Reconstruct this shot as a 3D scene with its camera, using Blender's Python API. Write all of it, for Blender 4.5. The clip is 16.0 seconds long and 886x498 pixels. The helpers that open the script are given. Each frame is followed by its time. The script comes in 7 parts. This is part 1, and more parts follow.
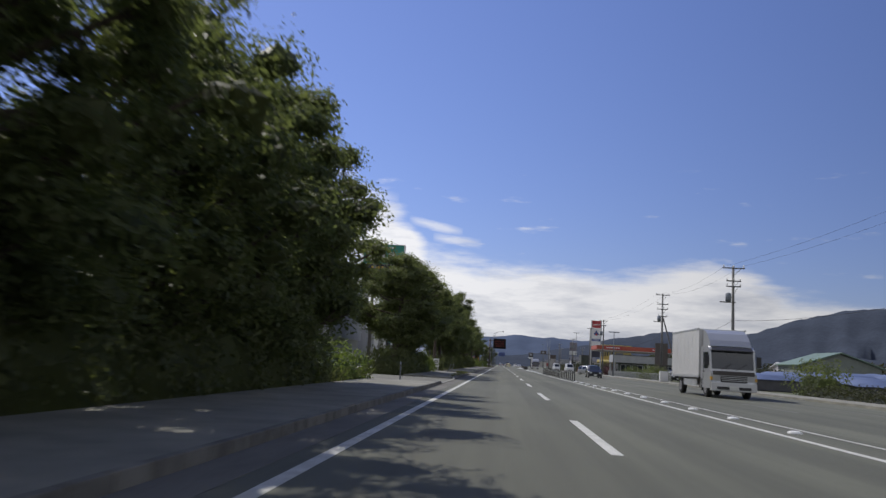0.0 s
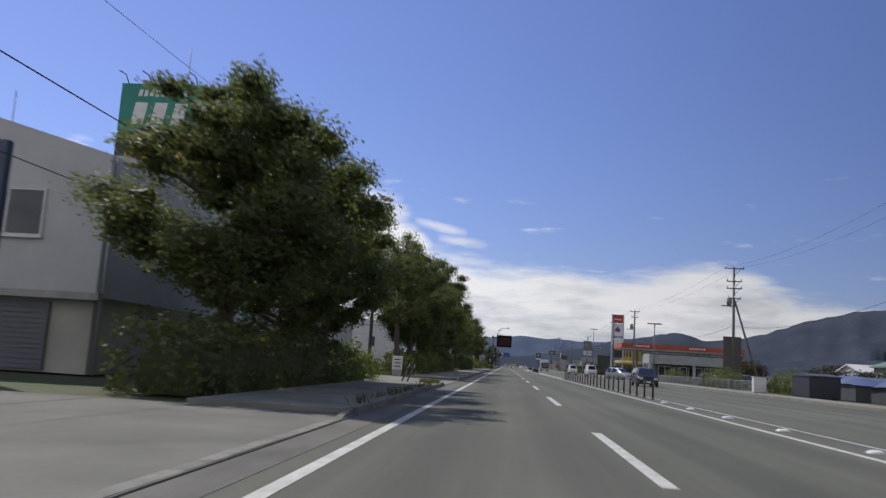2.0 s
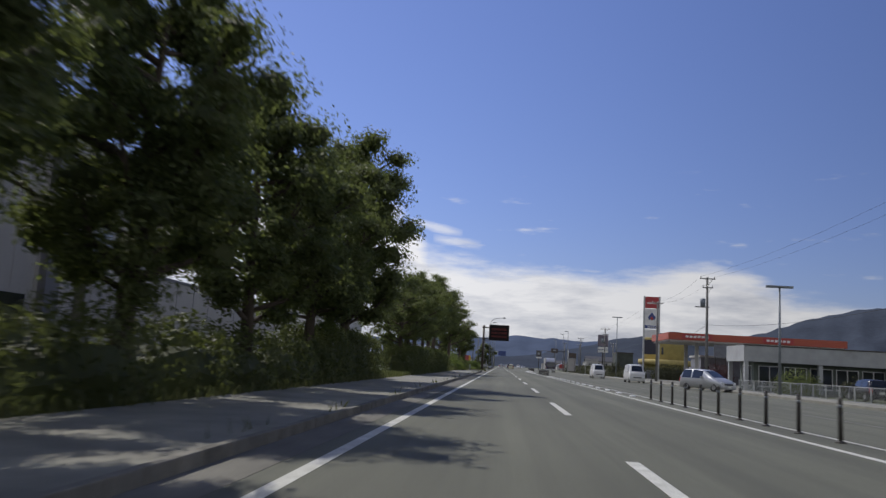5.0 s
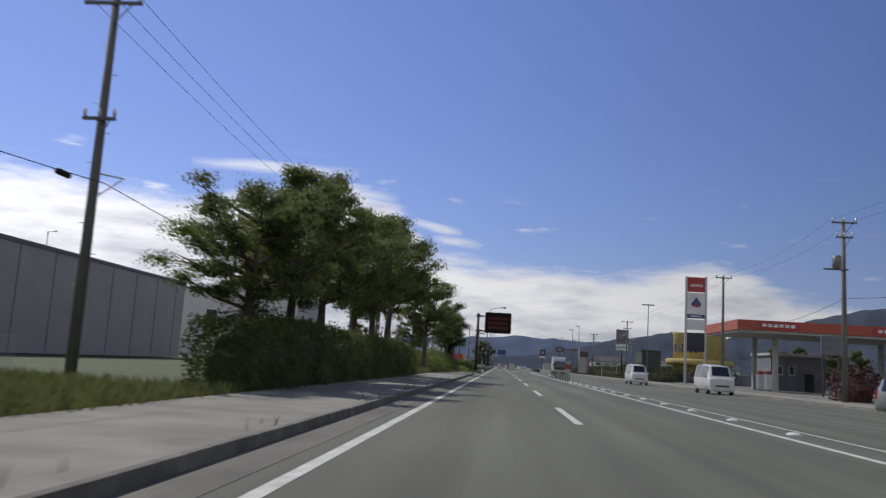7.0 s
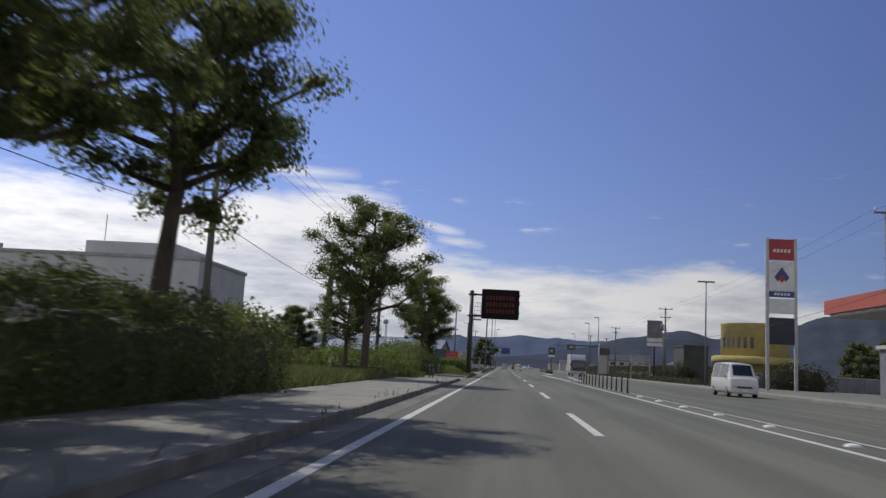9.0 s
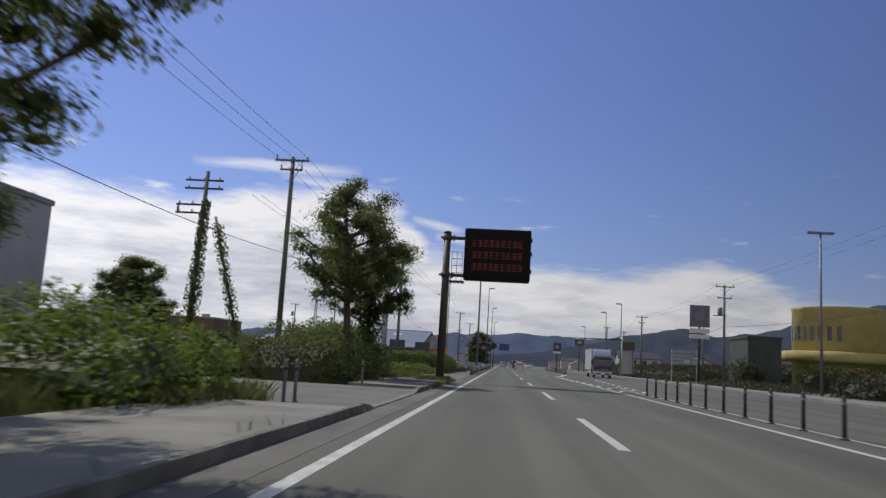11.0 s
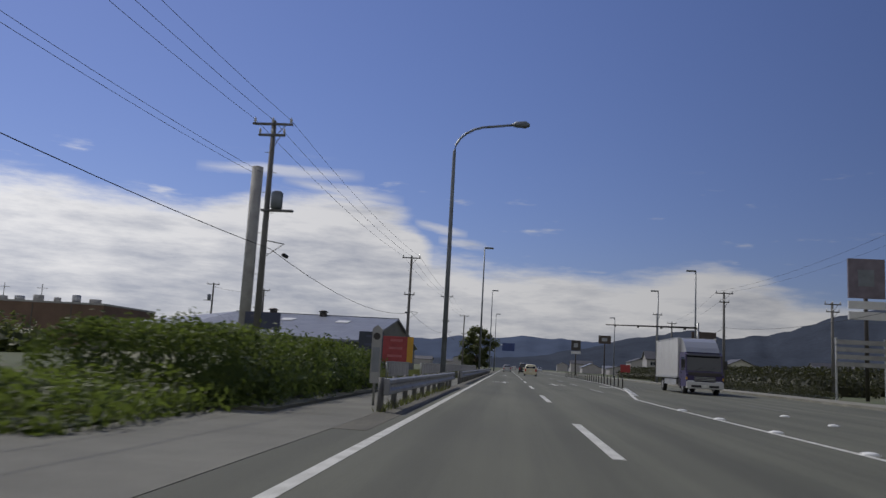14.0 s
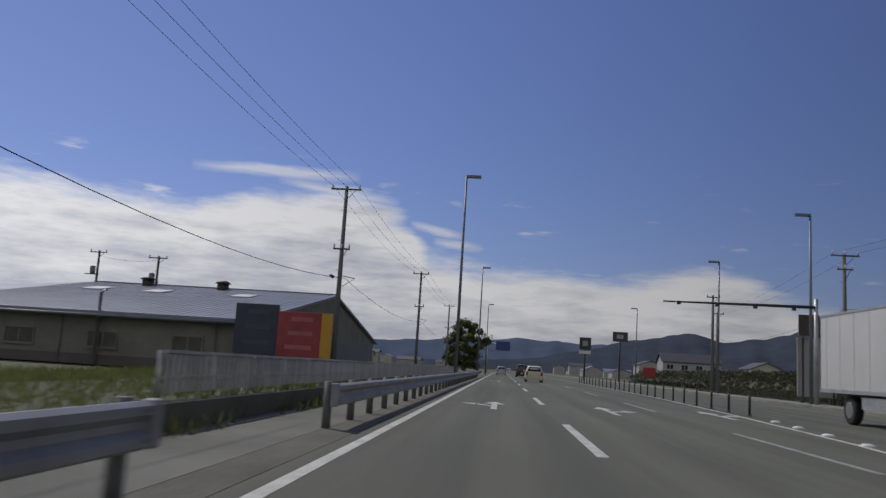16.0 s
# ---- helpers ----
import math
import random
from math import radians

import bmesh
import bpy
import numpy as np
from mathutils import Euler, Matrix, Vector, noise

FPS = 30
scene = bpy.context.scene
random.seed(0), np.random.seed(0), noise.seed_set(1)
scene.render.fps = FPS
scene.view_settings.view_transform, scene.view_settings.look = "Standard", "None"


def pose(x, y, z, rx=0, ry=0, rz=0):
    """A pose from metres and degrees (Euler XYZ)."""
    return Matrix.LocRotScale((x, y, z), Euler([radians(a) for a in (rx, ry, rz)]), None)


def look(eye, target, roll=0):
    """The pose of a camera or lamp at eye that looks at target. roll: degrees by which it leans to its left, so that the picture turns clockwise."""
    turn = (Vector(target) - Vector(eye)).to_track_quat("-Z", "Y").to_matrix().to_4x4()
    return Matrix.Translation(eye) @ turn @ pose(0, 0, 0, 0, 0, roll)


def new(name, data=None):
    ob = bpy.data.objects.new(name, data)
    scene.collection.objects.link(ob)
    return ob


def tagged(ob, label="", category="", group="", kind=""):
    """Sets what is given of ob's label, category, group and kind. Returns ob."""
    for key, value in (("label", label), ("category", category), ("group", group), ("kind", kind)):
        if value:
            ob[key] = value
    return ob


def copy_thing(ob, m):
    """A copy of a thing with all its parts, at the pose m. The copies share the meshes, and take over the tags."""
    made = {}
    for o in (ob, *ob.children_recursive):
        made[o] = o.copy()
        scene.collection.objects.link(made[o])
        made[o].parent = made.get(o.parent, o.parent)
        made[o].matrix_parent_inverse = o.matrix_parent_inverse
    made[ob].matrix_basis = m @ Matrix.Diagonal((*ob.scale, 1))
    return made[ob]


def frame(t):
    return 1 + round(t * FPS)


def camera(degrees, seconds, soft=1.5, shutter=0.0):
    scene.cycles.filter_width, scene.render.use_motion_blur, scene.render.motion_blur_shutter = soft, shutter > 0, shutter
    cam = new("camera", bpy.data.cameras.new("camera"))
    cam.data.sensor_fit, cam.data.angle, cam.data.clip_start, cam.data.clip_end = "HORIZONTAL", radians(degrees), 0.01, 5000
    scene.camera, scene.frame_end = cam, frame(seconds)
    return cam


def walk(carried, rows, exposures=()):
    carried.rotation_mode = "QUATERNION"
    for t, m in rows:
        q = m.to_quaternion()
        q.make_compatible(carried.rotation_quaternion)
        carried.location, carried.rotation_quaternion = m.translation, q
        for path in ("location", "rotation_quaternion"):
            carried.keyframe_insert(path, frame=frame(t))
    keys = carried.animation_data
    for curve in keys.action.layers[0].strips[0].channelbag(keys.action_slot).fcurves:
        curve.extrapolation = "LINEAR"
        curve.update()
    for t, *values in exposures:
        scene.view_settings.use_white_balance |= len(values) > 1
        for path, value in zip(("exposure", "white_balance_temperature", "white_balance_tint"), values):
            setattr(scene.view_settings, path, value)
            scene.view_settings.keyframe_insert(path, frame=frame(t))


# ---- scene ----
cam = camera(58.4, 16.0, 1.4, 0.3)
EYE = 1.02
# seconds, x, y, pitch, roll, yaw
ROUTE = [
    (0.0, 0.03, 0.00, 8.02, -3.31, 4.14),
    (0.5, 0.03, 8.15, 8.11, -3.40, 4.11),
    (1.0, 0.04, 16.30, 8.08, -3.40, 4.19),
    (1.5, 0.04, 24.44, 8.05, -3.22, 4.32),
    (2.0, 0.01, 32.57, 8.08, -3.44, 4.47),
    (2.5, -0.02, 40.69, 8.12, -3.58, 4.52),
    (3.0, -0.03, 48.81, 8.21, -3.59, 4.37),
    (3.5, -0.01, 56.92, 8.05, -3.66, 4.22),
    (4.0, -0.01, 65.01, 8.17, -3.43, 4.14),
    (6.5, 0.03, 105.30, 8.00, -3.22, 4.15),
    (7.0, 0.01, 113.31, 8.12, -3.42, 4.11),
    (7.5, 0.01, 121.31, 8.00, -3.34, 4.20),
    (8.0, 0.01, 129.29, 8.06, -3.34, 4.33),
    (8.5, 0.01, 137.25, 8.04, -3.29, 4.41),
    (9.0, 0.01, 145.19, 8.13, -3.15, 4.37),
    (11.5, -0.06, 184.59, 7.96, -3.44, 4.15),
    (12.0, -0.05, 192.40, 8.01, -3.71, 4.12),
    (12.5, -0.04, 200.19, 7.99, -3.32, 4.05),
    (13.0, -0.01, 207.95, 8.10, -3.04, 4.02),
    (13.5, -0.01, 215.68, 8.20, -3.42, 4.33),
    (14.0, -0.00, 223.39, 8.22, -3.07, 4.55),
    (14.5, 0.01, 231.06, 8.19, -3.78, 4.54),
    (15.0, -0.02, 238.71, 8.29, -3.62, 4.52),
    (15.5, 0.01, 246.33, 8.40, -3.34, 4.43),
    (16.0, 0.04, 253.92, 8.36, -3.54, 4.15),
]
walk(cam, [(t, pose(x, y, EYE, 90 + p, r, w)) for t, x, y, p, r, w in ROUTE],
     [(0, 0.05, 6550, 10), (4, 0.0, 6550, 10), (9, -0.12, 6600, 10), (12, -0.29, 6600, 10), (13.5, -0.5, 6600, 10), (16, -0.58, 6600, 10)])

# ---- world, sun, exposure ----
SUN_AZ, SUN_EL = -47.0, 50.0   # degrees from the road's heading (left is negative), and above the horizon


def sky():
    w = bpy.data.worlds.new("sky")
    scene.world = w
    w.use_nodes = True
    nt = w.node_tree
    nt.nodes.clear()
    N, L = nt.nodes.new, nt.links.new

    def math_node(op, a, b=None, clamp=False):
        m = N("ShaderNodeMath")
        m.operation, m.use_clamp = op, clamp
        for i, v in enumerate((a, b)):
            if v is None:
                continue
            if isinstance(v, (int, float)):
                m.inputs[i].default_value = v
            else:
                L(v, m.inputs[i])
        return m.outputs[0]

    tex = N("ShaderNodeTexSky")
    tex.sky_type, tex.sun_disc = "NISHITA", False
    tex.sun_elevation, tex.sun_rotation = radians(SUN_EL), radians(SUN_AZ)
    tex.air_density, tex.dust_density, tex.ozone_density = 1.0, 0.3, 3.0
    co = N("ShaderNodeTexCoord").outputs["Generated"]
    sep = N("ShaderNodeSeparateXYZ")
    L(co, sep.inputs[0])
    az = math_node("MULTIPLY", math_node("ARCTAN2", sep.outputs[0], sep.outputs[1]), 180 / math.pi)
    el = math_node("MULTIPLY", math_node("ARCSINE", sep.outputs[2]), 180 / math.pi)
    # the top of the cloud bank, in degrees above the horizon, all round; its high part behind the camera is unseen,
    # added as fill light
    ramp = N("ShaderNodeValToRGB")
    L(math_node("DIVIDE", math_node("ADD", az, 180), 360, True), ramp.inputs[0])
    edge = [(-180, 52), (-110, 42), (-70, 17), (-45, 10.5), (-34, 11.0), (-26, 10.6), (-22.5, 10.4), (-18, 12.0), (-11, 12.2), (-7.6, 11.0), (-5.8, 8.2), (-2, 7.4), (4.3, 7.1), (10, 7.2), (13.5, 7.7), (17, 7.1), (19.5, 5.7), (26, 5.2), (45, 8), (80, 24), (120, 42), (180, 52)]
    els = ramp.color_ramp.elements
    for i, (a, e) in enumerate(edge):
        p = (a + 180) / 360
        stop = els[0] if i == 0 else els[-1] if i == len(edge) - 1 else els.new(p)
        stop.position, stop.color = p, (e / 60, e / 60, e / 60, 1)
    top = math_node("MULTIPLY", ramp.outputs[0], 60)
    cv = N("ShaderNodeCombineXYZ")
    L(math_node("MULTIPLY", az, 0.09), cv.inputs[0])
    L(math_node("MULTIPLY", el, 0.42), cv.inputs[1])

    def fbm(scale, detail, rough):
        n = N("ShaderNodeTexNoise")
        n.inputs["Scale"].default_value, n.inputs["Detail"].default_value, n.inputs["Roughness"].default_value = scale, detail, rough
        L(cv.outputs[0], n.inputs["Vector"])
        return n.outputs[0]

    ragged = math_node("MULTIPLY", math_node("SUBTRACT", fbm(1.1, 7, 0.62), 0.5), 4.6)
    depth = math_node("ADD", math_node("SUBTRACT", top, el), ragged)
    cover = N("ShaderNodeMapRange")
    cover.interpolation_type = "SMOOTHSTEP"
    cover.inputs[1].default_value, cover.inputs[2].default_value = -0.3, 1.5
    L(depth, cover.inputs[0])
    # thin streaks higher up
    wisp = N("ShaderNodeMapRange")
    wisp.interpolation_type = "SMOOTHSTEP"
    wisp.inputs[1].default_value, wisp.inputs[2].default_value, wisp.inputs[4].default_value = 0.60, 0.78, 0.7
    L(fbm(1.9, 4, 0.55), wisp.inputs[0])
    band = N("ShaderNodeMapRange")
    band.inputs[1].default_value, band.inputs[2].default_value, band.inputs[3].default_value, band.inputs[4].default_value = 12.5, 14.5, 1, 0
    L(el, band.inputs[0])
    thin = math_node("MULTIPLY", wisp.outputs[0], band.outputs[0], True)

    def streak(mid, half, e, w, slope):
        a = math_node("SUBTRACT", 1, math_node("DIVIDE", math_node("ABSOLUTE", math_node("SUBTRACT", az, mid)), half), True)
        line = math_node("ADD", math_node("MULTIPLY", math_node("SUBTRACT", az, mid), slope), e)
        b = math_node("SUBTRACT", 1, math_node("DIVIDE", math_node("ABSOLUTE", math_node("SUBTRACT", math_node("ADD", el, math_node("MULTIPLY", ragged, 0.3)), line)), w), True)
        return math_node("MULTIPLY", math_node("MULTIPLY", math_node("POWER", a, 0.6), b), 1.5, True)

    for args in ((-17, 6, 12.9, 0.5, 0.02), (-12.5, 4.5, 11.9, 0.6, -0.12), (-5.2, 2.0, 9.6, 0.4, -0.16), (-3.6, 1.8, 8.7, 0.35, -0.1)):
        thin = math_node("MAXIMUM", thin, math_node("MULTIPLY", streak(*args), 0.62))
    amount = math_node("MULTIPLY", math_node("MAXIMUM", cover.outputs[0], thin), 0.93)
    tone = N("ShaderNodeValToRGB")
    tone.color_ramp.elements[0].position, tone.color_ramp.elements[0].color = 0.3, (0.52, 0.55, 0.64, 1)
    tone.color_ramp.elements[1].position, tone.color_ramp.elements[1].color = 0.62, (1.0, 1.0, 1.02, 1)
    # white along the upper edge of the bank, greyer towards its foot
    rim = N("ShaderNodeMapRange")
    rim.inputs[1].default_value, rim.inputs[2].default_value, rim.inputs[3].default_value, rim.inputs[4].default_value = 0.5, 6.5, 0.16, -0.1
    L(depth, rim.inputs[0])
    L(math_node("ADD", fbm(1.6, 6, 0.6), rim.outputs[0]), tone.inputs[0])
    tint = N("ShaderNodeMix")
    tint.data_type, tint.blend_type = "RGBA", "MULTIPLY"
    tint.inputs["Factor"].default_value = 1.0
    L(tex.outputs[0], tint.inputs[6])
    tint.inputs[7].default_value = (0.92, 0.9, 1.24, 1)
    back, cloud, mix, out = N("ShaderNodeBackground"), N("ShaderNodeBackground"), N("ShaderNodeMixShader"), N("ShaderNodeOutputWorld")
    # the clear sky deepens away from the sun
    near = N("ShaderNodeVectorMath")
    near.operation = "DOT_PRODUCT"
    near.inputs[1].default_value = (math.sin(radians(SUN_AZ)) * math.cos(radians(SUN_EL)), math.cos(radians(SUN_AZ)) * math.cos(radians(SUN_EL)), math.sin(radians(SUN_EL)))
    L(co, near.inputs[0])
    deep = N("ShaderNodeMapRange")
    deep.interpolation_type = "SMOOTHSTEP"
    deep.inputs[1].default_value, deep.inputs[2].default_value, deep.inputs[3].default_value, deep.inputs[4].default_value = 0.0, 0.9, 0.5, 0.95
    L(near.outputs["Value"], deep.inputs[0])
    L(tint.outputs[2], back.inputs[0])
    L(math_node("MULTIPLY", deep.outputs[0], 0.097), back.inputs[1])
    # brightest beside the sun; the unseen bank behind the camera is brightened as fill light
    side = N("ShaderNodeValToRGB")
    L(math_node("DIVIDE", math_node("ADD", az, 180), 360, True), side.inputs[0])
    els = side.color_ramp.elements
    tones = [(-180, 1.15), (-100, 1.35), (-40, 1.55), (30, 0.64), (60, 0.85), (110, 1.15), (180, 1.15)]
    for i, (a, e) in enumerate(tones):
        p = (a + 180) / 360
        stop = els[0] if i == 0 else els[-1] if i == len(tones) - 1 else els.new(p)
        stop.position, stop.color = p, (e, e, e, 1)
    shade = N("ShaderNodeMix")
    shade.data_type, shade.blend_type = "RGBA", "MULTIPLY"
    shade.inputs["Factor"].default_value = 1.0
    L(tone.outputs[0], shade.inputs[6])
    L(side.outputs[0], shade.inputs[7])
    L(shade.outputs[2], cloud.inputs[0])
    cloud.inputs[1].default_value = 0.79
    L(amount, mix.inputs[0])
    L(back.outputs[0], mix.inputs[1])
    L(cloud.outputs[0], mix.inputs[2])
    L(mix.outputs[0], out.inputs[0])


sky()
sun = new("sun", bpy.data.lights.new("sun", "SUN"))
sun.data.energy, sun.data.angle, sun.data.color = 3.5, radians(0.5), (1.0, 0.96, 0.9)
toward = Vector((math.sin(radians(SUN_AZ)) * math.cos(radians(SUN_EL)), math.cos(radians(SUN_AZ)) * math.cos(radians(SUN_EL)), math.sin(radians(SUN_EL))))
sun.matrix_world = look(toward * 50, (0, 0, 0))
scene.view_settings.exposure = 0.0


# ---- materials ----
def mat(name, base, rough=0.8, metal=0.0, vary=0.25, scale=3.0, bump=0.0, bump_scale=40.0, second=None, spots=0.0, rnd=0.0, stretch=(1, 1, 1), spec=0.5, local=False):
    """base: linear RGB. vary: strength of broad stains, spots: fine speckle, rnd: shade change from object to object."""
    m = bpy.data.materials.new(name)
    m.use_nodes = True
    nt = m.node_tree
    N, L = nt.nodes.new, nt.links.new
    b = nt.nodes["Principled BSDF"]
    b.inputs["Roughness"].default_value, b.inputs["Metallic"].default_value = rough, metal
    b.inputs["Specular IOR Level"].default_value = spec
    if local:
        co = N("ShaderNodeTexCoord").outputs["Object"]
    else:
        co = N("ShaderNodeNewGeometry").outputs["Position"]
    mp = N("ShaderNodeMapping")
    mp.inputs["Scale"].default_value = stretch
    L(co, mp.inputs[0])

    def noise_tex(s, d=5, r=0.6):
        n = N("ShaderNodeTexNoise")
        n.inputs["Scale"].default_value, n.inputs["Detail"].default_value, n.inputs["Roughness"].default_value = s, d, r
        L(mp.outputs[0], n.inputs["Vector"])
        return n.outputs[0]

    dark = second or tuple(c * (1 - vary) for c in base)
    light = base if second else tuple(min(1, c * (1 + vary * 0.6)) for c in base)
    ramp = N("ShaderNodeValToRGB")
    ramp.color_ramp.elements[0].position, ramp.color_ramp.elements[0].color = 0.32, (*dark, 1)
    ramp.color_ramp.elements[1].position, ramp.color_ramp.elements[1].color = 0.68, (*light, 1)
    L(noise_tex(scale), ramp.inputs[0])
    col = ramp.outputs[0]

    def multiply(col, fac, lo, hi):
        mr = N("ShaderNodeMapRange")
        mr.inputs[3].default_value, mr.inputs[4].default_value = lo, hi
        mr.inputs[1].default_value, mr.inputs[2].default_value = 0.25, 0.75
        L(fac, mr.inputs[0])
        mx = N("ShaderNodeMix")
        mx.data_type, mx.blend_type = "RGBA", "MULTIPLY"
        mx.inputs["Factor"].default_value = 1.0
        L(col, mx.inputs[6])
        L(mr.outputs[0], mx.inputs[7])
        return mx.outputs[2]

    if spots:
        col = multiply(col, noise_tex(bump_scale, 3, 0.7), 1 - spots, 1 + spots)
    if rnd:
        info = N("ShaderNodeObjectInfo")
        col = multiply(col, info.outputs["Random"], 1 - rnd, 1 + rnd)
    L(col, b.inputs["Base Color"])
    if bump:
        bp = N("ShaderNodeBump")
        bp.inputs["Strength"].default_value, bp.inputs["Distance"].default_value = bump, 0.02
        L(noise_tex(bump_scale, 4, 0.65), bp.inputs["Height"])
        L(bp.outputs[0], b.inputs["Normal"])
    return m


def leaf_mat(name, base, bright, through_col):
    m = bpy.data.materials.new(name)
    m.use_nodes = True
    nt = m.node_tree
    N, L = nt.nodes.new, nt.links.new
    b = nt.nodes["Principled BSDF"]
    b.inputs["Roughness"].default_value, b.inputs["Specular IOR Level"].default_value = 0.55, 0.28
    geo = N("ShaderNodeNewGeometry")
    ramp = N("ShaderNodeValToRGB")
    ramp.color_ramp.elements[0].color, ramp.color_ramp.elements[1].color = (*base, 1), (*bright, 1)
    L(geo.outputs["Random Per Island"], ramp.inputs[0])
    n = N("ShaderNodeTexNoise")
    n.inputs["Scale"].default_value = 0.6
    L(geo.outputs["Position"], n.inputs["Vector"])
    mr = N("ShaderNodeMapRange")
    mr.inputs[1].default_value, mr.inputs[2].default_value, mr.inputs[3].default_value, mr.inputs[4].default_value = 0.3, 0.7, 0.7, 1.3
    L(n.outputs[0], mr.inputs[0])
    mx = N("ShaderNodeMix")
    mx.data_type, mx.blend_type = "RGBA", "MULTIPLY"
    mx.inputs["Factor"].default_value = 1.0
    L(ramp.outputs[0], mx.inputs[6])
    L(mr.outputs[0], mx.inputs[7])
    L(mx.outputs[2], b.inputs["Base Color"])
    tr = N("ShaderNodeBsdfTranslucent")
    tr.inputs[0].default_value = (*through_col, 1)
    ms = N("ShaderNodeMixShader")
    ms.inputs[0].default_value = 0.45
    L(b.outputs[0], ms.inputs[1])
    L(tr.outputs[0], ms.inputs[2])
    L(ms.outputs[0], nt.nodes["Material Output"].inputs[0])
    return m


def glow(name, col, strength):
    m = mat(name, col, 0.5)
    b = m.node_tree.nodes["Principled BSDF"]
    b.inputs["Emission Color"].default_value, b.inputs["Emission Strength"].default_value = (*col, 1), strength
    return m


M = {}
def road_mat(name, base):
    """Worn asphalt: fine chips, long streaks, polished wheel tracks, oil between them."""
    m = mat(name, base, 0.86, vary=0.14, scale=0.3, bump=0.4, bump_scale=85, spots=0.3, stretch=(1, 0.25, 1))
    nt = m.node_tree
    N, L = nt.nodes.new, nt.links.new
    b = nt.nodes["Principled BSDF"]
    col = b.inputs["Base Color"].links[0].from_socket
    pos = N("ShaderNodeNewGeometry").outputs["Position"]

    def times(col, val, a0, a1, lo, hi, smooth=True):
        mr = N("ShaderNodeMapRange")
        if smooth:
            mr.interpolation_type = "SMOOTHSTEP"
        for i, v in enumerate((a0, a1, lo, hi)):
            mr.inputs[i + 1].default_value = v
        L(val, mr.inputs[0])
        mx = N("ShaderNodeMix")
        mx.data_type, mx.blend_type = "RGBA", "MULTIPLY"
        mx.inputs["Factor"].default_value = 1.0
        L(col, mx.inputs[6])
        L(mr.outputs[0], mx.inputs[7])
        return mx.outputs[2]

    def tex(kind, scale3, **kw):
        mp = N("ShaderNodeMapping")
        mp.inputs["Scale"].default_value = scale3
        L(pos, mp.inputs[0])
        n = N(kind)
        for k, v in kw.items():
            n.inputs[k].default_value = v
        L(mp.outputs[0], n.inputs["Vector"])
        return n

    # oil and rubber along the middle of each lane, pale polished tracks beside it
    wave = N("ShaderNodeMath")
    wave.operation = "SINE"
    sep = N("ShaderNodeSeparateXYZ")
    L(pos, sep.inputs[0])
    ph = N("ShaderNodeMath")
    ph.operation, ph.inputs[1].default_value, ph.inputs[2].default_value = "MULTIPLY_ADD", 2 * math.pi / 1.75, 0.9
    L(sep.outputs[0], ph.inputs[0])
    L(ph.outputs[0], wave.inputs[0])
    col = times(col, wave.outputs[0], -1, 1, 0.9, 1.07)
    col = times(col, tex("ShaderNodeTexNoise", (1.6, 0.03, 1), Scale=1.0, Detail=4.0, Roughness=0.6).outputs[0], 0.35, 0.65, 0.86, 1.1)
    col = times(col, tex("ShaderNodeTexNoise", (0.15, 0.05, 1), Scale=1.0, Detail=3.0).outputs[0], 0.4, 0.62, 0.88, 1.06)
    L(col, b.inputs["Base Color"])
    return m


M["asphalt"] = road_mat("asphalt", (0.097, 0.1, 0.073))
M["apron"] = mat("apron_asphalt", (0.142, 0.141, 0.118), 0.9, vary=0.28, scale=0.5, bump=0.4, bump_scale=60, spots=0.25)
M["sidewalk"] = mat("sidewalk_asphalt", (0.205, 0.2, 0.166), 0.9, vary=0.28, scale=0.8, bump=0.3, bump_scale=70, spots=0.2)
M["kerb"] = mat("kerb_concrete", (0.15, 0.142, 0.12), 0.9, vary=0.35, scale=2.5, bump=0.3, bump_scale=50, spots=0.15, rnd=0.12)
M["kerb_low"] = mat("worn_dropped_kerb", (0.2, 0.194, 0.165), 0.9, vary=0.3, scale=2.5, spots=0.15, rnd=0.12)
M["gutter"] = mat("stained_gutter", (0.125, 0.12, 0.1), 0.9, vary=0.35, scale=1.2, spots=0.2, bump_scale=40, stretch=(1, 0.3, 1))
M["dirt"] = mat("dusty_asphalt", (0.105, 0.1, 0.078), 0.95, vary=0.35, scale=1.1, spots=0.3, bump_scale=30, stretch=(1, 0.35, 1))
M["concrete"] = mat("concrete", (0.36, 0.355, 0.34), 0.85, vary=0.22, scale=1.6, bump=0.2, bump_scale=60, spots=0.1)
M["pole"] = mat("pole_concrete", (0.145, 0.142, 0.136), 0.85, vary=0.2, scale=1.2, spots=0.12, bump_scale=30, stretch=(1, 1, 0.2))
M["paint"] = mat("road_paint", (0.58, 0.58, 0.53), 0.65, second=(0.36, 0.36, 0.315), scale=3.2, spots=0.3, bump_scale=28, bump=0.15)
M["paint_worn"] = mat("worn_road_paint", (0.36, 0.36, 0.34), 0.7, second=(0.17, 0.17, 0.155), scale=2.0, spots=0.35, bump_scale=25)
M["paint_faint"] = mat("almost_worn_off_paint", (0.2, 0.2, 0.18), 0.8, second=(0.105, 0.108, 0.09), scale=2.0, spots=0.35, bump_scale=25)
M["soil"] = mat("soil_and_weeds", (0.06, 0.085, 0.028), 0.95, second=(0.09, 0.088, 0.05), scale=0.22, spots=0.35, bump_scale=9, bump=0.5)
M["gravel"] = mat("gravel_yard", (0.2, 0.19, 0.15), 0.95, vary=0.3, scale=0.25, spots=0.3, bump_scale=20, bump=0.5)
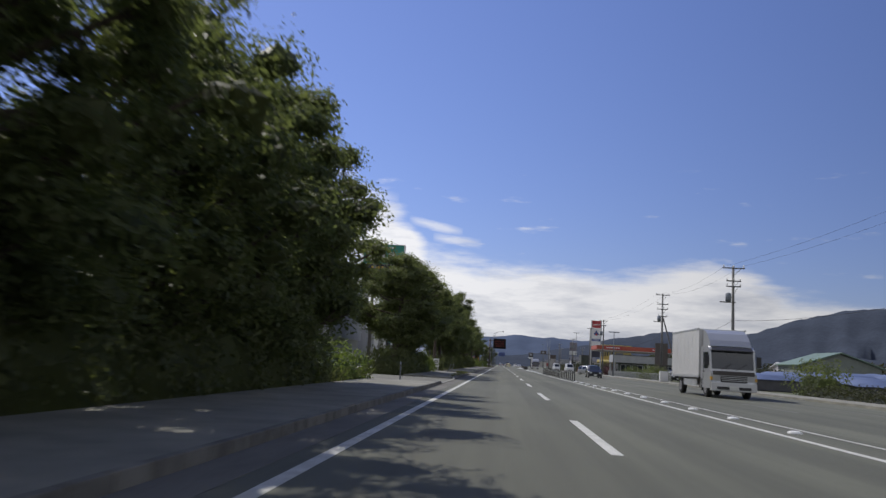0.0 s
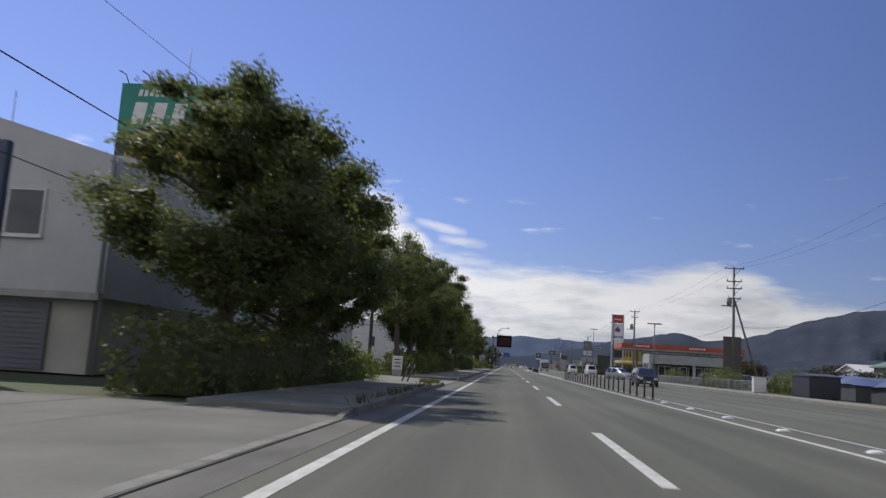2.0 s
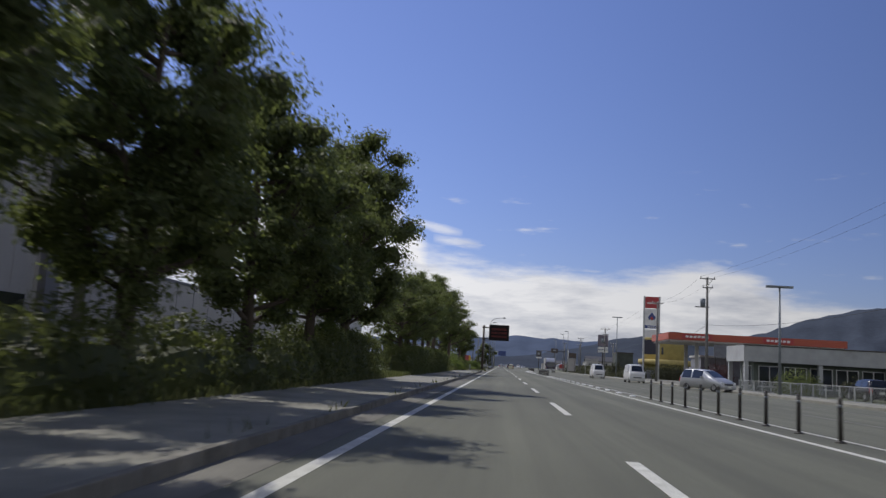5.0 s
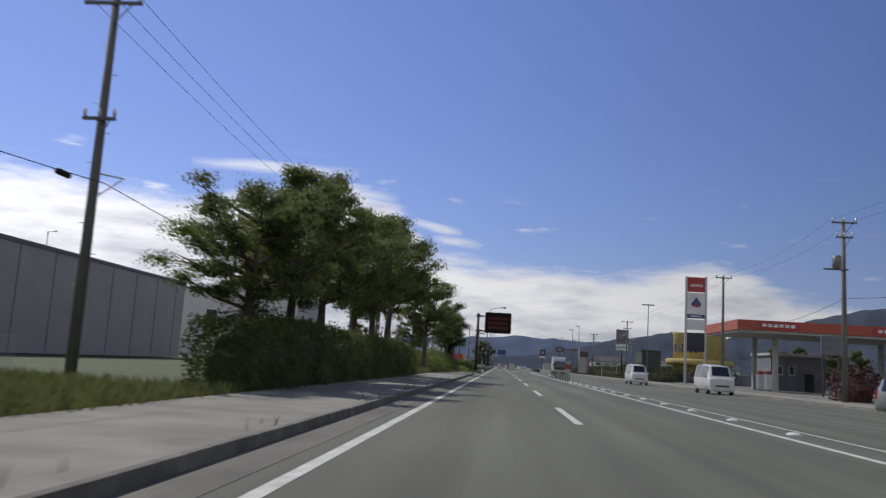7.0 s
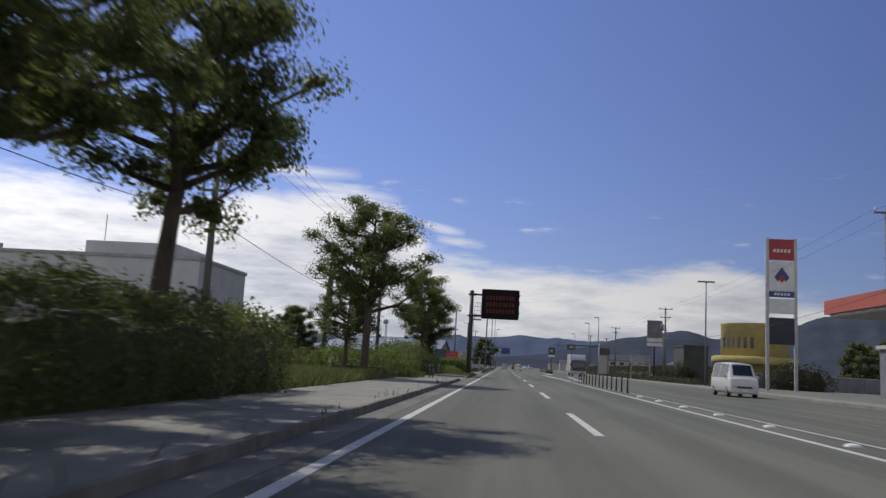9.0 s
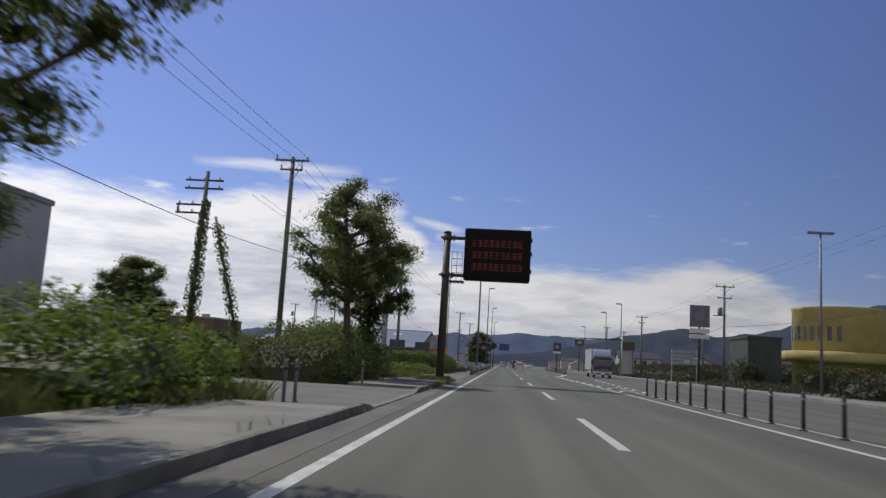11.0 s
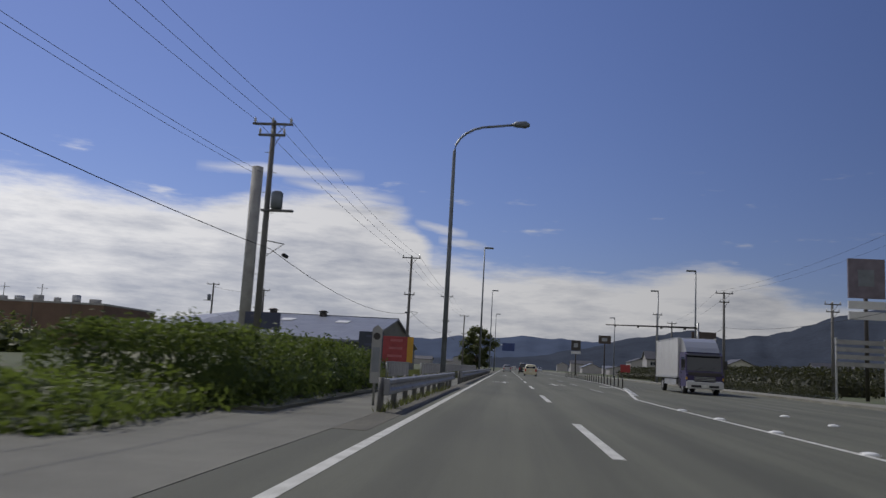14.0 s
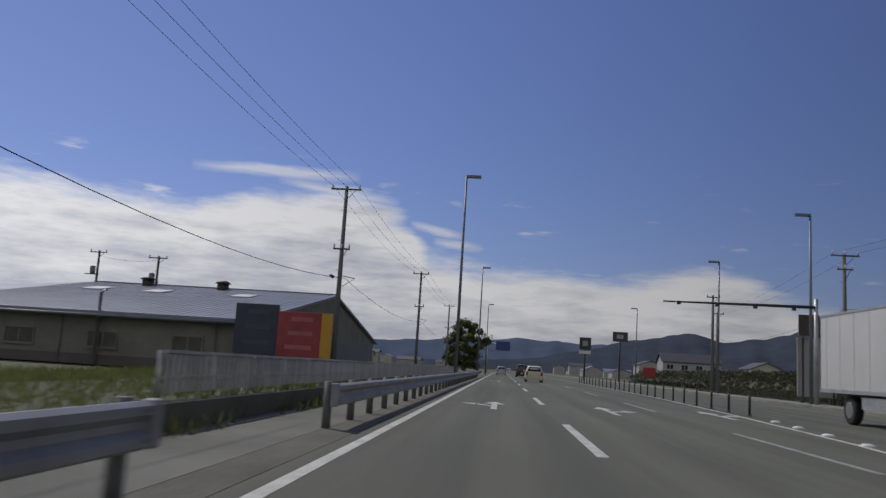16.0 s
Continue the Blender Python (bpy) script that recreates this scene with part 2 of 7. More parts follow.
M["bark"] = mat("bark", (0.085, 0.065, 0.05), 0.9, vary=0.4, scale=6, bump=0.8, bump_scale=25, stretch=(1, 1, 0.25))
M["leaf"] = leaf_mat("evergreen_leaves", (0.055, 0.072, 0.032), (0.125, 0.145, 0.062), (0.19, 0.23, 0.06))
M["leaf_dark"] = leaf_mat("dark_leaves", (0.066, 0.08, 0.034), (0.122, 0.138, 0.056), (0.13, 0.155, 0.04))
M["leaf_light"] = leaf_mat("sunlit_vine_leaves", (0.05, 0.075, 0.02), (0.125, 0.155, 0.045), (0.17, 0.23, 0.04))
M["grass"] = leaf_mat("grass_blades", (0.07, 0.088, 0.034), (0.16, 0.155, 0.07), (0.14, 0.16, 0.05))
# distance haze is put into the base colour, bluest on the far ridge
M["mount_haze"] = mat("hazed_slope", (0.05, 0.06, 0.08), 1.0, vary=0.16, scale=0.006, spots=0.14, bump_scale=0.09, spec=0.0)
M["mount_far_haze"] = mat("far_hazed_slope", (0.078, 0.1, 0.15), 1.0, vary=0.15, scale=0.006, spec=0.0)
M["wall_white"] = mat("white_render", (0.5, 0.5, 0.5), 0.8, vary=0.12, scale=0.6, spots=0.05, bump_scale=12, bump=0.1)
M["wall_grey"] = mat("grey_metal_cladding", (0.37, 0.355, 0.35), 0.6, vary=0.1, scale=0.4, spots=0.04, bump_scale=8)
M["wall_grey_dark"] = mat("dark_grey_cladding", (0.13, 0.13, 0.15), 0.5, vary=0.15, scale=0.5)
M["wall_beige"] = mat("beige_panels", (0.42, 0.41, 0.35), 0.7, vary=0.15, scale=0.7, spots=0.06, bump_scale=10)
M["wall_yellow"] = mat("ochre_render", (0.42, 0.34, 0.13), 0.85, vary=0.15, scale=0.8, spots=0.08, bump_scale=15, bump=0.2)
M["wall_brown"] = mat("dark_brown_cladding", (0.11, 0.095, 0.085), 0.7, vary=0.2, scale=0.5)
M["wall_rust_brown"] = mat("rust_brown_cladding", (0.16, 0.1, 0.07), 0.75, vary=0.25, scale=0.3, spots=0.08, bump_scale=6)
M["wall_olive"] = mat("weathered_olive_boards", (0.2, 0.195, 0.165), 0.8, vary=0.2, scale=0.8, spots=0.1, bump_scale=12)
M["roof_blue"] = mat("blue_grey_metal_roof", (0.2, 0.215, 0.25), 0.45, 0.15, vary=0.18, scale=0.5)
M["roof_dark"] = mat("dark_roof_tiles", (0.06, 0.06, 0.068), 0.6, vary=0.25, scale=1.2)
M["glass_dark"] = mat("dark_glass", (0.02, 0.025, 0.03), 0.06, vary=0.1, scale=0.5, spec=0.8)
M["glass_pale"] = mat("curtained_glass", (0.3, 0.32, 0.34), 0.12, vary=0.2, scale=1.1, spec=0.7)
M["glass_teal"] = mat("pale_teal_glass", (0.13, 0.24, 0.24), 0.15, vary=0.2, scale=0.6, spec=0.6)
M["fence_grey"] = mat("dull_grey_fence_paint", (0.36, 0.355, 0.36), 0.6, vary=0.15, scale=1.5, rnd=0.1)
M["glass_dusty"] = mat("dusty_glass", (0.075, 0.075, 0.062), 0.35, vary=0.3, scale=1.5)
M["barrier"] = mat("weathered_barrier_steel", (0.27, 0.275, 0.29), 0.55, 0.25, vary=0.22, scale=2.0, spots=0.1, bump_scale=18)
# barrier steel again, darkened in its colour for the shade on the posts
M["barrier_post"] = mat("shaded_barrier_post_steel", (0.13, 0.132, 0.13), 0.65, 0.1, vary=0.25, scale=3)
M["alu"] = mat("aluminium", (0.5, 0.5, 0.5), 0.4, 0.7, vary=0.1, scale=3)
M["galv"] = mat("galvanised_steel", (0.42, 0.43, 0.43), 0.5, 0.6, vary=0.2, scale=2.5, spots=0.1, bump_scale=20)
M["lamp_steel"] = mat("weathered_lamp_steel", (0.17, 0.19, 0.21), 0.5, 0.4, vary=0.2, scale=2)
M["steel_dark"] = mat("dark_painted_steel", (0.05, 0.045, 0.042), 0.5, 0.2, vary=0.2, scale=3)
M["brown_steel"] = mat("brown_painted_steel", (0.075, 0.058, 0.048), 0.55, 0.1, vary=0.2, scale=3)
M["black"] = mat("black_plastic", (0.02, 0.02, 0.021), 0.5, vary=0.2, scale=5)
M["cable"] = mat("cable_sheath", (0.015, 0.015, 0.016), 0.6)
M["arm_steel"] = mat("weathered_dark_steel", (0.13, 0.13, 0.13), 0.55, 0.4, vary=0.25, scale=2.5, spots=0.1, bump_scale=20)
M["ceramic"] = mat("white_porcelain", (0.6, 0.6, 0.58), 0.3, vary=0.1)
M["green_sign"] = mat("green_sign_sheet", (0.015, 0.2, 0.15), 0.45, vary=0.1, scale=0.6)
M["navy_sign"] = mat("dark_navy_sign_sheet", (0.022, 0.024, 0.04), 0.45, vary=0.15, scale=0.6)
M["white_sign"] = mat("white_sign_sheet", (0.62, 0.62, 0.61), 0.5, vary=0.12, scale=1)
M["leaf_vine"] = leaf_mat("yellow_green_vine_leaves", (0.05, 0.085, 0.022), (0.13, 0.17, 0.045), (0.11, 0.15, 0.03))
M["olive_scrub"] = leaf_mat("brownish_olive_foliage", (0.06, 0.045, 0.022), (0.11, 0.085, 0.04), (0.06, 0.05, 0.02))
M["stud"] = mat("white_marker_enamel", (0.78, 0.78, 0.76), 0.4, vary=0.1, scale=4)
M["scrub"] = leaf_mat("dry_dark_scrub", (0.035, 0.042, 0.024), (0.085, 0.085, 0.05), (0.05, 0.055, 0.02))
M["amber_sign"] = mat("amber_lettering", (0.55, 0.3, 0.03), 0.5, vary=0.1)
M["red_sign"] = mat("red_sign_sheet", (0.33, 0.032, 0.035), 0.45, vary=0.1, scale=0.8)
M["orange"] = mat("weathered_orange_red_fascia", (0.34, 0.068, 0.035), 0.5, vary=0.1, scale=0.5)
M["blue_sign"] = mat("blue_sign_sheet", (0.035, 0.06, 0.19), 0.5, vary=0.15, scale=0.8)
M["slate_sign"] = mat("slate_blue_sign_sheet", (0.06, 0.07, 0.12), 0.5, vary=0.15, scale=0.8)
M["faded_red"] = mat("faded_red_sheet", (0.33, 0.05, 0.055), 0.55, vary=0.25, scale=0.9)
M["verge"] = mat("gritty_verge", (0.122, 0.12, 0.095), 0.95, second=(0.085, 0.09, 0.06), scale=0.5, spots=0.3, bump_scale=25, bump=0.4)
M["hoarding_blue"] = mat("dull_blue_sheet", (0.045, 0.055, 0.08), 0.55, vary=0.25, scale=0.9)
M["pink_sign"] = mat("faded_pink_lettering", (0.42, 0.12, 0.13), 0.5, vary=0.2, scale=1.5)
M["concrete_dull"] = mat("dull_blue_grey_blocks", (0.15, 0.155, 0.175), 0.85, vary=0.25, scale=1.0, spots=0.1)
M["mauve_sign"] = mat("faded_mauve_sign_sheet", (0.15, 0.13, 0.16), 0.5, vary=0.25, scale=1.2)
M["wall_dark_green"] = mat("dark_green_boards", (0.05, 0.058, 0.048), 0.7, vary=0.3, scale=0.8)
M["blue_sheet"] = mat("blue_tarpaulin", (0.085, 0.115, 0.21), 0.5, vary=0.25, scale=0.6, bump=0.4, bump_scale=3)
M["roof_green"] = mat("faded_green_metal_roof", (0.13, 0.19, 0.15), 0.55, 0.1, vary=0.2, scale=0.5)
M["shop_fascia"] = mat("pale_grey_green_fascia", (0.33, 0.34, 0.345), 0.6, vary=0.2, scale=0.6)
M["shop_green"] = mat("grey_green_shop_front", (0.1, 0.12, 0.105), 0.7, vary=0.2, scale=0.7, spots=0.08)
M["shed_green"] = mat("dull_grey_green_cladding", (0.17, 0.19, 0.175), 0.75, vary=0.2, scale=0.5, spots=0.1)
M["led"] = glow("dim_red_lamps", (0.16, 0.012, 0.01), 0.022)
M["sign_face"] = mat("matt_black_sign_face", (0.016, 0.013, 0.013), 0.85, vary=0.2, scale=3, spec=0.15)
M["maroon"] = mat("dark_red_foliage", (0.07, 0.02, 0.02), 0.8, vary=0.4, scale=4)
M["tyre"] = mat("tyre_rubber", (0.018, 0.018, 0.018), 0.85, vary=0.2)
M["rim"] = mat("wheel_metal", (0.4, 0.4, 0.41), 0.35, 0.8, vary=0.1)
M["car_cream"] = mat("cream_car_paint", (0.6, 0.55, 0.38), 0.25, vary=0.05, scale=1, local=True)
M["car_white"] = mat("white_car_paint", (0.52, 0.52, 0.51), 0.25, vary=0.05, scale=1, local=True)
M["car_dark"] = mat("near_black_car_paint", (0.018, 0.018, 0.022), 0.2, vary=0.1, scale=1, local=True)
M["car_silver"] = mat("silver_car_paint", (0.42, 0.43, 0.44), 0.3, 0.5, vary=0.05, scale=1, local=True)
M["car_purple"] = mat("violet_cab_paint", (0.04, 0.03, 0.1), 0.3, vary=0.1, scale=1, local=True)
M["tail"] = mat("red_lamp_lens", (0.4, 0.015, 0.015), 0.2)
M["lens"] = mat("clear_lamp_lens", (0.6, 0.62, 0.64), 0.1)
M["plate"] = mat("number_plate", (0.65, 0.65, 0.6), 0.5)


# ---- mesh helpers ----
def box(bm, x0, x1, y0, y1, z0, z1, bev=0.0):
    vs = [bm.verts.new((x, y, z)) for z in (z0, z1) for y in (y0, y1) for x in (x0, x1)]
    fs = [bm.faces.new([vs[i] for i in f]) for f in ((0, 2, 3, 1), (4, 5, 7, 6), (0, 1, 5, 4), (2, 6, 7, 3), (0, 4, 6, 2), (1, 3, 7, 5))]
    if bev:
        es = list({e for f in fs for e in f.edges})
        bmesh.ops.bevel(bm, geom=es, offset=bev, segments=2, affect="EDGES", profile=0.6)
    return bm


def tube(bm, pts, radii, n=8, cap=True):
    rings = []
    pts = [Vector(p) for p in pts]
    for i, p in enumerate(pts):
        d = (pts[min(i + 1, len(pts) - 1)] - pts[max(i - 1, 0)]).normalized()
        u = d.cross(Vector((0, 0, 1)) if abs(d.z) < 0.95 else Vector((1, 0, 0))).normalized()
        v = d.cross(u)
        r = radii[i] if isinstance(radii, (list, tuple)) else radii
        rings.append([bm.verts.new(p + (u * math.cos(2 * math.pi * k / n) + v * math.sin(2 * math.pi * k / n)) * r) for k in range(n)])
    for a, b in zip(rings, rings[1:]):
        for k in range(n):
            f = bm.faces.new((a[k], b[k], b[(k + 1) % n], a[(k + 1) % n]))
            f.smooth = n > 5
    if cap:
        bm.faces.new(rings[0])
        bm.faces.new(rings[-1][::-1])
    return bm


def prism(bm, poly, axis, a, b):
    """Extrude a polygon of two coordinates along an axis from a to b."""
    def pt(p, t):
        return {"x": (t, p[0], p[1]), "y": (p[0], t, p[1]), "z": (p[0], p[1], t)}[axis]
    lo, hi = [bm.verts.new(pt(p, a)) for p in poly], [bm.verts.new(pt(p, b)) for p in poly]
    bm.faces.new(lo)
    bm.faces.new(hi[::-1])
    n = len(poly)
    for i in range(n):
        bm.faces.new((lo[i], hi[i], hi[(i + 1) % n], lo[(i + 1) % n]))
    bmesh.ops.recalc_face_normals(bm, faces=bm.faces[:])
    return bm


def B():
    return bmesh.new()


def mesh_of(name, bm, material):
    me = bpy.data.meshes.new(name)
    bm.normal_update()
    bm.to_mesh(me)
    bm.free()
    me.materials.append(material)
    return me


def part(name, bm, material, parent, label=""):
    ob = new(name, mesh_of(name, bm, material))
    ob.parent = parent
    return tagged(ob, label)


def solo(name, bm, material, label, category, group="", kind="", at=None):
    ob = new(name, mesh_of(name, bm, material))
    if at is not None:
        ob.matrix_basis = at
    return tagged(ob, label, category, group, kind)


def thing(name, at, label, category, group="", kind=""):
    ob = new(name)
    ob.empty_display_size = 0.2
    ob.matrix_basis = at
    return tagged(ob, label, category, group, kind)


def quads(name, pts, material):
    """A mesh of loose four-cornered leaves out of an array n x 4 x 3."""
    me = bpy.data.meshes.new(name)
    n = len(pts)
    me.from_pydata(pts.reshape(-1, 3).tolist(), [], np.arange(n * 4).reshape(n, 4).tolist())
    me.materials.append(material)
    return me


def leaves(rng, centres, normals, size, droop=0.3):
    """Folded leaf diamonds at the centres, roughly facing along the normals."""
    n = len(centres)
    nrm = normals + rng.normal(0, 0.55, (n, 3))
    nrm /= np.linalg.norm(nrm, axis=1, keepdims=True) + 1e-9
    t = rng.normal(0, 1, (n, 3))
    t[:, 2] -= droop
    t -= nrm * (t * nrm).sum(1, keepdims=True)
    t /= np.linalg.norm(t, axis=1, keepdims=True) + 1e-9
    s = np.cross(nrm, t)
    L_ = size * rng.uniform(0.6, 1.35, (n, 1))
    W_ = L_ * rng.uniform(0.4, 0.62, (n, 1))
    a, c = centres - t * L_ * 0.5, centres + t * L_ * 0.5
    b, d = centres + s * W_ * 0.5 + nrm * L_ * 0.06, centres - s * W_ * 0.5 + nrm * L_ * 0.06
    return np.stack([a, b, c, d], 1)


# ---- ground, road, markings ----
def flat(name, x0, x1, y0, y1, z, material, label, category, kind="structure", nx=1, ny=1):
    bm = B()
    bmesh.ops.create_grid(bm, x_segments=nx, y_segments=ny, size=0.5)
    for v in bm.verts:
        v.co = Vector((x0 + (v.co.x + 0.5) * (x1 - x0), y0 + (v.co.y + 0.5) * (y1 - y0), z))
    return solo(name, bm, material, label, category, kind=kind)


def slab(name, x0, x1, y0, y1, z0, z1, material, label, category, kind="structure"):
    return solo(name, box(B(), x0, x1, y0, y1, z0, z1), material, label, category, kind=kind)


flat("ground", -3000, 3000, -1500, 4500, -0.06, M["soil"], "dry soil with patchy weeds and grass", "ground", nx=4, ny=4)
slab("road", -2.5, 16.4, -120, 1600, -0.05, 0.0, M["asphalt"], "worn grey asphalt dual carriageway", "road")
slab("pavement", -5.6, -2.65, -120, 34.5, -0.05, 0.105, M["sidewalk"], "sun-bleached asphalt footway beside the road", "pavement")
slab("pavement", -5.6, -2.65, 46.5, 66.0, -0.05, 0.105, M["sidewalk"], "sun-bleached asphalt footway beside the road", "pavement")
slab("pavement", -5.6, -2.65, 78.0, 191.0, -0.05, 0.105, M["sidewalk"], "sun-bleached asphalt footway beside the road", "pavement")
slab("driveway", -30, -2.5, 34.5, 46.5, -0.05, 0.02, M["apron"], "pale asphalt entrance between the footways", "driveway")
slab("driveway", -14, -2.55, 66.0, 78, -0.05, 0.02, M["sidewalk"], "pale asphalt entrance to the shop yard", "driveway")
slab("side_road", -60, -2.5, 191.0, 203.5, -0.05, 0.007, M["apron"], "grey asphalt side road meeting the main road", "road")
slab("driveway", -6.2, -2.5, 219.0, 237.5, -0.05, 0.006, M["apron"], "bare grey asphalt apron beside the road", "driveway")
slab("pavement", -5.2, -2.65, 203.5, 208.0, -0.05, 0.1, M["sidewalk"], "sun-bleached asphalt footway beside the road", "pavement")
slab("verge", -5.2, -2.5, 208.0, 219.0, -0.05, 0.03, M["dirt"], "dusty flush verge round the sign post", "verge")
slab("gutter", -2.5, -1.98, 235.0, 420.0, -0.04, 0.004, M["dirt"], "brown dusty strip under the crash barrier", "gutter")
slab("pavement", -4.15, -2.5, 237.5, 420.0, -0.05, 0.007, M["apron"], "worn grey asphalt strip behind the crash barrier", "pavement")
slab("verge", -7.5, -4.15, 237.5, 252.2, -0.05, 0.07, M["verge"], "dry weedy verge behind the crash barrier", "verge")
slab("verge", -7.5, -4.0, 252.2, 420.0, -0.05, 0.35, M["verge"], "raised dry earth bed under the slat fence", "verge")
slab("yard", -60, -5.6, 61, 80, -0.05, 0.0, M["gravel"], "pale gravel yard beside the shop", "ground")
slab("pavement", 16.6, 19.4, -120, 1200, -0.05, 0.12, M["sidewalk"], "pale asphalt footway across the road", "pavement")
slab("forecourt", 19.4, 60, 150, 240, -0.05, 0.09, M["apron"], "grey concrete forecourt of the filling station", "forecourt")


slab("gutter", -2.55, -2.02, -120, 219, -0.04, 0.004, M["gutter"], "stained concrete gutter along the kerb", "gutter")


def dash_line(x, y0, y1, w, label="worn white road line"):
    return solo("road_line", box(B(), x - w / 2, x + w / 2, y0, y1, 0.0, 0.004), M["paint"], label, "road marking", "road lines", "structure")


def strip(pts, w, label, m="paint"):
    """A painted line along bending points."""
    bm = B()
    rows = [(bm.verts.new((x - w / 2, y, 0.004)), bm.verts.new((x + w / 2, y, 0.004))) for x, y in pts]
    for a, b in zip(rows, rows[1:]):
        bm.faces.new((a[0], a[1], b[1], b[0]))
    return solo("road_line", bm, M[m], label, "road marking", "road lines", "structure")


strip([(-1.69, -120), (-1.69, 600), (-1.7, 1200)], 0.15, "long solid white edge line")
strip([(5.35, -120), (5.35, 232)], 0.16, "solid white centre line")
strip([(5.35, 232), (5.35, 236), (5.2, 250), (5.2, 256), (6.9, 270), (7.7, 281), (8.6, 300), (8.8, 340), (8.8, 900)], 0.14, "white centre line bending outwards")
strip([(6.35, -120), (6.35, 215), (6.8, 226)], 0.1, "thin white centre line")
strip([(13.1, -120), (13.1, 150)], 0.1, "worn white edge line", "paint_faint")
strip([(-6.3, 196.3), (-6.2, 201.0)], 0.15, "short white line at the side road")
offs = [(0, 1.0), (60, 1.2), (120, 0.2), (165, -0.8), (208, -2.0), (240, -0.8), (270, 0.3), (900, 0.6)]
for k in range(-4, 60):
    y = 15.0 * k
    d = np.interp(y, [o[0] for o in offs], [o[1] for o in offs])
    dash_line(np.interp(y, (10, 45, 215, 236, 270), (1.49, 1.56, 1.57, 1.38, 1.38)), y + d - 6, y + d, 0.16)
    strip([(9.75, y - 3), (9.75, y + 3)], 0.12, "almost worn-off white lane dash", "paint_faint")
for y in (275.6, 290.5, 305.5, 320):
    strip([(4.9, y - 11), (4.9, y - 4.5)], 0.14, "worn white lane dash", "paint_worn")


def arrow(x, y, turn):
    bm = B()
    z = 0.005
    for poly in ([(-0.08, 0), (0.08, 0), (0.08, 3.0), (-0.08, 3.0)], [(-0.32, 3.0), (0.32, 3.0), (0, 4.6)], [(0.08 * turn, 1.5), (0.55 * turn, 2.2), (0.55 * turn, 2.6), (0.08 * turn, 2.0)], [(0.45 * turn, 1.9), (0.45 * turn, 2.95), (0.95 * turn, 2.5)]):
        bm.faces.new([bm.verts.new((x + p[0], y + p[1], z)) for p in poly])
    bmesh.ops.recalc_face_normals(bm, faces=bm.faces[:])
    for f in bm.faces:
        if f.normal.z < 0:
            f.normal_flip()
    return solo("road_arrow", bm, M["paint"], "white painted lane arrow on asphalt", "road marking", "lane arrows", "structure")


arrow(-0.1, 274.5, -1)
arrow(-0.1, 320, -1)
arrow(3.2, 275.6, 1)
arrow(6.8, 277.5, 1)


def kerbs(y0, y1, x=-2.6, top=0.14, step=0.6, w=0.1):
    row = thing("kerb", pose(x, y0, 0), "row of grey concrete kerb stones", "kerb", kind="structure")
    me = mesh_of("kerb_stone", box(B(), -w / 2, w / 2, 0.008, step - 0.008, -0.05, top, 0.015), M["kerb" if top > 0.1 else "kerb_low"])
    n = int(round((y1 - y0) / step))
    for i in range(n):
        o = new("kerb_stone", me)
        o.parent = row
        o.location = (0, i * step, 0.003 * math.sin(i * 7.1))
    return row


def kerb_ramp(y0, s):
    """A kerb stone that slopes down to the road over a metre."""
    bm = prism(B(), [(0, -0.05), (1.1 * s, -0.05), (1.1 * s, 0.02), (0, 0.14)], "x", -0.06, 0.06)
    return solo("kerb_end", bm, M["kerb"], "sloping grey concrete kerb end", "kerb", "kerb ends", "structure", at=pose(-2.6, y0, 0))


for y0, s_ in ((34.8, 1), (66.2, 1), (191.6, 1), (201.0, -1), (208.2, 1), (78.0, -1), (46.2, -1)):
    kerb_ramp(y0, s_)


# ---- mountains ----
def ridge(name, dist, prof, depth, material, label, seed, jag):
    """A wooded ridge on an arc round the road; prof: azimuth and height in degrees."""
    bm = B()
    rows = []
    rx = [p[0] for p in prof]
    ry = [p[1] for p in prof]
    a = prof[0][0]
    while a <= prof[-1][0]:
        e = np.interp(a, rx, ry)
        e += jag * (noise.noise(Vector((a * 0.45, seed, 0))) + 0.5 * noise.noise(Vector((a * 1.3, seed, 3))) + 0.3 * noise.noise(Vector((a * 3.9, seed, 7))))
        h = dist * math.tan(radians(max(e, 0.2)))
        s, c = math.sin(radians(a)), math.cos(radians(a))
        col = []
        for j in range(7):
            f = j / 6
            r = dist - depth * (1 - f) * (1 + 0.25 * noise.noise(Vector((a * 0.8, f * 3, seed))))
            z = h * f ** 1.3 * (1 + 0.3 * (1 - f) * noise.noise(Vector((a * 1.1, f * 4, seed + 9)))) - 1
            col.append(bm.verts.new((s * r, 120 + c * r, z)))
        col.append(bm.verts.new((s * (dist + depth), 120 + c * (dist + depth), -1)))
        rows.append(col)
        a += 0.35
    for p, q in zip(rows, rows[1:]):
        for j in range(7):
            f = bm.faces.new((p[j], p[j + 1], q[j + 1], q[j]))
            f.smooth = True
    bmesh.ops.recalc_face_normals(bm, faces=bm.faces[:])
    return solo(name, bm, material, label, "mountain", kind="structure")


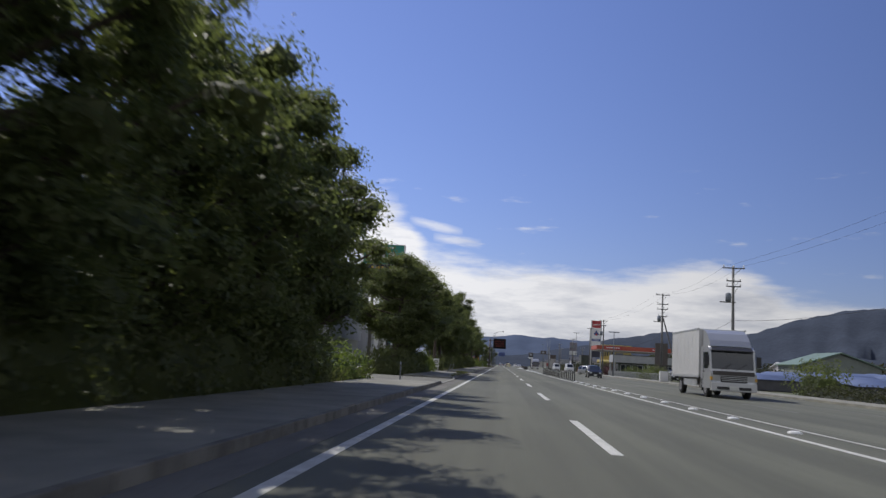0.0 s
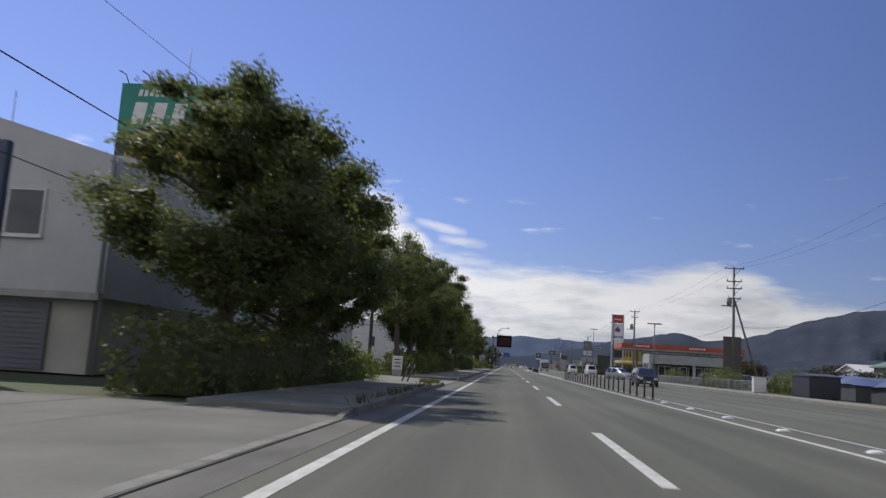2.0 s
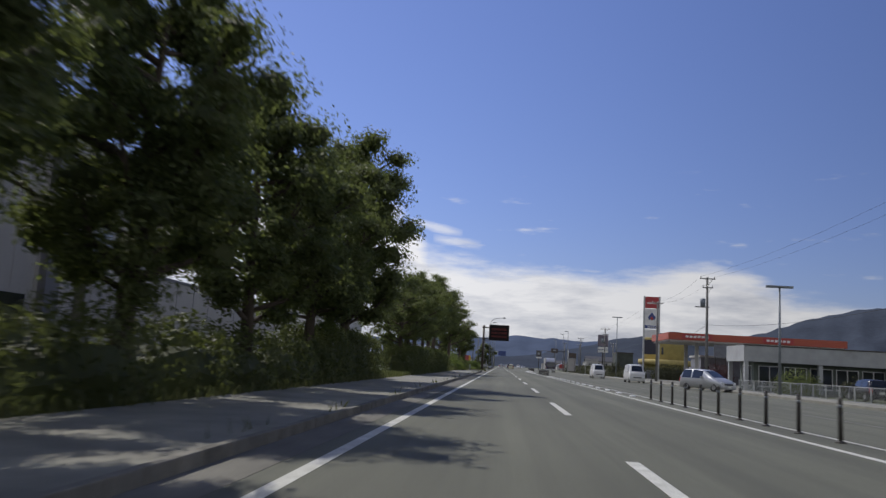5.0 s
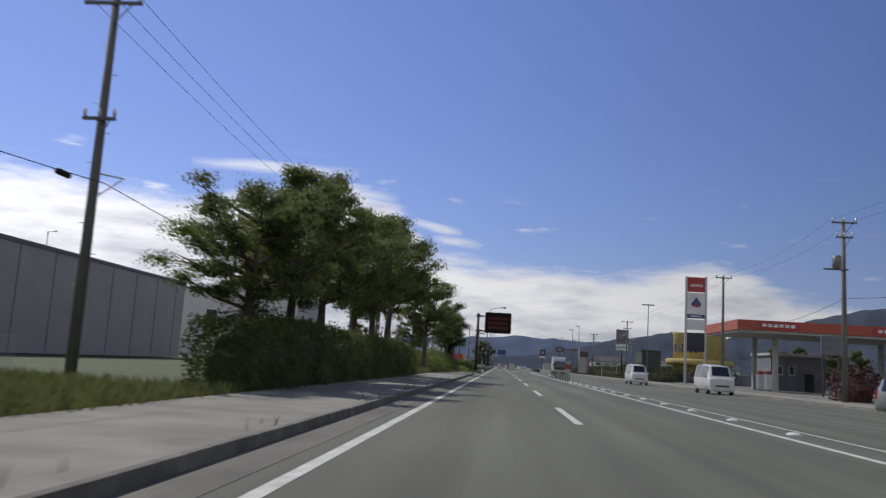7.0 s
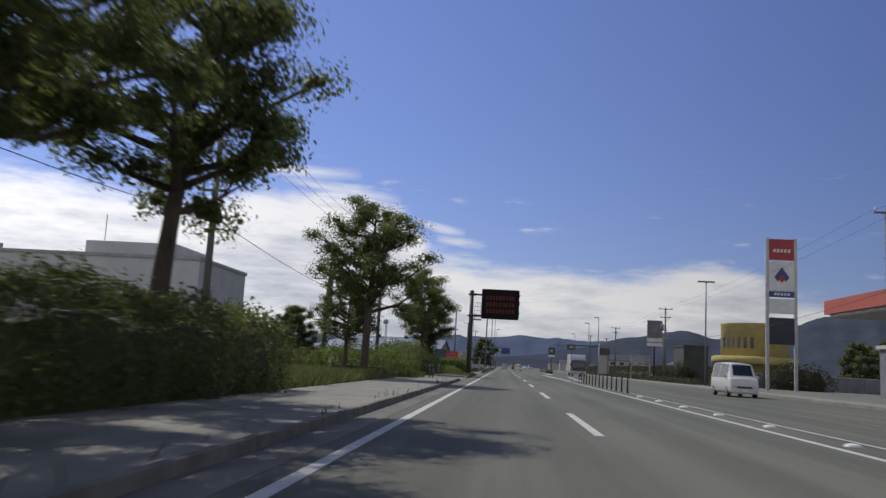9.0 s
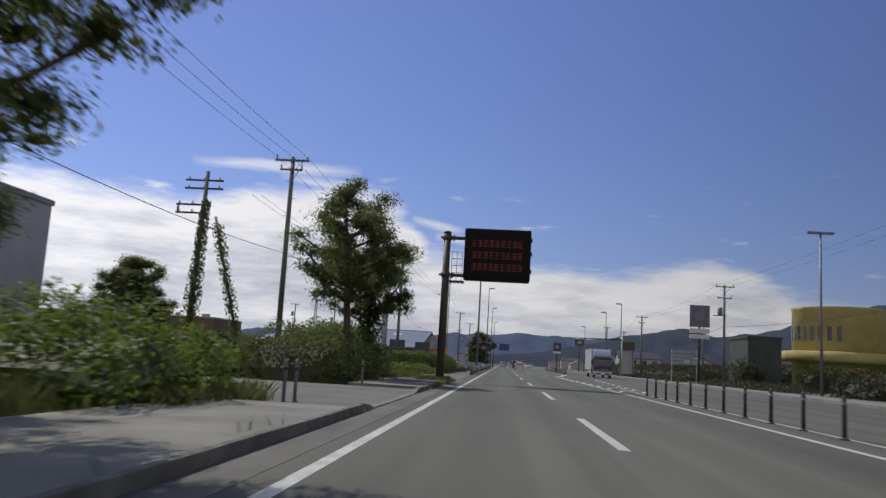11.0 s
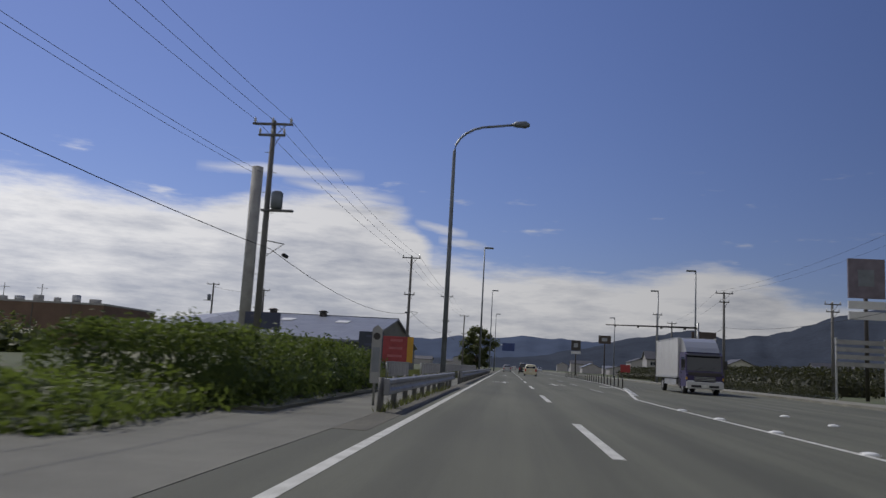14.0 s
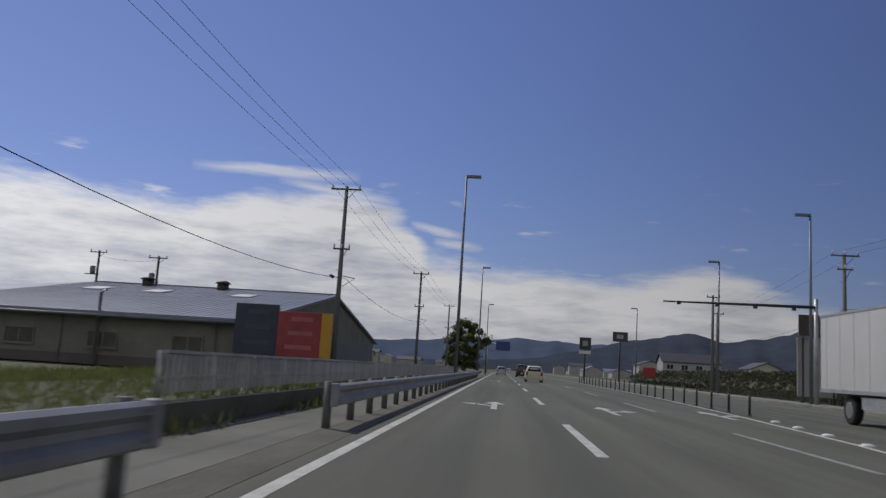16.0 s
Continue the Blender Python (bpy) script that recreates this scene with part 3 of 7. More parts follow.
ridge("backdrop", 3900, [(-180, 1.5), (-60, 1.6), (-30, 1.2), (-8, 1.6), (-2, 2.0), (2, 2.15), (8, 2.1), (30, 2.5), (90, 2.5), (180, 1.5)], 900, M["mount_far_haze"], "far wooded mountain ridge in a blue haze tint", 5, 0.25)
ridge("backdrop", 2300, [(-180, 0.3), (-4, 0.3), (2, 0.9), (6, 1.8), (9, 2.5), (12, 3.1), (14, 2.7), (17, 2.9), (20, 4.0), (24, 5.0), (30, 5.2), (45, 4.0), (120, 2.5), (180, 0.3)], 800, M["mount_haze"], "wooded mountain ridge, dark blue-green with a haze tint", 11, 0.22)
ridge("backdrop", 1100, [(-180, 0.5), (-40, 0.5), (-6, 0.45), (0, 0.55), (6, 0.9), (12, 1.4), (18, 1.5), (26, 1.9), (40, 1.6), (180, 0.5)], 160, M["mount_haze"], "low wooded hills behind the town", 23, 0.2)


# ---- trees and hedges ----
def tree_meshes(seed, height, spread, base, leaf, limbs=22, per=300, size=0.135, flat=0.6, core=0.5):
    """A trunk with rising limbs that end in flattened leaf clumps; gaps stay open between the limbs."""
    rng = np.random.default_rng(seed)
    bm = B()
    h = height
    lean = rng.normal(0, 0.3, 2)
    wig = rng.normal(0, 0.07, (7, 2))

    def stem(u):
        k = u * 6
        i = min(5, int(k))
        w = wig[i] + (wig[i + 1] - wig[i]) * (k - i)
        return Vector((lean[0] * u * u + w[0] * u, lean[1] * u * u + w[1] * u, h * 0.9 * u))

    us = [i / 10 for i in range(11)]
    tube(bm, [stem(0)] + [stem(u) for u in [0.04] + us[1:]], [0.33, 0.25] + [0.22 * (1 - u) ** 0.75 + 0.015 for u in us[1:]], 10)
    cs, rs = [], []
    for i in range(limbs):
        k = (i + rng.random()) / limbs
        z = h * (base + (0.95 - base) * k)
        wide = spread * (0.6 + 0.55 * math.sin(math.pi * min(1, k * 0.8 + 0.12))) * (1 - 0.2 * k)
        a = i * 2.4 + rng.normal(0, 0.3)
        reach = wide * rng.uniform(0.62, 1.0) * (0.4 if k > 0.93 else 1)
        tip = Vector((reach * math.cos(a), reach * math.sin(a), z + rng.normal(0, 0.15)))
        u0 = min(0.97, max(0.16, (z - reach * rng.uniform(0.35, 0.75)) / (h * 0.9)))
        p0 = stem(u0)
        mid = p0.lerp(tip, 0.5) + Vector((rng.normal(0, 0.12), rng.normal(0, 0.12), -0.08 * reach))
        r0 = 0.03 + 0.028 * reach
        tube(bm, [p0, p0.lerp(mid, 0.6), mid, mid.lerp(tip, 0.6), tip], [r0, r0 * 0.8, r0 * 0.6, r0 * 0.4, 0.012], 6, False)
        for f, g in ((1.0, 1.0), (0.74, 0.95), (0.48, 0.75)):
            c = (mid.lerp(tip, (f - 0.5) * 2) if f > 0.5 else p0.lerp(mid, f * 2)) + Vector(rng.normal(0, 0.16, 3)) * spread * 0.5
            sz = rng.uniform(0.62, 1.12) * spread * 0.3 * g
            cs.append(np.array(c))
            rs.append(np.array([sz, sz, sz * flat * rng.uniform(0.8, 1.2)]))
            tw = c + Vector(rng.normal(0, 0.3, 3)) * sz
            tube(bm, [mid.lerp(tip, max(0.0, f - 0.55)), Vector(c), tw], [r0 * 0.35, r0 * 0.22, 0.006], 4, False)
    out = []
    for c, sz in zip(cs, rs):
        d = rng.normal(0, 1, (per, 3))
        d /= np.linalg.norm(d, axis=1, keepdims=True)
        rad = rng.uniform(0.2, 1.0, (per, 1)) ** 0.55 * (1 + 0.32 * np.sin(d[:, :1] * 6 + c[0] * 3) * np.cos(d[:, 1:2] * 5 + c[1] * 3) + 0.12 * np.sin(d[:, 2:] * 11))
        out.append(leaves(rng, c + d * rad * sz, d + np.array([0, 0, 0.35]), size))
    inner = B()
    for c, sz in zip(cs, rs):
        m = Matrix.Translation(Vector(c)) @ Matrix.Diagonal((*(sz * core), 1)) @ Euler(rng.uniform(0, 6, 3)).to_matrix().to_4x4()
        bmesh.ops.create_icosphere(inner, subdivisions=1, radius=1.0, matrix=m)
    for v in inner.verts:
        v.co += Vector(rng.normal(0, 0.05, 3))
    return mesh_of("trunk", bm, M["bark"]), quads("crown", np.concatenate(out), leaf), mesh_of("inner_foliage", inner, M["leaf_dark"])


TREES = [tree_meshes(100 + i, 9.6, 3.0, b, M["leaf"], c, 520, 0.145, 0.78, 0.5) for i, (b, c) in enumerate([(0.15, 42), (0.2, 41), (0.22, 40)])]
TREES_MID = [tree_meshes(150 + i, 9.6, 2.9, 0.33, M["leaf"], 35, 500, 0.14, 0.7, 0.48) for i in range(3)]
TREES_OPEN = [tree_meshes(200 + i, 9.3, 3.0, 0.48, M["leaf"], 25, 470, 0.12, 0.56, 0.3) for i in range(4)]


def tree(kind, x, y, scale=1.0, turn=0.0, tall=1.0, label="evergreen roadside tree with a dense dark crown", group="roadside trees"):
    trunk, crown, inner = kind
    t = thing("tree", Matrix.LocRotScale((x, y, 0.0), Euler((0, 0, turn)), (scale, scale, scale * tall)), label, "tree", group)
    for name, me in (("trunk", trunk), ("crown", crown), ("inner_foliage", inner)):
        o = new(name, me)
        o.parent = t
    return t


def hedge(x0, x1, y0, y1, h, leaf, seed, label, dens=95, size=0.16, name="hedge", lump=0.22, lit_top=0):
    rng = np.random.default_rng(seed)
    L_, W_ = y1 - y0, x1 - x0
    t = thing(name, pose((x0 + x1) / 2, y0, 0), label, name)
    # surface points: two sides, top and both ends
    area = [2 * 0.5 * L_ * h, 2 * 0.5 * L_ * h, L_ * W_, W_ * h, W_ * h]
    pts, nrm = [], []
    for k, a in enumerate(area):
        n = int(a * dens)
        u, v = rng.random(n), rng.random(n)
        if k < 2:
            sx = -1 if k == 0 else 1
            p = np.stack([np.full(n, sx * W_ / 2), u * L_, v * h], 1)
            d = np.tile([sx, 0, 0.25], (n, 1))
        elif k == 2:
            p = np.stack([(u - 0.5) * W_, v * L_, np.full(n, h)], 1)
            d = np.tile([0, 0, 1.0], (n, 1))
        else:
            sy = 0 if k == 3 else 1
            p = np.stack([(u - 0.5) * W_, np.full(n, sy * L_), v * h], 1)
            d = np.tile([0, sy * 2 - 1.0, 0.2], (n, 1))
        wob = lump * (np.sin(p[:, 1] * 1.7 + seed) + np.sin(p[:, 1] * 4.3 + p[:, 2] * 2.1 + p[:, 0] * 1.9) * 0.6)
        p = p + d * (wob[:, None] + rng.normal(-0.1, 0.13, (n, 1)))
        edge = np.clip(p[:, 2] / h - 0.7, 0, 1)
        p[:, 0] *= 1 - 0.5 * edge
        p[:, 2] = np.maximum(p[:, 2], 0.02)
        pts.append(p)
        nrm.append(d)
    me = quads("foliage", leaves(rng, np.concatenate(pts), np.concatenate(nrm), size), leaf)
    o = new("foliage", me)
    o.parent = t
    bm = B()
    n = max(2, int(L_ / 0.8))
    prev = None
    for i in range(n + 1):
        y = L_ * i / n
        w = W_ / 2 - 0.34 + lump * 0.6 * math.sin(y * 1.7 + seed)
        z = h - 0.34 - lump * 0.5 + lump * 0.8 * math.sin(y * 1.7 + seed)
        e = 0.7 if i in (0, n) else 1
        ring = [bm.verts.new((sx * w * f * e, y + (0.2 if i == 0 else -0.2 if i == n else 0), z * g * e)) for sx, f, g in ((-1, 0.85, 0.0), (-1, 1, 0.5), (-1, 0.75, 0.95), (1, 0.75, 0.95), (1, 1, 0.5), (1, 0.85, 0.0))]
        if prev:
            for k in range(5):
                bm.faces.new((prev[k], prev[k + 1], ring[k + 1], ring[k]))
        else:
            bm.faces.new(ring)
        prev = ring
    bm.faces.new(prev[::-1])
    bmesh.ops.recalc_face_normals(bm, faces=bm.faces[:])
    part("thicket", bm, leaf, t)
    # yellow-green leaves along the top carry the sunlit rim in their colour
    if lit_top:
        n = int(L_ * W_ * lit_top)
        y = rng.uniform(0, L_, n)
        keep = np.sin(y * 0.9 + seed) + 0.7 * np.sin(y * 2.3) + rng.normal(0, 0.5, n) > -0.1
        y = y[keep]
        n = len(y)
        x = rng.uniform(-0.5, 0.5, n) * W_ * 0.8
        z = h - 0.05 + lump * np.sin(y * 1.7 + seed) + rng.uniform(0, 0.3, n) ** 1.5
        me = quads("young_growth", leaves(rng, np.stack([x, y, z], 1), np.tile([0, 0, 0.6], (n, 1)), size * 0.8), M["leaf_light"])
        o = new("young_growth", me)
        o.parent = t
        tagged(o, "yellow-green leaves coloured as a sunlit fringe", kind="stuff")
    return t


def grass(x0, x1, y0, y1, n, hgt, seed, label="tufts of dry green roadside grass", z=0.0, gaps=0.35):
    rng = np.random.default_rng(seed)
    x, y = rng.uniform(x0, x1, n), rng.uniform(y0, y1, n)
    keep = np.sin(x * 1.3 + seed) + np.sin(y * 0.9) * np.cos(x * 0.7) + rng.normal(0, 0.5, n) > -1 + gaps
    x, y = x[keep], y[keep]
    n = len(x)
    a = rng.uniform(0, 2 * np.pi, n)
    hh = hgt * rng.uniform(0.4, 1.2, n)
    w = 0.009 + 0.012 * rng.random(n)
    lx, ly = rng.normal(0, 0.35, n) * hh, rng.normal(0, 0.35, n) * hh
    c, s = np.cos(a) * w, np.sin(a) * w
    zz = np.full(n, z)
    q = np.stack([np.stack([x - c, y - s, zz], 1), np.stack([x + c, y + s, zz], 1), np.stack([x + c * 0.5 + lx * 0.6, y + s * 0.5 + ly * 0.6, zz + hh * 0.7], 1), np.stack([x - c * 0.2 + lx, y - s * 0.2 + ly, zz + hh], 1)], 1)
    o = new("grass", quads("grass", q, M["grass"]))
    return tagged(o, label, "grass", kind="stuff")


rt = random.Random(4)
for i, y in enumerate((3, 9, 15, 21, 27.2)):
    tree((TREES_MID if i == 4 else TREES)[i % 3], -7.1 if i == 4 else -6.7, y, 0.95 if i == 4 else 1.0, rt.uniform(0, 6.3), (0.82, 0.85, 0.86, 0.9, 0.95)[i])
for i, y in enumerate((51.5, 57, 62.3)):
    tree(TREES_MID[(i + 1) % 3], -6.9, y, (1.06, 0.98, 0.96)[i], rt.uniform(0, 6.3), (0.78, 0.84, 0.86)[i])
for i, y in enumerate((82, 88.5, 95, 102, 109, 115.2)):
    tree((TREES_OPEN if i == 0 else TREES_MID)[i % 3], -6.8, y, (0.8, 0.93, 0.9, 0.89, 0.89, 1.1)[i], rt.uniform(0, 6.3), 1.2 if i == 0 else 1.0)
for i, y in enumerate((134.0, 138.3, 142.8, 149.8, 154.7, 160.2)):
    tree(TREES_OPEN[i % 3], -6.8, y, (0.72, 0.8, 0.85, 0.8, 0.88, 0.98)[i], rt.uniform(0, 6.3), (0.86, 0.96, 1.0, 1.04, 1.06, 1.06)[i], "evergreen roadside tree with an open airy crown")
tree(TREES_OPEN[3], -6.8, 184.0, 0.98, 2.0, 1.0, "evergreen roadside tree with an open airy crown")
tree(TREES_OPEN[0], -8.3, 186.5, 0.55, 0.6, 1.0, "slender evergreen tree beside a taller one")
tree(TREES_OPEN[2], -6.7, 210.3, 0.85, 4.0, 1.08, "narrow evergreen tree beside the road sign")
tree(TREES_OPEN[0], -6.6, 214.8, 0.72, 1.0, 1.05, "small ivy-clad tree beside the road sign")
hedge(-8.4, -5.7, -8, 27, 1.7, M["leaf_dark"], 1, "dark clipped evergreen hedge under the trees")
hedge(-8.2, -5.7, 48.5, 61, 1.5, M["leaf_dark"], 2, "dark evergreen hedge under the trees")
hedge(-8.0, -5.7, 109, 119.4, 1.9, M["leaf_dark"], 13, "dark clipped evergreen hedge under the trees", 300, 0.11, lump=0.14, lit_top=130)
hedge(-9, -5.7, 28.8, 34.4, 1.15, M["leaf_light"], 14, "leafy green shrub beside the entrance", name="bush", lump=0.3)
hedge(-9.0, -5.5, 62, 67.6, 1.2, M["leaf_light"], 15, "leafy green shrub beside the entrance", name="bush", lump=0.3)
hedge(-7.8, -5.8, 83.0, 108.5, 1.35, M["leaf_dark"], 3, "dark evergreen hedge under the trees")
hedge(-7.6, -5.5, 131.8, 166, 1.82, M["leaf_dark"], 4, "dark clipped evergreen hedge under the trees", 330, 0.1, lump=0.17, lit_top=150)
hedge(-9.5, -5.6, 204.2, 216.2, 1.5, M["leaf_dark"], 5, "shaggy shrubs round the tree trunks", name="bush", lump=0.4, dens=150, size=0.13, lit_top=60)
hedge(-9.0, -4.5, 237.5, 252.6, 1.28, M["leaf_vine"], 6, "vine-covered shrubs behind the barrier", name="bush", lump=0.18, dens=190, size=0.13, lit_top=300)
grass(-12, -5.6, 26, 34.5, 5000, 0.6, 1)
grass(-24, -5.6, 116, 131, 44000, 0.34, 2, gaps=-0.6)
grass(-12, -5.7, 168, 187, 16000, 0.5, 3, gaps=-0.4)
hedge(-10.5, -5.2, 187.2, 192.2, 1.35, M["leaf_light"], 91, "yellow-green shrub at the corner of the side road", name="bush", lump=0.35, dens=150, size=0.14)
grass(-6.6, -4.7, 188.5, 193.2, 2600, 0.4, 92, "long yellow-green grass at the road corner", 0.0, -0.4)
grass(-26, -5.9, 226.5, 241, 30000, 0.2, 4, "short bright grass on the open plot", -0.06, -0.8)
grass(-20, -4.9, 218.6, 226, 24000, 0.3, 25, "long grass on the open plot", -0.03, -0.8)
hedge(-8.6, -4.9, 231.8, 238.2, 0.42, M["leaf_light"], 93, "low creeping vines spreading over the asphalt", name="bush", lump=0.12, dens=160, size=0.15)
hedge(-11.5, -7.3, 217.4, 221.8, 2.35, M["leaf_light"], 97, "tall yellow-green shrub beside the sign", name="bush", lump=0.4, dens=150, size=0.15, lit_top=80)
grass(-4.9, -2.7, 216.6, 219.2, 1500, 0.22, 24, "weeds round the end of the verge", 0.02, 0.1)
grass(-4.2, -2.6, 215.6, 217.2, 700, 0.2, 26, "weeds round the foot of the sign post", 0.02, 0.1)
grass(-14, -7.4, 256, 300, 26000, 0.3, 5, gaps=-0.6)
grass(-7.3, -4.05, 252.6, 310, 16000, 0.13, 21, "short dry grass on the verge", 0.345, 0.0)
grass(-4.02, -3.6, 252.6, 310, 2200, 0.24, 22, "dry weeds along the edge of the footway", 0.0, 0.2)
grass(-3.0, -2.68, 48, 66, 500, 0.2, 7, "weeds growing along the kerb", 0.105, 0.9)
grass(-3.0, -2.68, 80, 190, 1800, 0.18, 8, "weeds growing along the kerb", 0.105, 1.0)
grass(-2.6, -2.35, 239, 258, 500, 0.18, 12, "weeds growing along the road edge", 0.0, 0.6)
grass(-2.6, -2.4, 203, 218, 500, 0.2, 9, "weeds growing along the road edge", 0.0, 0.6)
grass(-5.9, -5.4, 80, 130, 1500, 0.25, 10, "weeds along the footway", 0.1, 0.6)
grass(-3.6, -2.75, 66.6, 67.7, 520, 0.26, 11, "weeds growing through the kerb end", 0.0, 0.0)
for y0, y1 in ((-60, 34.8), (46.2, 66.2), (78, 191.4), (201.0, 208.2)):
    kerbs(y0, y1)
for y0, y1 in ((34.8, 46.2), (66.2, 78), (191.4, 201.0)):
    kerbs(y0, y1, top=0.03, w=0.17)


# ---- poles, lamps, cables ----
def utility_pole(x, y, h, arms=((0.0, 1.6),), box_at=None, turn=0.0, label="grey concrete utility pole with crossarms", stay=None, r=0.17, side=-1):
    p = thing("utility_pole", pose(x, y, 0, 0, 0, turn), label, "utility pole", "utility poles")
    part("pole", tube(B(), [(0, 0, -0.2), (0, 0, h)], [r, r * 0.62], 12), M["pole"], p)
    for dz, w in arms:
        bm = box(B(), -w / 2, w / 2, -0.2, -0.12, h - dz - 0.25, h - dz - 0.15)
        tube(bm, [(0, -0.12, h - dz - 0.9), (w * 0.32, -0.15, h - dz - 0.25)], 0.02, 5)
        part("crossarm", bm, M["arm_steel"], p)
        for k in range(3):
            xx = (k - 1) * w * 0.45
            bm = tube(B(), [(xx, -0.16, h - dz - 0.15), (xx, -0.16, h - dz - 0.04), (xx, -0.16, h - dz + 0.1)], [0.03, 0.065, 0.03], 8)
            part("insulator", bm, M["ceramic"], p)
    if box_at:
        z = h - box_at
        bm = tube(B(), [(side * 0.45, -0.1, z), (side * 0.45, -0.1, z + 0.06), (side * 0.45, -0.1, z + 0.72), (side * 0.45, -0.1, z + 0.8)], [0.2, 0.26, 0.26, 0.15], 12)
        part("transformer", bm, M["lamp_steel"], p)
        part("bracket", box(B(), min(side * 1.2, -side * 0.2), max(side * 1.2, -side * 0.2), -0.22, 0.02, z - 0.1, z - 0.02), M["arm_steel"], p)
    for k in range(int((h - 3) / 0.9)):
        part("step_bolt", tube(B(), [(0, 0, 2.6 + k * 0.9), (0.3 * (1 if k % 2 else -1), 0, 2.6 + k * 0.9)], 0.012, 4), M["arm_steel"], p)
    if stay:
        part("stay_pole", tube(B(), [(stay, -0.2, -0.1), (0.1, 0, h * 0.72)], [0.13, 0.09], 10), M["pole"], p)
    return p


def cable(a, b, sag=0.6, r=0.009, label="black overhead cable between the poles"):
    a, b = Vector(a), Vector(b)
    pts = [a.lerp(b, t) - Vector((0, 0, sag * 4 * t * (1 - t))) for t in [i / 14 for i in range(15)]]
    return solo("overhead_cable", tube(B(), pts, r, 5), M["cable"], label, "cable", "overhead cables")


def street_lamp(x, y, h, reach, label="tall grey street lamp with a curved arm", head_at=None):
    p = thing("street_lamp", pose(x, y, 0), label, "street lamp", "street lamps")
    pts = [(0, 0, 0), (0, 0, h * 0.5), (0, 0, h - 1.25)]
    for k in range(1, 7):
        a = k / 6 * math.pi / 2
        pts.append((reach * 0.55 * (1 - math.cos(a)), 0, h - 1.25 + 1.15 * math.sin(a)))
    pts.append((reach * 0.85, 0, h))
    part("pole", tube(B(), pts, [0.115, 0.095, 0.07] + [0.05] * 7, 10), M["lamp_steel"], p)
    bm = tube(B(), [(reach * 0.82, 0, h), (reach * 0.88, 0, h + 0.02), (reach * 1.02, 0, h + 0.02), (reach * 1.08, 0, h)], [0.05, 0.13, 0.16, 0.06], 10)
    part("lamp_head", bm, M["lamp_steel"], p)
    part("base_plate", box(B(), -0.2, 0.2, -0.2, 0.2, 0.0, 0.06), M["lamp_steel"], p)
    return p


def straight_lamp(x, y, h, double=False, side=-1, label="slim grey mast with a flat lamp head"):
    p = thing("street_lamp", pose(x, y, 0), label, "street lamp", "street lamps")
    part("pole", tube(B(), [(0, 0, 0), (0, 0, h)], [0.11, 0.06], 10), M["lamp_steel"], p)
    for s in ((-1, 1) if double else (side,)):
        bm = box(B(), min(0, s * 0.9), max(0, s * 0.9), -0.14, 0.14, h - 0.08, h + 0.08, 0.03)
        part("lamp_head", bm, M["lamp_steel"], p)
    return p


RIGHT = [(21.0, 74.5, 11.2), (22.2, 113.0, 12.1), (20.3, 162.3, 11.0), (23.0, 262.5, 10.6), (22.0, 307.0, 9.9)]
utility_pole(*RIGHT[0], ((0, 2.0), (1.2, 1.3), (1.7, 1.3)), 3.3)
utility_pole(*RIGHT[1], ((0, 1.9), (1.3, 1.5), (2.0, 1.5), (3.0, 1.3)), 3.9, stay=2.6, label="concrete utility pole with crossarms and a leaning stay pole")
utility_pole(*RIGHT[2], ((0, 1.5), (0.9, 1.0)), 3.0)
utility_pole(20.7, 190.0, 10.7, ((0, 1.5),))
utility_pole(*RIGHT[3], ((0, 2.0), (1.2, 1.5)), 3.2)
utility_pole(*RIGHT[4], ((0, 1.8), (0.9, 1.0)))
utility_pole(30.0, 300.0, 8.6, ((0, 1.5), (0.7, 1.2)))
utility_pole(26.0, 353.0, 9.5, ((0, 1.5),))
straight_lamp(21.4, 232.6, 11.2, True, label="grey mast with two flat lamp heads")
straight_lamp(19.0, 137.5, 7.5, True, label="grey mast with two flat lamp heads")
straight_lamp(18.0, 302.0, 11.25)
straight_lamp(18.4, 323.6, 11.35)
straight_lamp(19.5, 372, 11)
utility_pole(19.3, 329.0, 9.0, ((0, 1.2),))
LEFT = [(-11.5, 69.0, 11.4), (-12.1, 103.0, 11.0), (-12.1, 135.2, 11.3), (-12.0, 176.0, 11.2), (-11.5, 216.6, 11.1), (-10.7, 256.6, 11.25), (-9.7, 299.8, 11.25), (-9.2, 340.0, 11.0), (-9.0, 385.0, 11.0)]
for i, (x, y, h) in enumerate(LEFT):
    utility_pole(x, y, h, ((0, 1.8), (0.5, 1.2)) if i in (4, 5) else ((0, 1.8), (3.6, 1.0)), 4.0 if i == 5 else None, side=1)
for a, b in zip(LEFT, LEFT[1:]):
    for dx in (-0.8, 0.0, 0.8):
        cable((a[0] + dx, a[1], a[2]), (b[0] + dx, b[1], b[2]), 0.5)
    za, zb = (np.interp(q[1], (70, 135, 176, 216.6, 256.6, 299.8, 340), (5.6, 5.6, 6.15, 5.95, 5.52, 5.75, 5.6)) for q in (a, b))
    cable((a[0] + 0.3, a[1], za), (b[0] + 0.3, b[1], zb), 0.42 if a[1] == 216.6 else 1.0 if a[1] == 256.6 else 0.7, 0.014, "thick black telephone cable along the poles")
cable((-12.5, 14, 10.8), (-11.5, 69, 11.4), 0.8)
cable((-12.4, 14, 7.9), (-11.4, 69, 7.7), 0.4, 0.02, "thick black overhead cable between the poles")
cable((-12.3, 14, 5.6), (-11.2, 69, 5.5), 0.45, 0.014, "thick black telephone cable along the poles")
chain = [(21.2, 20, 11.0)] + RIGHT[:2] + [RIGHT[2], (20.7, 190, 10.7), RIGHT[3], RIGHT[4], (26, 353, 9.5)]
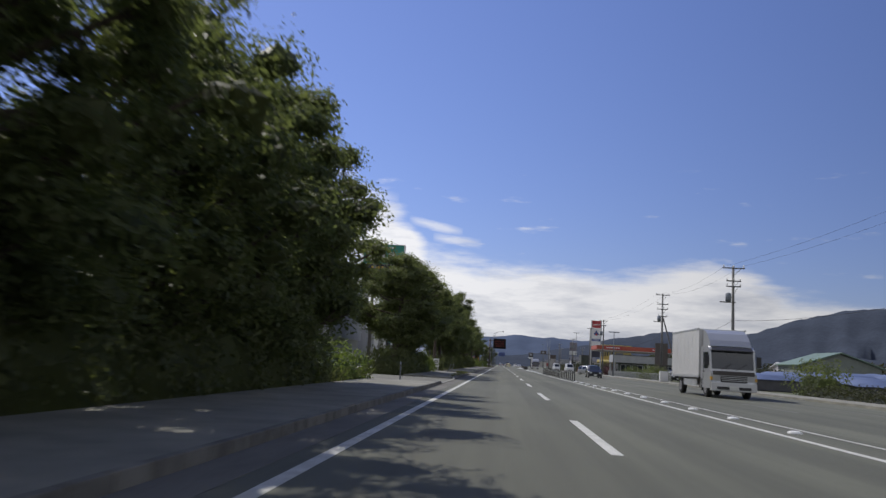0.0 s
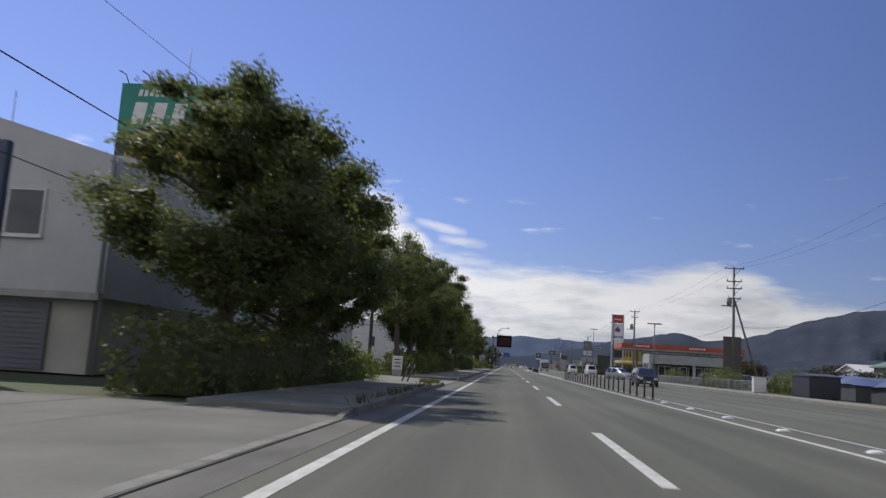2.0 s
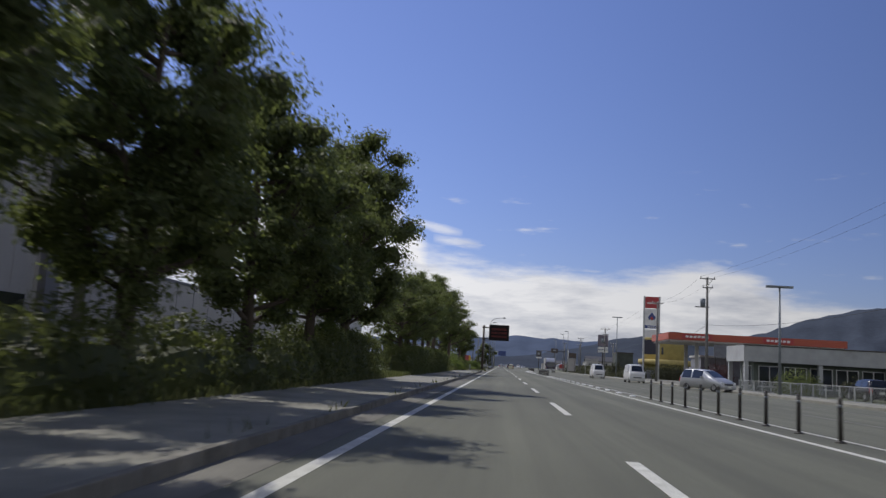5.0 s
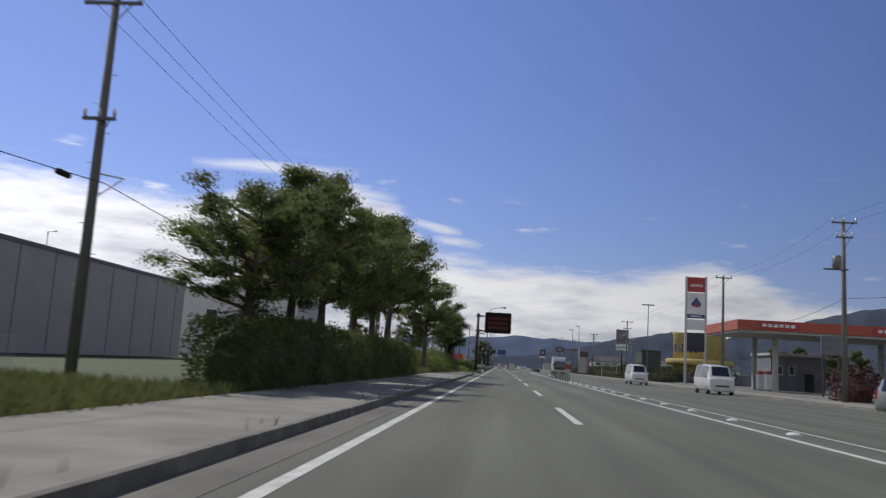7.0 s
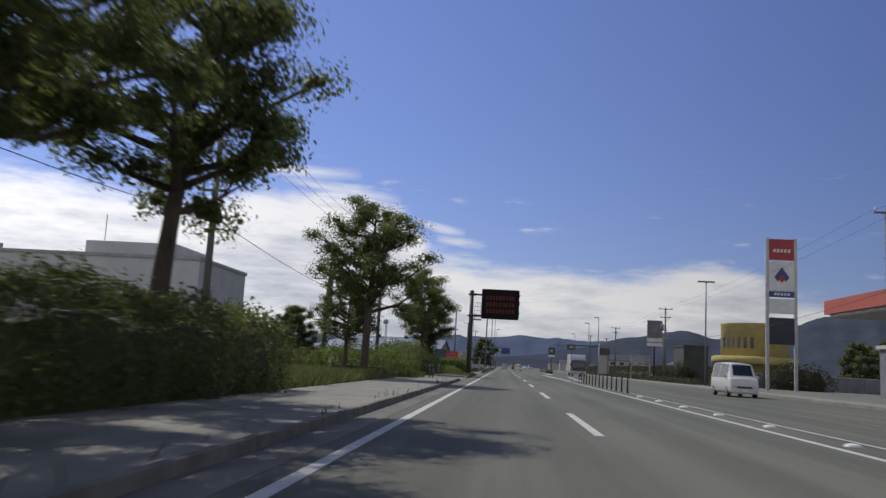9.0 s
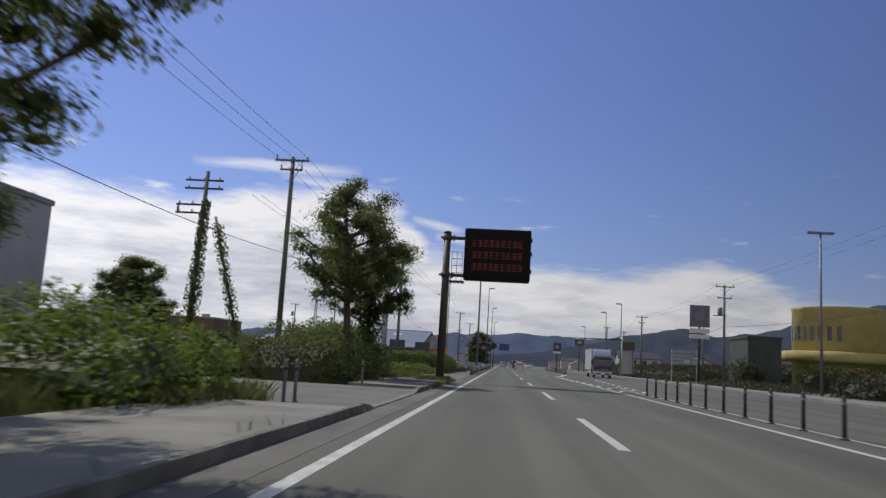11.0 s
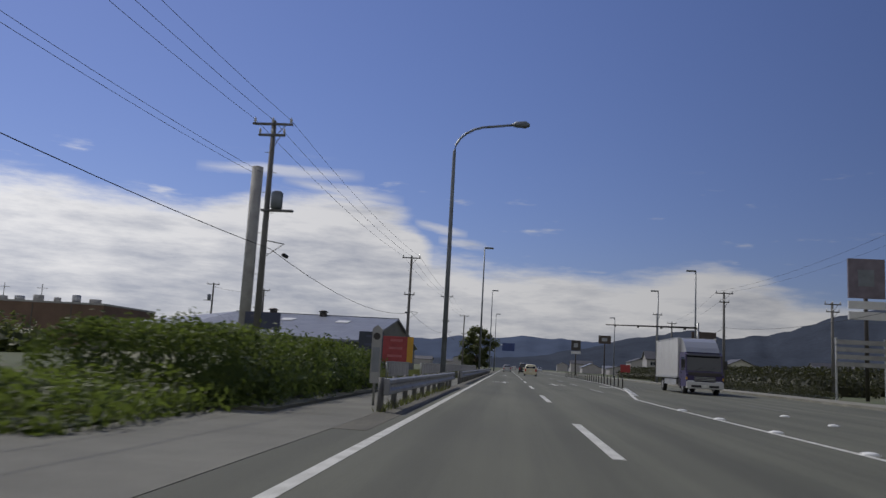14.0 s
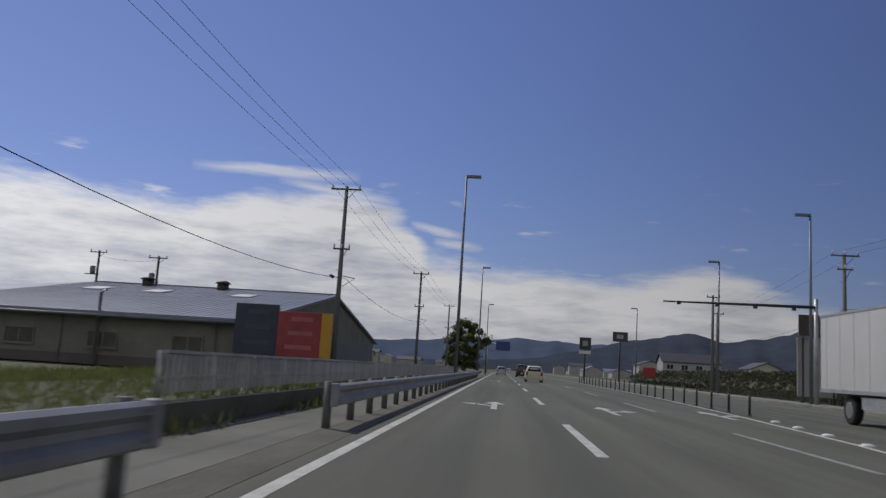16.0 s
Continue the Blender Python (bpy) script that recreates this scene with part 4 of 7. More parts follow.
for a, b in zip(chain, chain[1:]):
    for dx in (-0.7, 0.7):
        cable((a[0] + dx, a[1], a[2]), (b[0] + dx, b[1], b[2]), 0.7, 0.007)
    cable((a[0], a[1], 6.2), (b[0], b[1], 6.2), 0.9, 0.013)
street_lamp(-2.62, 256.4, 11.3, 2.95)
for y, h in ((301.5, 12.6), (346, 12.6), (392, 12)):
    straight_lamp(-2.66, y, h, False, 1)
solo("concrete_post", tube(B(), [(0, 0, 0), (0, 0, 10.2)], [0.28, 0.28], 14), M["concrete"], "thick pale concrete post beside the utility pole", "post", at=pose(-12.75, 261, 0))


for dx in (0.0, 0.5):
    cable((-14.0 + dx, 218, 9.3), (-12.95 + dx, 261, 9.9), 0.5, 0.009, "black overhead cable held by the concrete post")


# ---- electronic road sign ----
def message_sign():
    p = thing("electronic_road_sign", pose(0, 217.0, 0), "dark electronic message board on a brown steel post", "road sign")
    X = -3.17
    part("post", tube(B(), [(X, 0, 0), (X, 0, 7.5)], [0.2, 0.17], 16), M["brown_steel"], p)
    part("post_cap", tube(B(), [(X, 0, 7.5), (X, 0, 7.56), (X, 0, 7.62)], [0.2, 0.2, 0.12], 16), M["brown_steel"], p)
    part("base_plate", box(B(), X - 0.32, X + 0.32, -0.32, 0.32, 0.08, 0.13), M["brown_steel"], p)
    part("footing", box(B(), X - 0.45, X + 0.45, -0.45, 0.45, 0.0, 0.08, 0.01), M["concrete"], p)
    for dx in (-0.25, 0.25):
        for dy in (-0.25, 0.25):
            part("anchor_bolt", tube(B(), [(X + dx, dy, 0.13), (X + dx, dy, 0.2)], 0.03, 6), M["galv"], p)
    for z in (5.35, 7.27):
        part("arm", tube(B(), [(X, 0, z), (-2.2, 0, z)], 0.09, 12), M["brown_steel"], p)
        part("flange", tube(B(), [(X + 0.3, 0, z), (X + 0.38, 0, z)], 0.16, 12), M["brown_steel"], p)
        part("collar", tube(B(), [(X, 0, z - 0.14), (X, 0, z + 0.14)], 0.225, 16), M["brown_steel"], p)
        part("bracket", box(B(), X - 0.34, X - 0.18, -0.08, 0.08, z - 0.05, z + 0.05), M["brown_steel"], p)
    for z in (5.45, 5.8, 6.15, 6.5):
        part("cage_rail", tube(B(), [(-2.86, -0.4, z), (-2.32, -0.4, z)], 0.018, 6), M["galv"], p)
    for x in (-2.86, -2.6, -2.32):
        part("cage_post", tube(B(), [(x, -0.4, 5.02), (x, -0.4, 6.5)], 0.016, 6), M["galv"], p)
    part("platform", box(B(), -2.95, -2.2, -0.45, 0.1, 4.98, 5.04), M["brown_steel"], p)
    for k in range(4):
        part("grating_bar", box(B(), -2.9 + 0.19 * k, -2.8 + 0.19 * k, -0.95, -0.25, 4.9, 4.96), M["brown_steel"], p)
    panel = part("panel", box(B(), -2.27, 1.12, -0.24, 0.5, 5.13, 7.8, 0.12), M["sign_face"], p, "dark brown sign cabinet with rounded corners")
    part("screen", box(B(), -2.12, 0.97, -0.252, -0.22, 5.3, 7.64), M["sign_face"], panel)
    r = random.Random(31)
    for z in (6.85, 6.25, 5.65):
        bm = B()
        for k in range(9):
            x = -1.85 + 0.29 * k
            for j in range(3):
                box(bm, x, x + 0.22, -0.262, -0.252, z + 0.14 * j, z + 0.14 * j + 0.055)
            for j in range(2):
                xx = x + r.uniform(0.0, 0.17)
                box(bm, xx, xx + 0.045, -0.262, -0.252, z + 0.055, z + 0.28)
        part("lit_text", bm, M["led"], panel, "dim red illuminated bars")
    part("control_box", box(B(), X - 0.55, X - 0.2, -0.28, 0.08, 1.55, 2.2, 0.02), M["galv"], p, "grey steel control box")
    for x in (X + 0.2, X + 0.27):
        part("conduit", tube(B(), [(x, -0.1, 1.6), (x, -0.1, 5.3)], 0.024, 6), M["galv"], p)
    for z in (5.6, 6.5, 7.2):
        part("hinge", box(B(), 1.1, 1.18, -0.1, 0.1, z, z + 0.2), M["steel_dark"], panel)
    return p


message_sign()


# ---- crash barriers, bollards, studs ----
def barrier(y0, y1, x=-2.35):
    p = thing("crash_barrier", pose(x, y0, 0), "galvanised steel crash barrier on posts", "crash barrier", "crash barriers")
    prof = [(0.0, 0.33), (0.05, 0.36), (0.05, 0.42), (-0.01, 0.47), (-0.01, 0.52), (0.05, 0.57), (0.05, 0.63), (0.0, 0.66), (-0.015, 0.66), (0.03, 0.62), (0.03, 0.58), (-0.03, 0.53), (-0.03, 0.46), (0.03, 0.41), (0.03, 0.37), (-0.015, 0.34)]
    n = int((y1 - y0) // 4)
    for i in range(n):
        a, b = i * 4.0, (i + 1) * 4.0 - 0.01
        rail = part("rail", prism(B(), prof, "y", a, b), M["barrier"], p)
        for z in (0.4, 0.6):
            part("bolt", tube(B(), [(0.04, b - 0.1, z), (0.062, b - 0.1, z)], 0.02, 6), M["barrier_post"], rail)
    L_ = n * 4.0
    for end, s in ((0.0, -1), (L_, 1)):
        part("end_piece", box(B(), -0.06, 0.06, min(end, end + s * 0.12), max(end, end + s * 0.12), 0.33, 0.67, 0.03), M["barrier"], p)
    for i in range(int(L_ / 2) + 1):
        y = min(max(0.1, i * 2.0), L_ - 0.1)
        part("post", tube(B(), [(-0.14, y, -0.1), (-0.14, y, 0.68)], 0.065, 10), M["barrier_post"], p)
        part("spacer", box(B(), -0.12, -0.02, y - 0.04, y + 0.04, 0.44, 0.56), M["barrier_post"], p)
    return p


barrier(239.3, 259.6)
barrier(265.6, 345)


def bollard(x, y):
    p = thing("lane_bollard", pose(x, y, 0), "dark slim flexible lane post", "bollard", "lane posts")
    part("post", tube(B(), [(0, 0, 0.03), (0, 0, 0.76), (0, 0, 0.8)], [0.042, 0.04, 0.025], 10), M["steel_dark"], p)
    part("foot", tube(B(), [(0, 0, 0), (0, 0, 0.04)], [0.1, 0.06], 12), M["steel_dark"], p)
    part("band", tube(B(), [(0, 0, 0.62), (0, 0, 0.67)], 0.044, 10), M["lamp_steel"], p)
    return p


first = bollard(6.05, 66.0)
for k in range(1, 25):
    copy_thing(first, pose(6.05, 66.0 + 2.0 * k, 0))
for k in range(14):
    copy_thing(first, pose(6.2, 186.0 + 2.0 * k, 0))
for k in range(26):
    copy_thing(first, pose(8.2 + 0.055 * k * (1 if k < 14 else 14 / k), 281.0 + 2.6 * k, 0))


def stud(x, y):
    bm = B()
    rings = []
    for f, z in ((1.0, 0.0), (0.97, 0.025), (0.86, 0.055), (0.6, 0.078), (0.25, 0.088)):
        rings.append([bm.verts.new((0.15 * f * math.cos(k * math.pi / 7), 0.1 * f * math.sin(k * math.pi / 7), z * 0.62)) for k in range(14)])
    for p, q in zip(rings, rings[1:]):
        for k in range(14):
            bm.faces.new((p[k], p[(k + 1) % 14], q[(k + 1) % 14], q[k])).smooth = True
    bm.faces.new(rings[-1])
    return solo("road_stud", bm, M["stud"], "raised white centre-line marker on asphalt", "road stud", "centre markers", at=pose(x, y, 0.0, 0, 0, 8))


s0 = stud(5.85, 8)
for k in range(1, 60):
    y = 8 + 4.2 * k
    if 64 < y < 116 or y > 184:
        continue
    copy_thing(s0, pose(5.85, y, 0.0, 0, 0, 8))
for k in range(9):
    copy_thing(s0, pose(5.75 - 0.06 * k, 216 + 4.0 * k, 0.0, 0, 0, 8))
    copy_thing(s0, pose(6.8 + 0.18 * k, 216 + 4.0 * k, 0.0, 0, 0, 8))
for k in range(7):
    copy_thing(s0, pose(6.1 + 0.3 * k, 262 + 2.6 * k, 0.0, 0, 0, 8))

for x, y, z in ((-10.3, 258.6, 5.5), (-9.6, 297.2, 5.55), (-12.0, 133.4, 5.45)):
    solo("cable_closure", tube(B(), [(0, -0.35, 0), (0, -0.28, 0), (0, 0.28, 0), (0, 0.35, 0)], [0.04, 0.09, 0.09, 0.04], 10), M["cable"], "black splice closure on the telephone cable", "cable fitting", "cable fittings", at=pose(x, y, z))
for x, y, h in LEFT:
    bm = tube(B(), [(0, 0, 5.9), (0.9, 0, 5.75)], 0.025, 5)
    tube(bm, [(0, 0, 5.1), (0.85, 0, 5.72)], 0.02, 5)
    solo("cable_bracket", bm, M["galv"], "steel bracket that carries the telephone cable", "bracket", "cable brackets", at=pose(x, y, 0))


# ---- buildings on the near side ----
def window(parent, x0, x1, y0, y1, z0, z1, axis, out, glass="glass_dark", mullions=1, fw=0.06, frame_m="alu"):
    """A window in a wall: axis y means that the wall faces along y; out is the side (+1 or -1) that it faces."""
    w = thing("window", pose(0, 0, 0), "", "")
    w.parent = parent
    d = 0.05 * out
    if axis == "y":
        a0, a1, w0 = x0, x1, y0
        def bx(bm, u0, u1, v0, v1, t0, t1):
            return box(bm, u0, u1, min(w0 + t0 * out, w0 + t1 * out), max(w0 + t0 * out, w0 + t1 * out), v0, v1)
    else:
        a0, a1, w0 = y0, y1, x0
        def bx(bm, u0, u1, v0, v1, t0, t1):
            return box(bm, min(w0 + t0 * out, w0 + t1 * out), max(w0 + t0 * out, w0 + t1 * out), u0, u1, v0, v1)
    bm = B()
    bx(bm, a0, a1, z0, z0 + fw, -0.02, 0.06)
    bx(bm, a0, a1, z1 - fw, z1, -0.02, 0.06)
    bx(bm, a0, a0 + fw, z0 + fw, z1 - fw, -0.02, 0.06)
    bx(bm, a1 - fw, a1, z0 + fw, z1 - fw, -0.02, 0.06)
    for k in range(mullions):
        c = a0 + (a1 - a0) * (k + 1) / (mullions + 1)
        bx(bm, c - fw / 2, c + fw / 2, z0 + fw, z1 - fw, -0.02, 0.05)
    part("window_frame", bm, M[frame_m], w)
    for k in range(mullions + 1):
        p0 = a0 + (a1 - a0) * k / (mullions + 1)
        p1 = a0 + (a1 - a0) * (k + 1) / (mullions + 1)
        part("pane", bx(B(), p0 + fw, p1 - fw, z0 + fw, z1 - fw, -0.01, 0.012), M[glass], w)
    part("window_sill", bx(B(), a0 - 0.05, a1 + 0.05, z0 - 0.06, z0 - 0.005, -0.01, 0.12), M[frame_m], w)
    return w


def white_shop():
    b = thing("shop_building", pose(0, 0, 0), "white two-storey building with shutters below", "building", kind="")
    bm = prism(B(), [(-42, 2.3), (-12.1, 2.3), (-12.1, 6.6), (-17.9, 8.2), (-42, 8.2)], "y", 55.0, 68)
    part("upper_wall", bm, M["wall_white"], b)
    part("lower_wall", box(B(), -41.8, -12.3, 55.3, 67.8, 0, 2.3), M["wall_beige"], b)
    part("ledge", box(B(), -42.1, -11.95, 54.85, 55.15, 2.18, 2.4), M["concrete"], b)
    part("parapet", box(B(), -42.1, -17.8, 54.9, 68.1, 8.2, 8.38), M["concrete"], b)
    part("roof_box", box(B(), -21.5, -19, 57, 59, 8.38, 8.8), M["wall_white"], b)
    for x in (-22.0, -18.5, -15.0):
        s = part("shutter", box(B(), x - 1.4, x + 1.4, 55.22, 55.31, 0.05, 2.1), M["wall_grey_dark"], b, "dark roller shutter")
        for k in range(13):
            part("slat", box(B(), x - 1.38, x + 1.38, 55.19, 55.23, 0.08 + k * 0.15, 0.2 + k * 0.15), M["wall_grey_dark"], s)
    window(b, -20.6, -18.0, 55, 55, 4.0, 5.5, "y", -1, "glass_dark", 1)
    window(b, -16.4, -14.0, 55, 55, 4.0, 5.46, "y", -1, "glass_dark", 1)
    window(b, -26.0, -23.6, 55, 55, 4.0, 5.5, "y", -1, "glass_dark", 1)
    window(b, -12.1, -12.1, 58.2, 59.4, 3.6, 4.8, "x", 1, "glass_pale", 0)
    part("antenna", tube(B(), [(-17.5, 58, 8.0), (-17.5, 58, 9.5)], 0.02, 5), M["galv"], b)
    part("gutter_pipe", tube(B(), [(-12.02, 55.2, 0), (-12.02, 55.2, 6.5)], 0.05, 8), M["alu"], b)
    return b


white_shop()


def blade_sign():
    p = thing("blade_sign", pose(-12.4, 50.0, 0), "tall narrow blue shop sign on a brown plinth", "sign")
    part("plinth", box(B(), -0.4, 0.4, -0.15, 0.15, 0, 2.1, 0.02), M["wall_brown"], p)
    board = part("board", box(B(), -0.46, 0.46, -0.12, 0.12, 2.1, 5.6, 0.03), M["slate_sign"], p)
    for k in range(6):
        z = 2.3 + k * 0.54
        bm = box(B(), -0.2, 0.2, -0.135, -0.12, z, z + 0.08)
        box(bm, -0.04, 0.05, -0.135, -0.12, z + 0.08, z + 0.34)
        box(bm, -0.22, 0.22, -0.135, -0.12, z + 0.3, z + 0.36)
        part("sign_mark", bm, M["lamp_steel"], board)
    return p


blade_sign()


def sign_bars(parent, x0, x1, z0, z1, y, material, n, seed, axis="y", out=-1):
    """Plain strokes that stand in for a row of characters."""
    r = random.Random(seed)
    w = (x1 - x0) / n
    for k in range(n):
        a, b = x0 + k * w + w * 0.1, x0 + (k + 1) * w - w * 0.1
        h = z1 - z0
        bm = B()
        t0, t1 = (y - 0.03, y + 0.01) if out < 0 else (y - 0.01, y + 0.03)
        k0, k1 = z0 + h * r.uniform(0, 0.1), z1 - h * r.uniform(0, 0.1)
        lean = 0.16 * (k1 - k0)
        prism(bm, [(a, k0), (b - lean, k0), (b, k1), (a + lean, k1)], axis, t0, t1)
        part("sign_mark", bm, material, parent)


def pole_sign():
    p = thing("pole_sign", pose(0, 93.3, 0), "tall green and navy shop sign on a white pole", "sign")
    part("pole", tube(B(), [(-14.2, 0.15, 0), (-14.3, 0.15, 14.0)], [0.3, 0.27], 16), M["white_sign"], p)
    c = part("cabinet", box(B(), -16.97, -12.0, -0.35, 0.55, 8.9, 14.4, 0.04), M["white_sign"], p, "white sign cabinet")
    g = part("upper_board", box(B(), -16.88, -12.1, -0.38, -0.34, 12.0, 14.32), M["green_sign"], c, "green sign face")
    n = part("lower_board", box(B(), -16.88, -12.1, -0.38, -0.34, 9.5, 11.95), M["navy_sign"], c, "dark navy sign face")
    part("bottom_strip", box(B(), -16.88, -12.1, -0.38, -0.34, 8.95, 9.45), M["black"], c)
    sign_bars(c, -16.3, -13.3, 13.78, 14.1, -0.38, M["white_sign"], 9, 3)
    sign_bars(c, -16.35, -13.0, 12.3, 13.5, -0.38, M["white_sign"], 3, 11)
    sign_bars(c, -16.0, -13.4, 11.35, 11.7, -0.38, M["amber_sign"], 6, 5)
    sign_bars(c, -16.5, -12.6, 10.2, 11.1, -0.38, M["amber_sign"], 4, 8)
    sign_bars(c, -15.6, -13.6, 9.1, 9.3, -0.38, M["white_sign"], 8, 2)
    for x in (-15.0,):
        part("lamp_arm", tube(B(), [(x, -0.2, 14.4), (x + 0.1, -0.6, 15.0), (x - 0.2, -1.3, 15.35)], 0.03, 6), M["galv"], p)
        part("lamp_head", box(B(), x - 0.4, x, -1.5, -1.2, 15.28, 15.4, 0.03), M["galv"], p)
    return p


pole_sign()


def parking_sign():
    p = thing("parking_sign", pose(-11.0, 79.9, 0), "white parking sign with a letter on a steel post", "sign")
    part("post", tube(B(), [(0, 0.1, 0), (0, 0.1, 3.5)], 0.06, 10), M["galv"], p)
    b = part("board", box(B(), -0.38, 0.38, -0.04, 0.04, 2.85, 3.55, 0.02), M["white_sign"], p)
    part("green_strip", box(B(), -0.36, 0.36, -0.05, 0.03, 2.48, 2.82), M["green_sign"], p)
    cu = bpy.data.curves.new("letter", "FONT")
    cu.body, cu.size, cu.align_x, cu.extrude = "P", 0.66, "CENTER", 0.01
    tmp = new("letter", cu)
    deps = bpy.context.evaluated_depsgraph_get()
    me = bpy.data.meshes.new_from_object(tmp.evaluated_get(deps))
    bpy.data.objects.remove(tmp)
    me.materials.clear()
    me.materials.append(M["steel_dark"])
    o = new("letter", me)
    o.parent = b
    o.matrix_basis = pose(0, -0.052, 2.98, 90, 0, 0)
    return p


parking_sign()


def grey_store():
    b = thing("store_building", pose(0, 0, 0), "large grey clad store with dark columns and glass", "building")
    part("hall", box(B(), -62, -22.0, 76, 128.5, 0, 11.6), M["wall_grey"], b)
    part("parapet", box(B(), -62.1, -21.85, 75.9, 128.6, 11.3, 11.75), M["wall_grey"], b)
    for y in (79.5, 91.0, 102.5, 117.0):
        part("column", box(B(), -22.0, -21.6, y, y + 1.2, 0, 11.3), M["wall_grey_dark"], b)
    for y0 in (93.0,):
        window(b, -22, -22, y0, y0 + 7.5, 3.6, 9.4, "x", 1, "glass_teal", 3, 0.12, "wall_grey")
    window(b, -22, -22, 81.5, 90, 3.6, 9.0, "x", 1, "glass_teal", 3, 0.12, "wall_grey")
    window(b, -22, -22, 119.7, 123.7, 4.7, 7.2, "x", 1, "glass_pale", 1, 0.1)
    for y0, y1 in ((81, 90), (93, 101), (104, 116)):
        part("shop_front", box(B(), -22.05, -21.9, y0, y1, 0.1, 3.0), M["glass_dark"], b, "dark shop glazing")
    for k in range(30):
        y = 76.4 + k * 1.75
        part("cladding_seam", box(B(), -22.02, -21.97, y, y + 0.03, 3.2, 11.3), M["wall_grey"], b)
    sign_bars(b, 121.5, 127.0, 9.2, 10.0, -21.98, M["amber_sign"], 5, 4, "x", 1)
    for k in range(6):
        y = 119 + k * 1.7
        part("lamp_arm", tube(B(), [(-22, y, 11.6), (-20.6, y, 11.2)], 0.035, 5), M["galv"], b)
    return b


grey_store()


def rooftop_sign():
    p = thing("rooftop_sign", pose(0, 0, 0), "box-shaped green and navy rooftop sign tower", "sign")
    part("core", box(B(), -34.85, -27.45, 97.6, 107.5, 14.8, 23.65), M["navy_sign"], p)
    for x in (-34.3, -31.1, -28):
        for y in (98.2, 107):
            part("support", tube(B(), [(x, y, 11.5), (x, y, 14.85)], 0.15, 8), M["steel_dark"], p)
    front = part("front_face", box(B(), -34.95, -27.4, 97.5, 97.62, 19.3, 23.7), M["green_sign"], p, "green sign face")
    side = part("side_face", box(B(), -27.47, -27.35, 97.5, 107.6, 19.3, 23.7), M["green_sign"], p, "green sign face")
    part("front_lower", box(B(), -34.95, -27.4, 97.5, 97.62, 14.8, 19.2), M["navy_sign"], p, "dark navy sign face")
    part("side_lower", box(B(), -27.47, -27.35, 97.5, 107.6, 14.8, 19.2), M["navy_sign"], p, "dark navy sign face")
    sign_bars(p, -33.4, -28.8, 22.55, 23.2, 97.5, M["white_sign"], 9, 3)
    sign_bars(p, -34.0, -28.6, 19.9, 22.1, 97.5, M["white_sign"], 3, 11)
    sign_bars(p, -33.2, -29.0, 18.1, 18.8, 97.5, M["amber_sign"], 6, 5)
    sign_bars(p, -34.4, -28.2, 15.9, 17.7, 97.5, M["amber_sign"], 4, 8)
    sign_bars(p, 99.0, 106.0, 19.9, 22.1, -27.35, M["white_sign"], 3, 11, "x", 1)
    sign_bars(p, 99.0, 106.0, 15.9, 17.7, -27.35, M["amber_sign"], 4, 8, "x", 1)
    for k in range(4):
        x = -34.4 + k * 2.1
        part("lamp_arm", tube(B(), [(x, 97.7, 23.6), (x, 96.9, 24.3), (x - 0.2, 96.1, 24.35)], 0.05, 6), M["steel_dark"], p)
        y = 98.5 + k * 2.6
        part("lamp_arm", tube(B(), [(-27.5, y, 23.6), (-26.2, y, 24.0), (-25.4, y, 23.9)], 0.05, 6), M["steel_dark"], p)
    part("lightning_rod", tube(B(), [(-31, 102, 23.6), (-31, 102, 29)], 0.04, 6), M["galv"], p)
    return p


rooftop_sign()


def plain_hall(name, label, x0, x1, y0, y1, h, wall, seams=0, band=None, edge=None):
    b = thing(name, pose(0, 0, 0), label, "building")
    part("wall", box(B(), x0, x1, y0, y1, 0, h), M[wall], b)
    part("roof_edge", box(B(), x0 - 0.1, x1 + 0.1, y0 - 0.1, y1 + 0.1, h - 0.15, h + 0.12), M[edge or ("wall_grey_dark" if wall == "wall_grey" else "concrete")], b)
    for k in range(seams):
        y = y0 + (k + 0.5) * (y1 - y0) / seams
        part("cladding_seam", box(B(), x1 - 0.01, x1 + 0.03, y - 0.03, y + 0.03, 0.1, h - 0.2), M["wall_grey_dark"], b)
    if band:
        part("base_band", box(B(), x0 - 0.03, x1 + 0.05, y0 - 0.03, y1 + 0.03, 0, band), M["concrete"], b)
    return b


long_hall = plain_hall("hall_building", "long windowless grey metal-clad hall", -75, -30, 138, 186, 6.9, "wall_grey", 12)
part("roof_lamp", tube(B(), [(-30.2, 163, 6.9), (-30.2, 163, 8.0), (-29.6, 163, 8.05)], 0.05, 6), M["galv"], long_hall)
office = plain_hall("office_building", "flat-roofed pale concrete building with few windows", -52, -24.0, 205, 216, 8.0, "wall_white", 0)
part("roof_house", box(B(), -34, -26.5, 206, 214, 8.1, 9.2), M["wall_white"], office)
part("roof_tank", box(B(), -45, -43, 207, 209, 8.1, 9.0), M["galv"], office)
part("roof_mast", tube(B(), [(-33, 207, 9.2), (-33, 207, 11.5)], 0.04, 5), M["galv"], office)
for k in range(5):
    window(office, -50 + k * 5.0, -48.6 + k * 5.0, 205, 205, 3.4, 5.6, "y", -1, "glass_dark", 0)
for k in range(2):
    window(office, -24, -24, 207 + k * 4, 208.2 + k * 4, 3.6, 5.6, "x", 1, "glass_dark", 0)


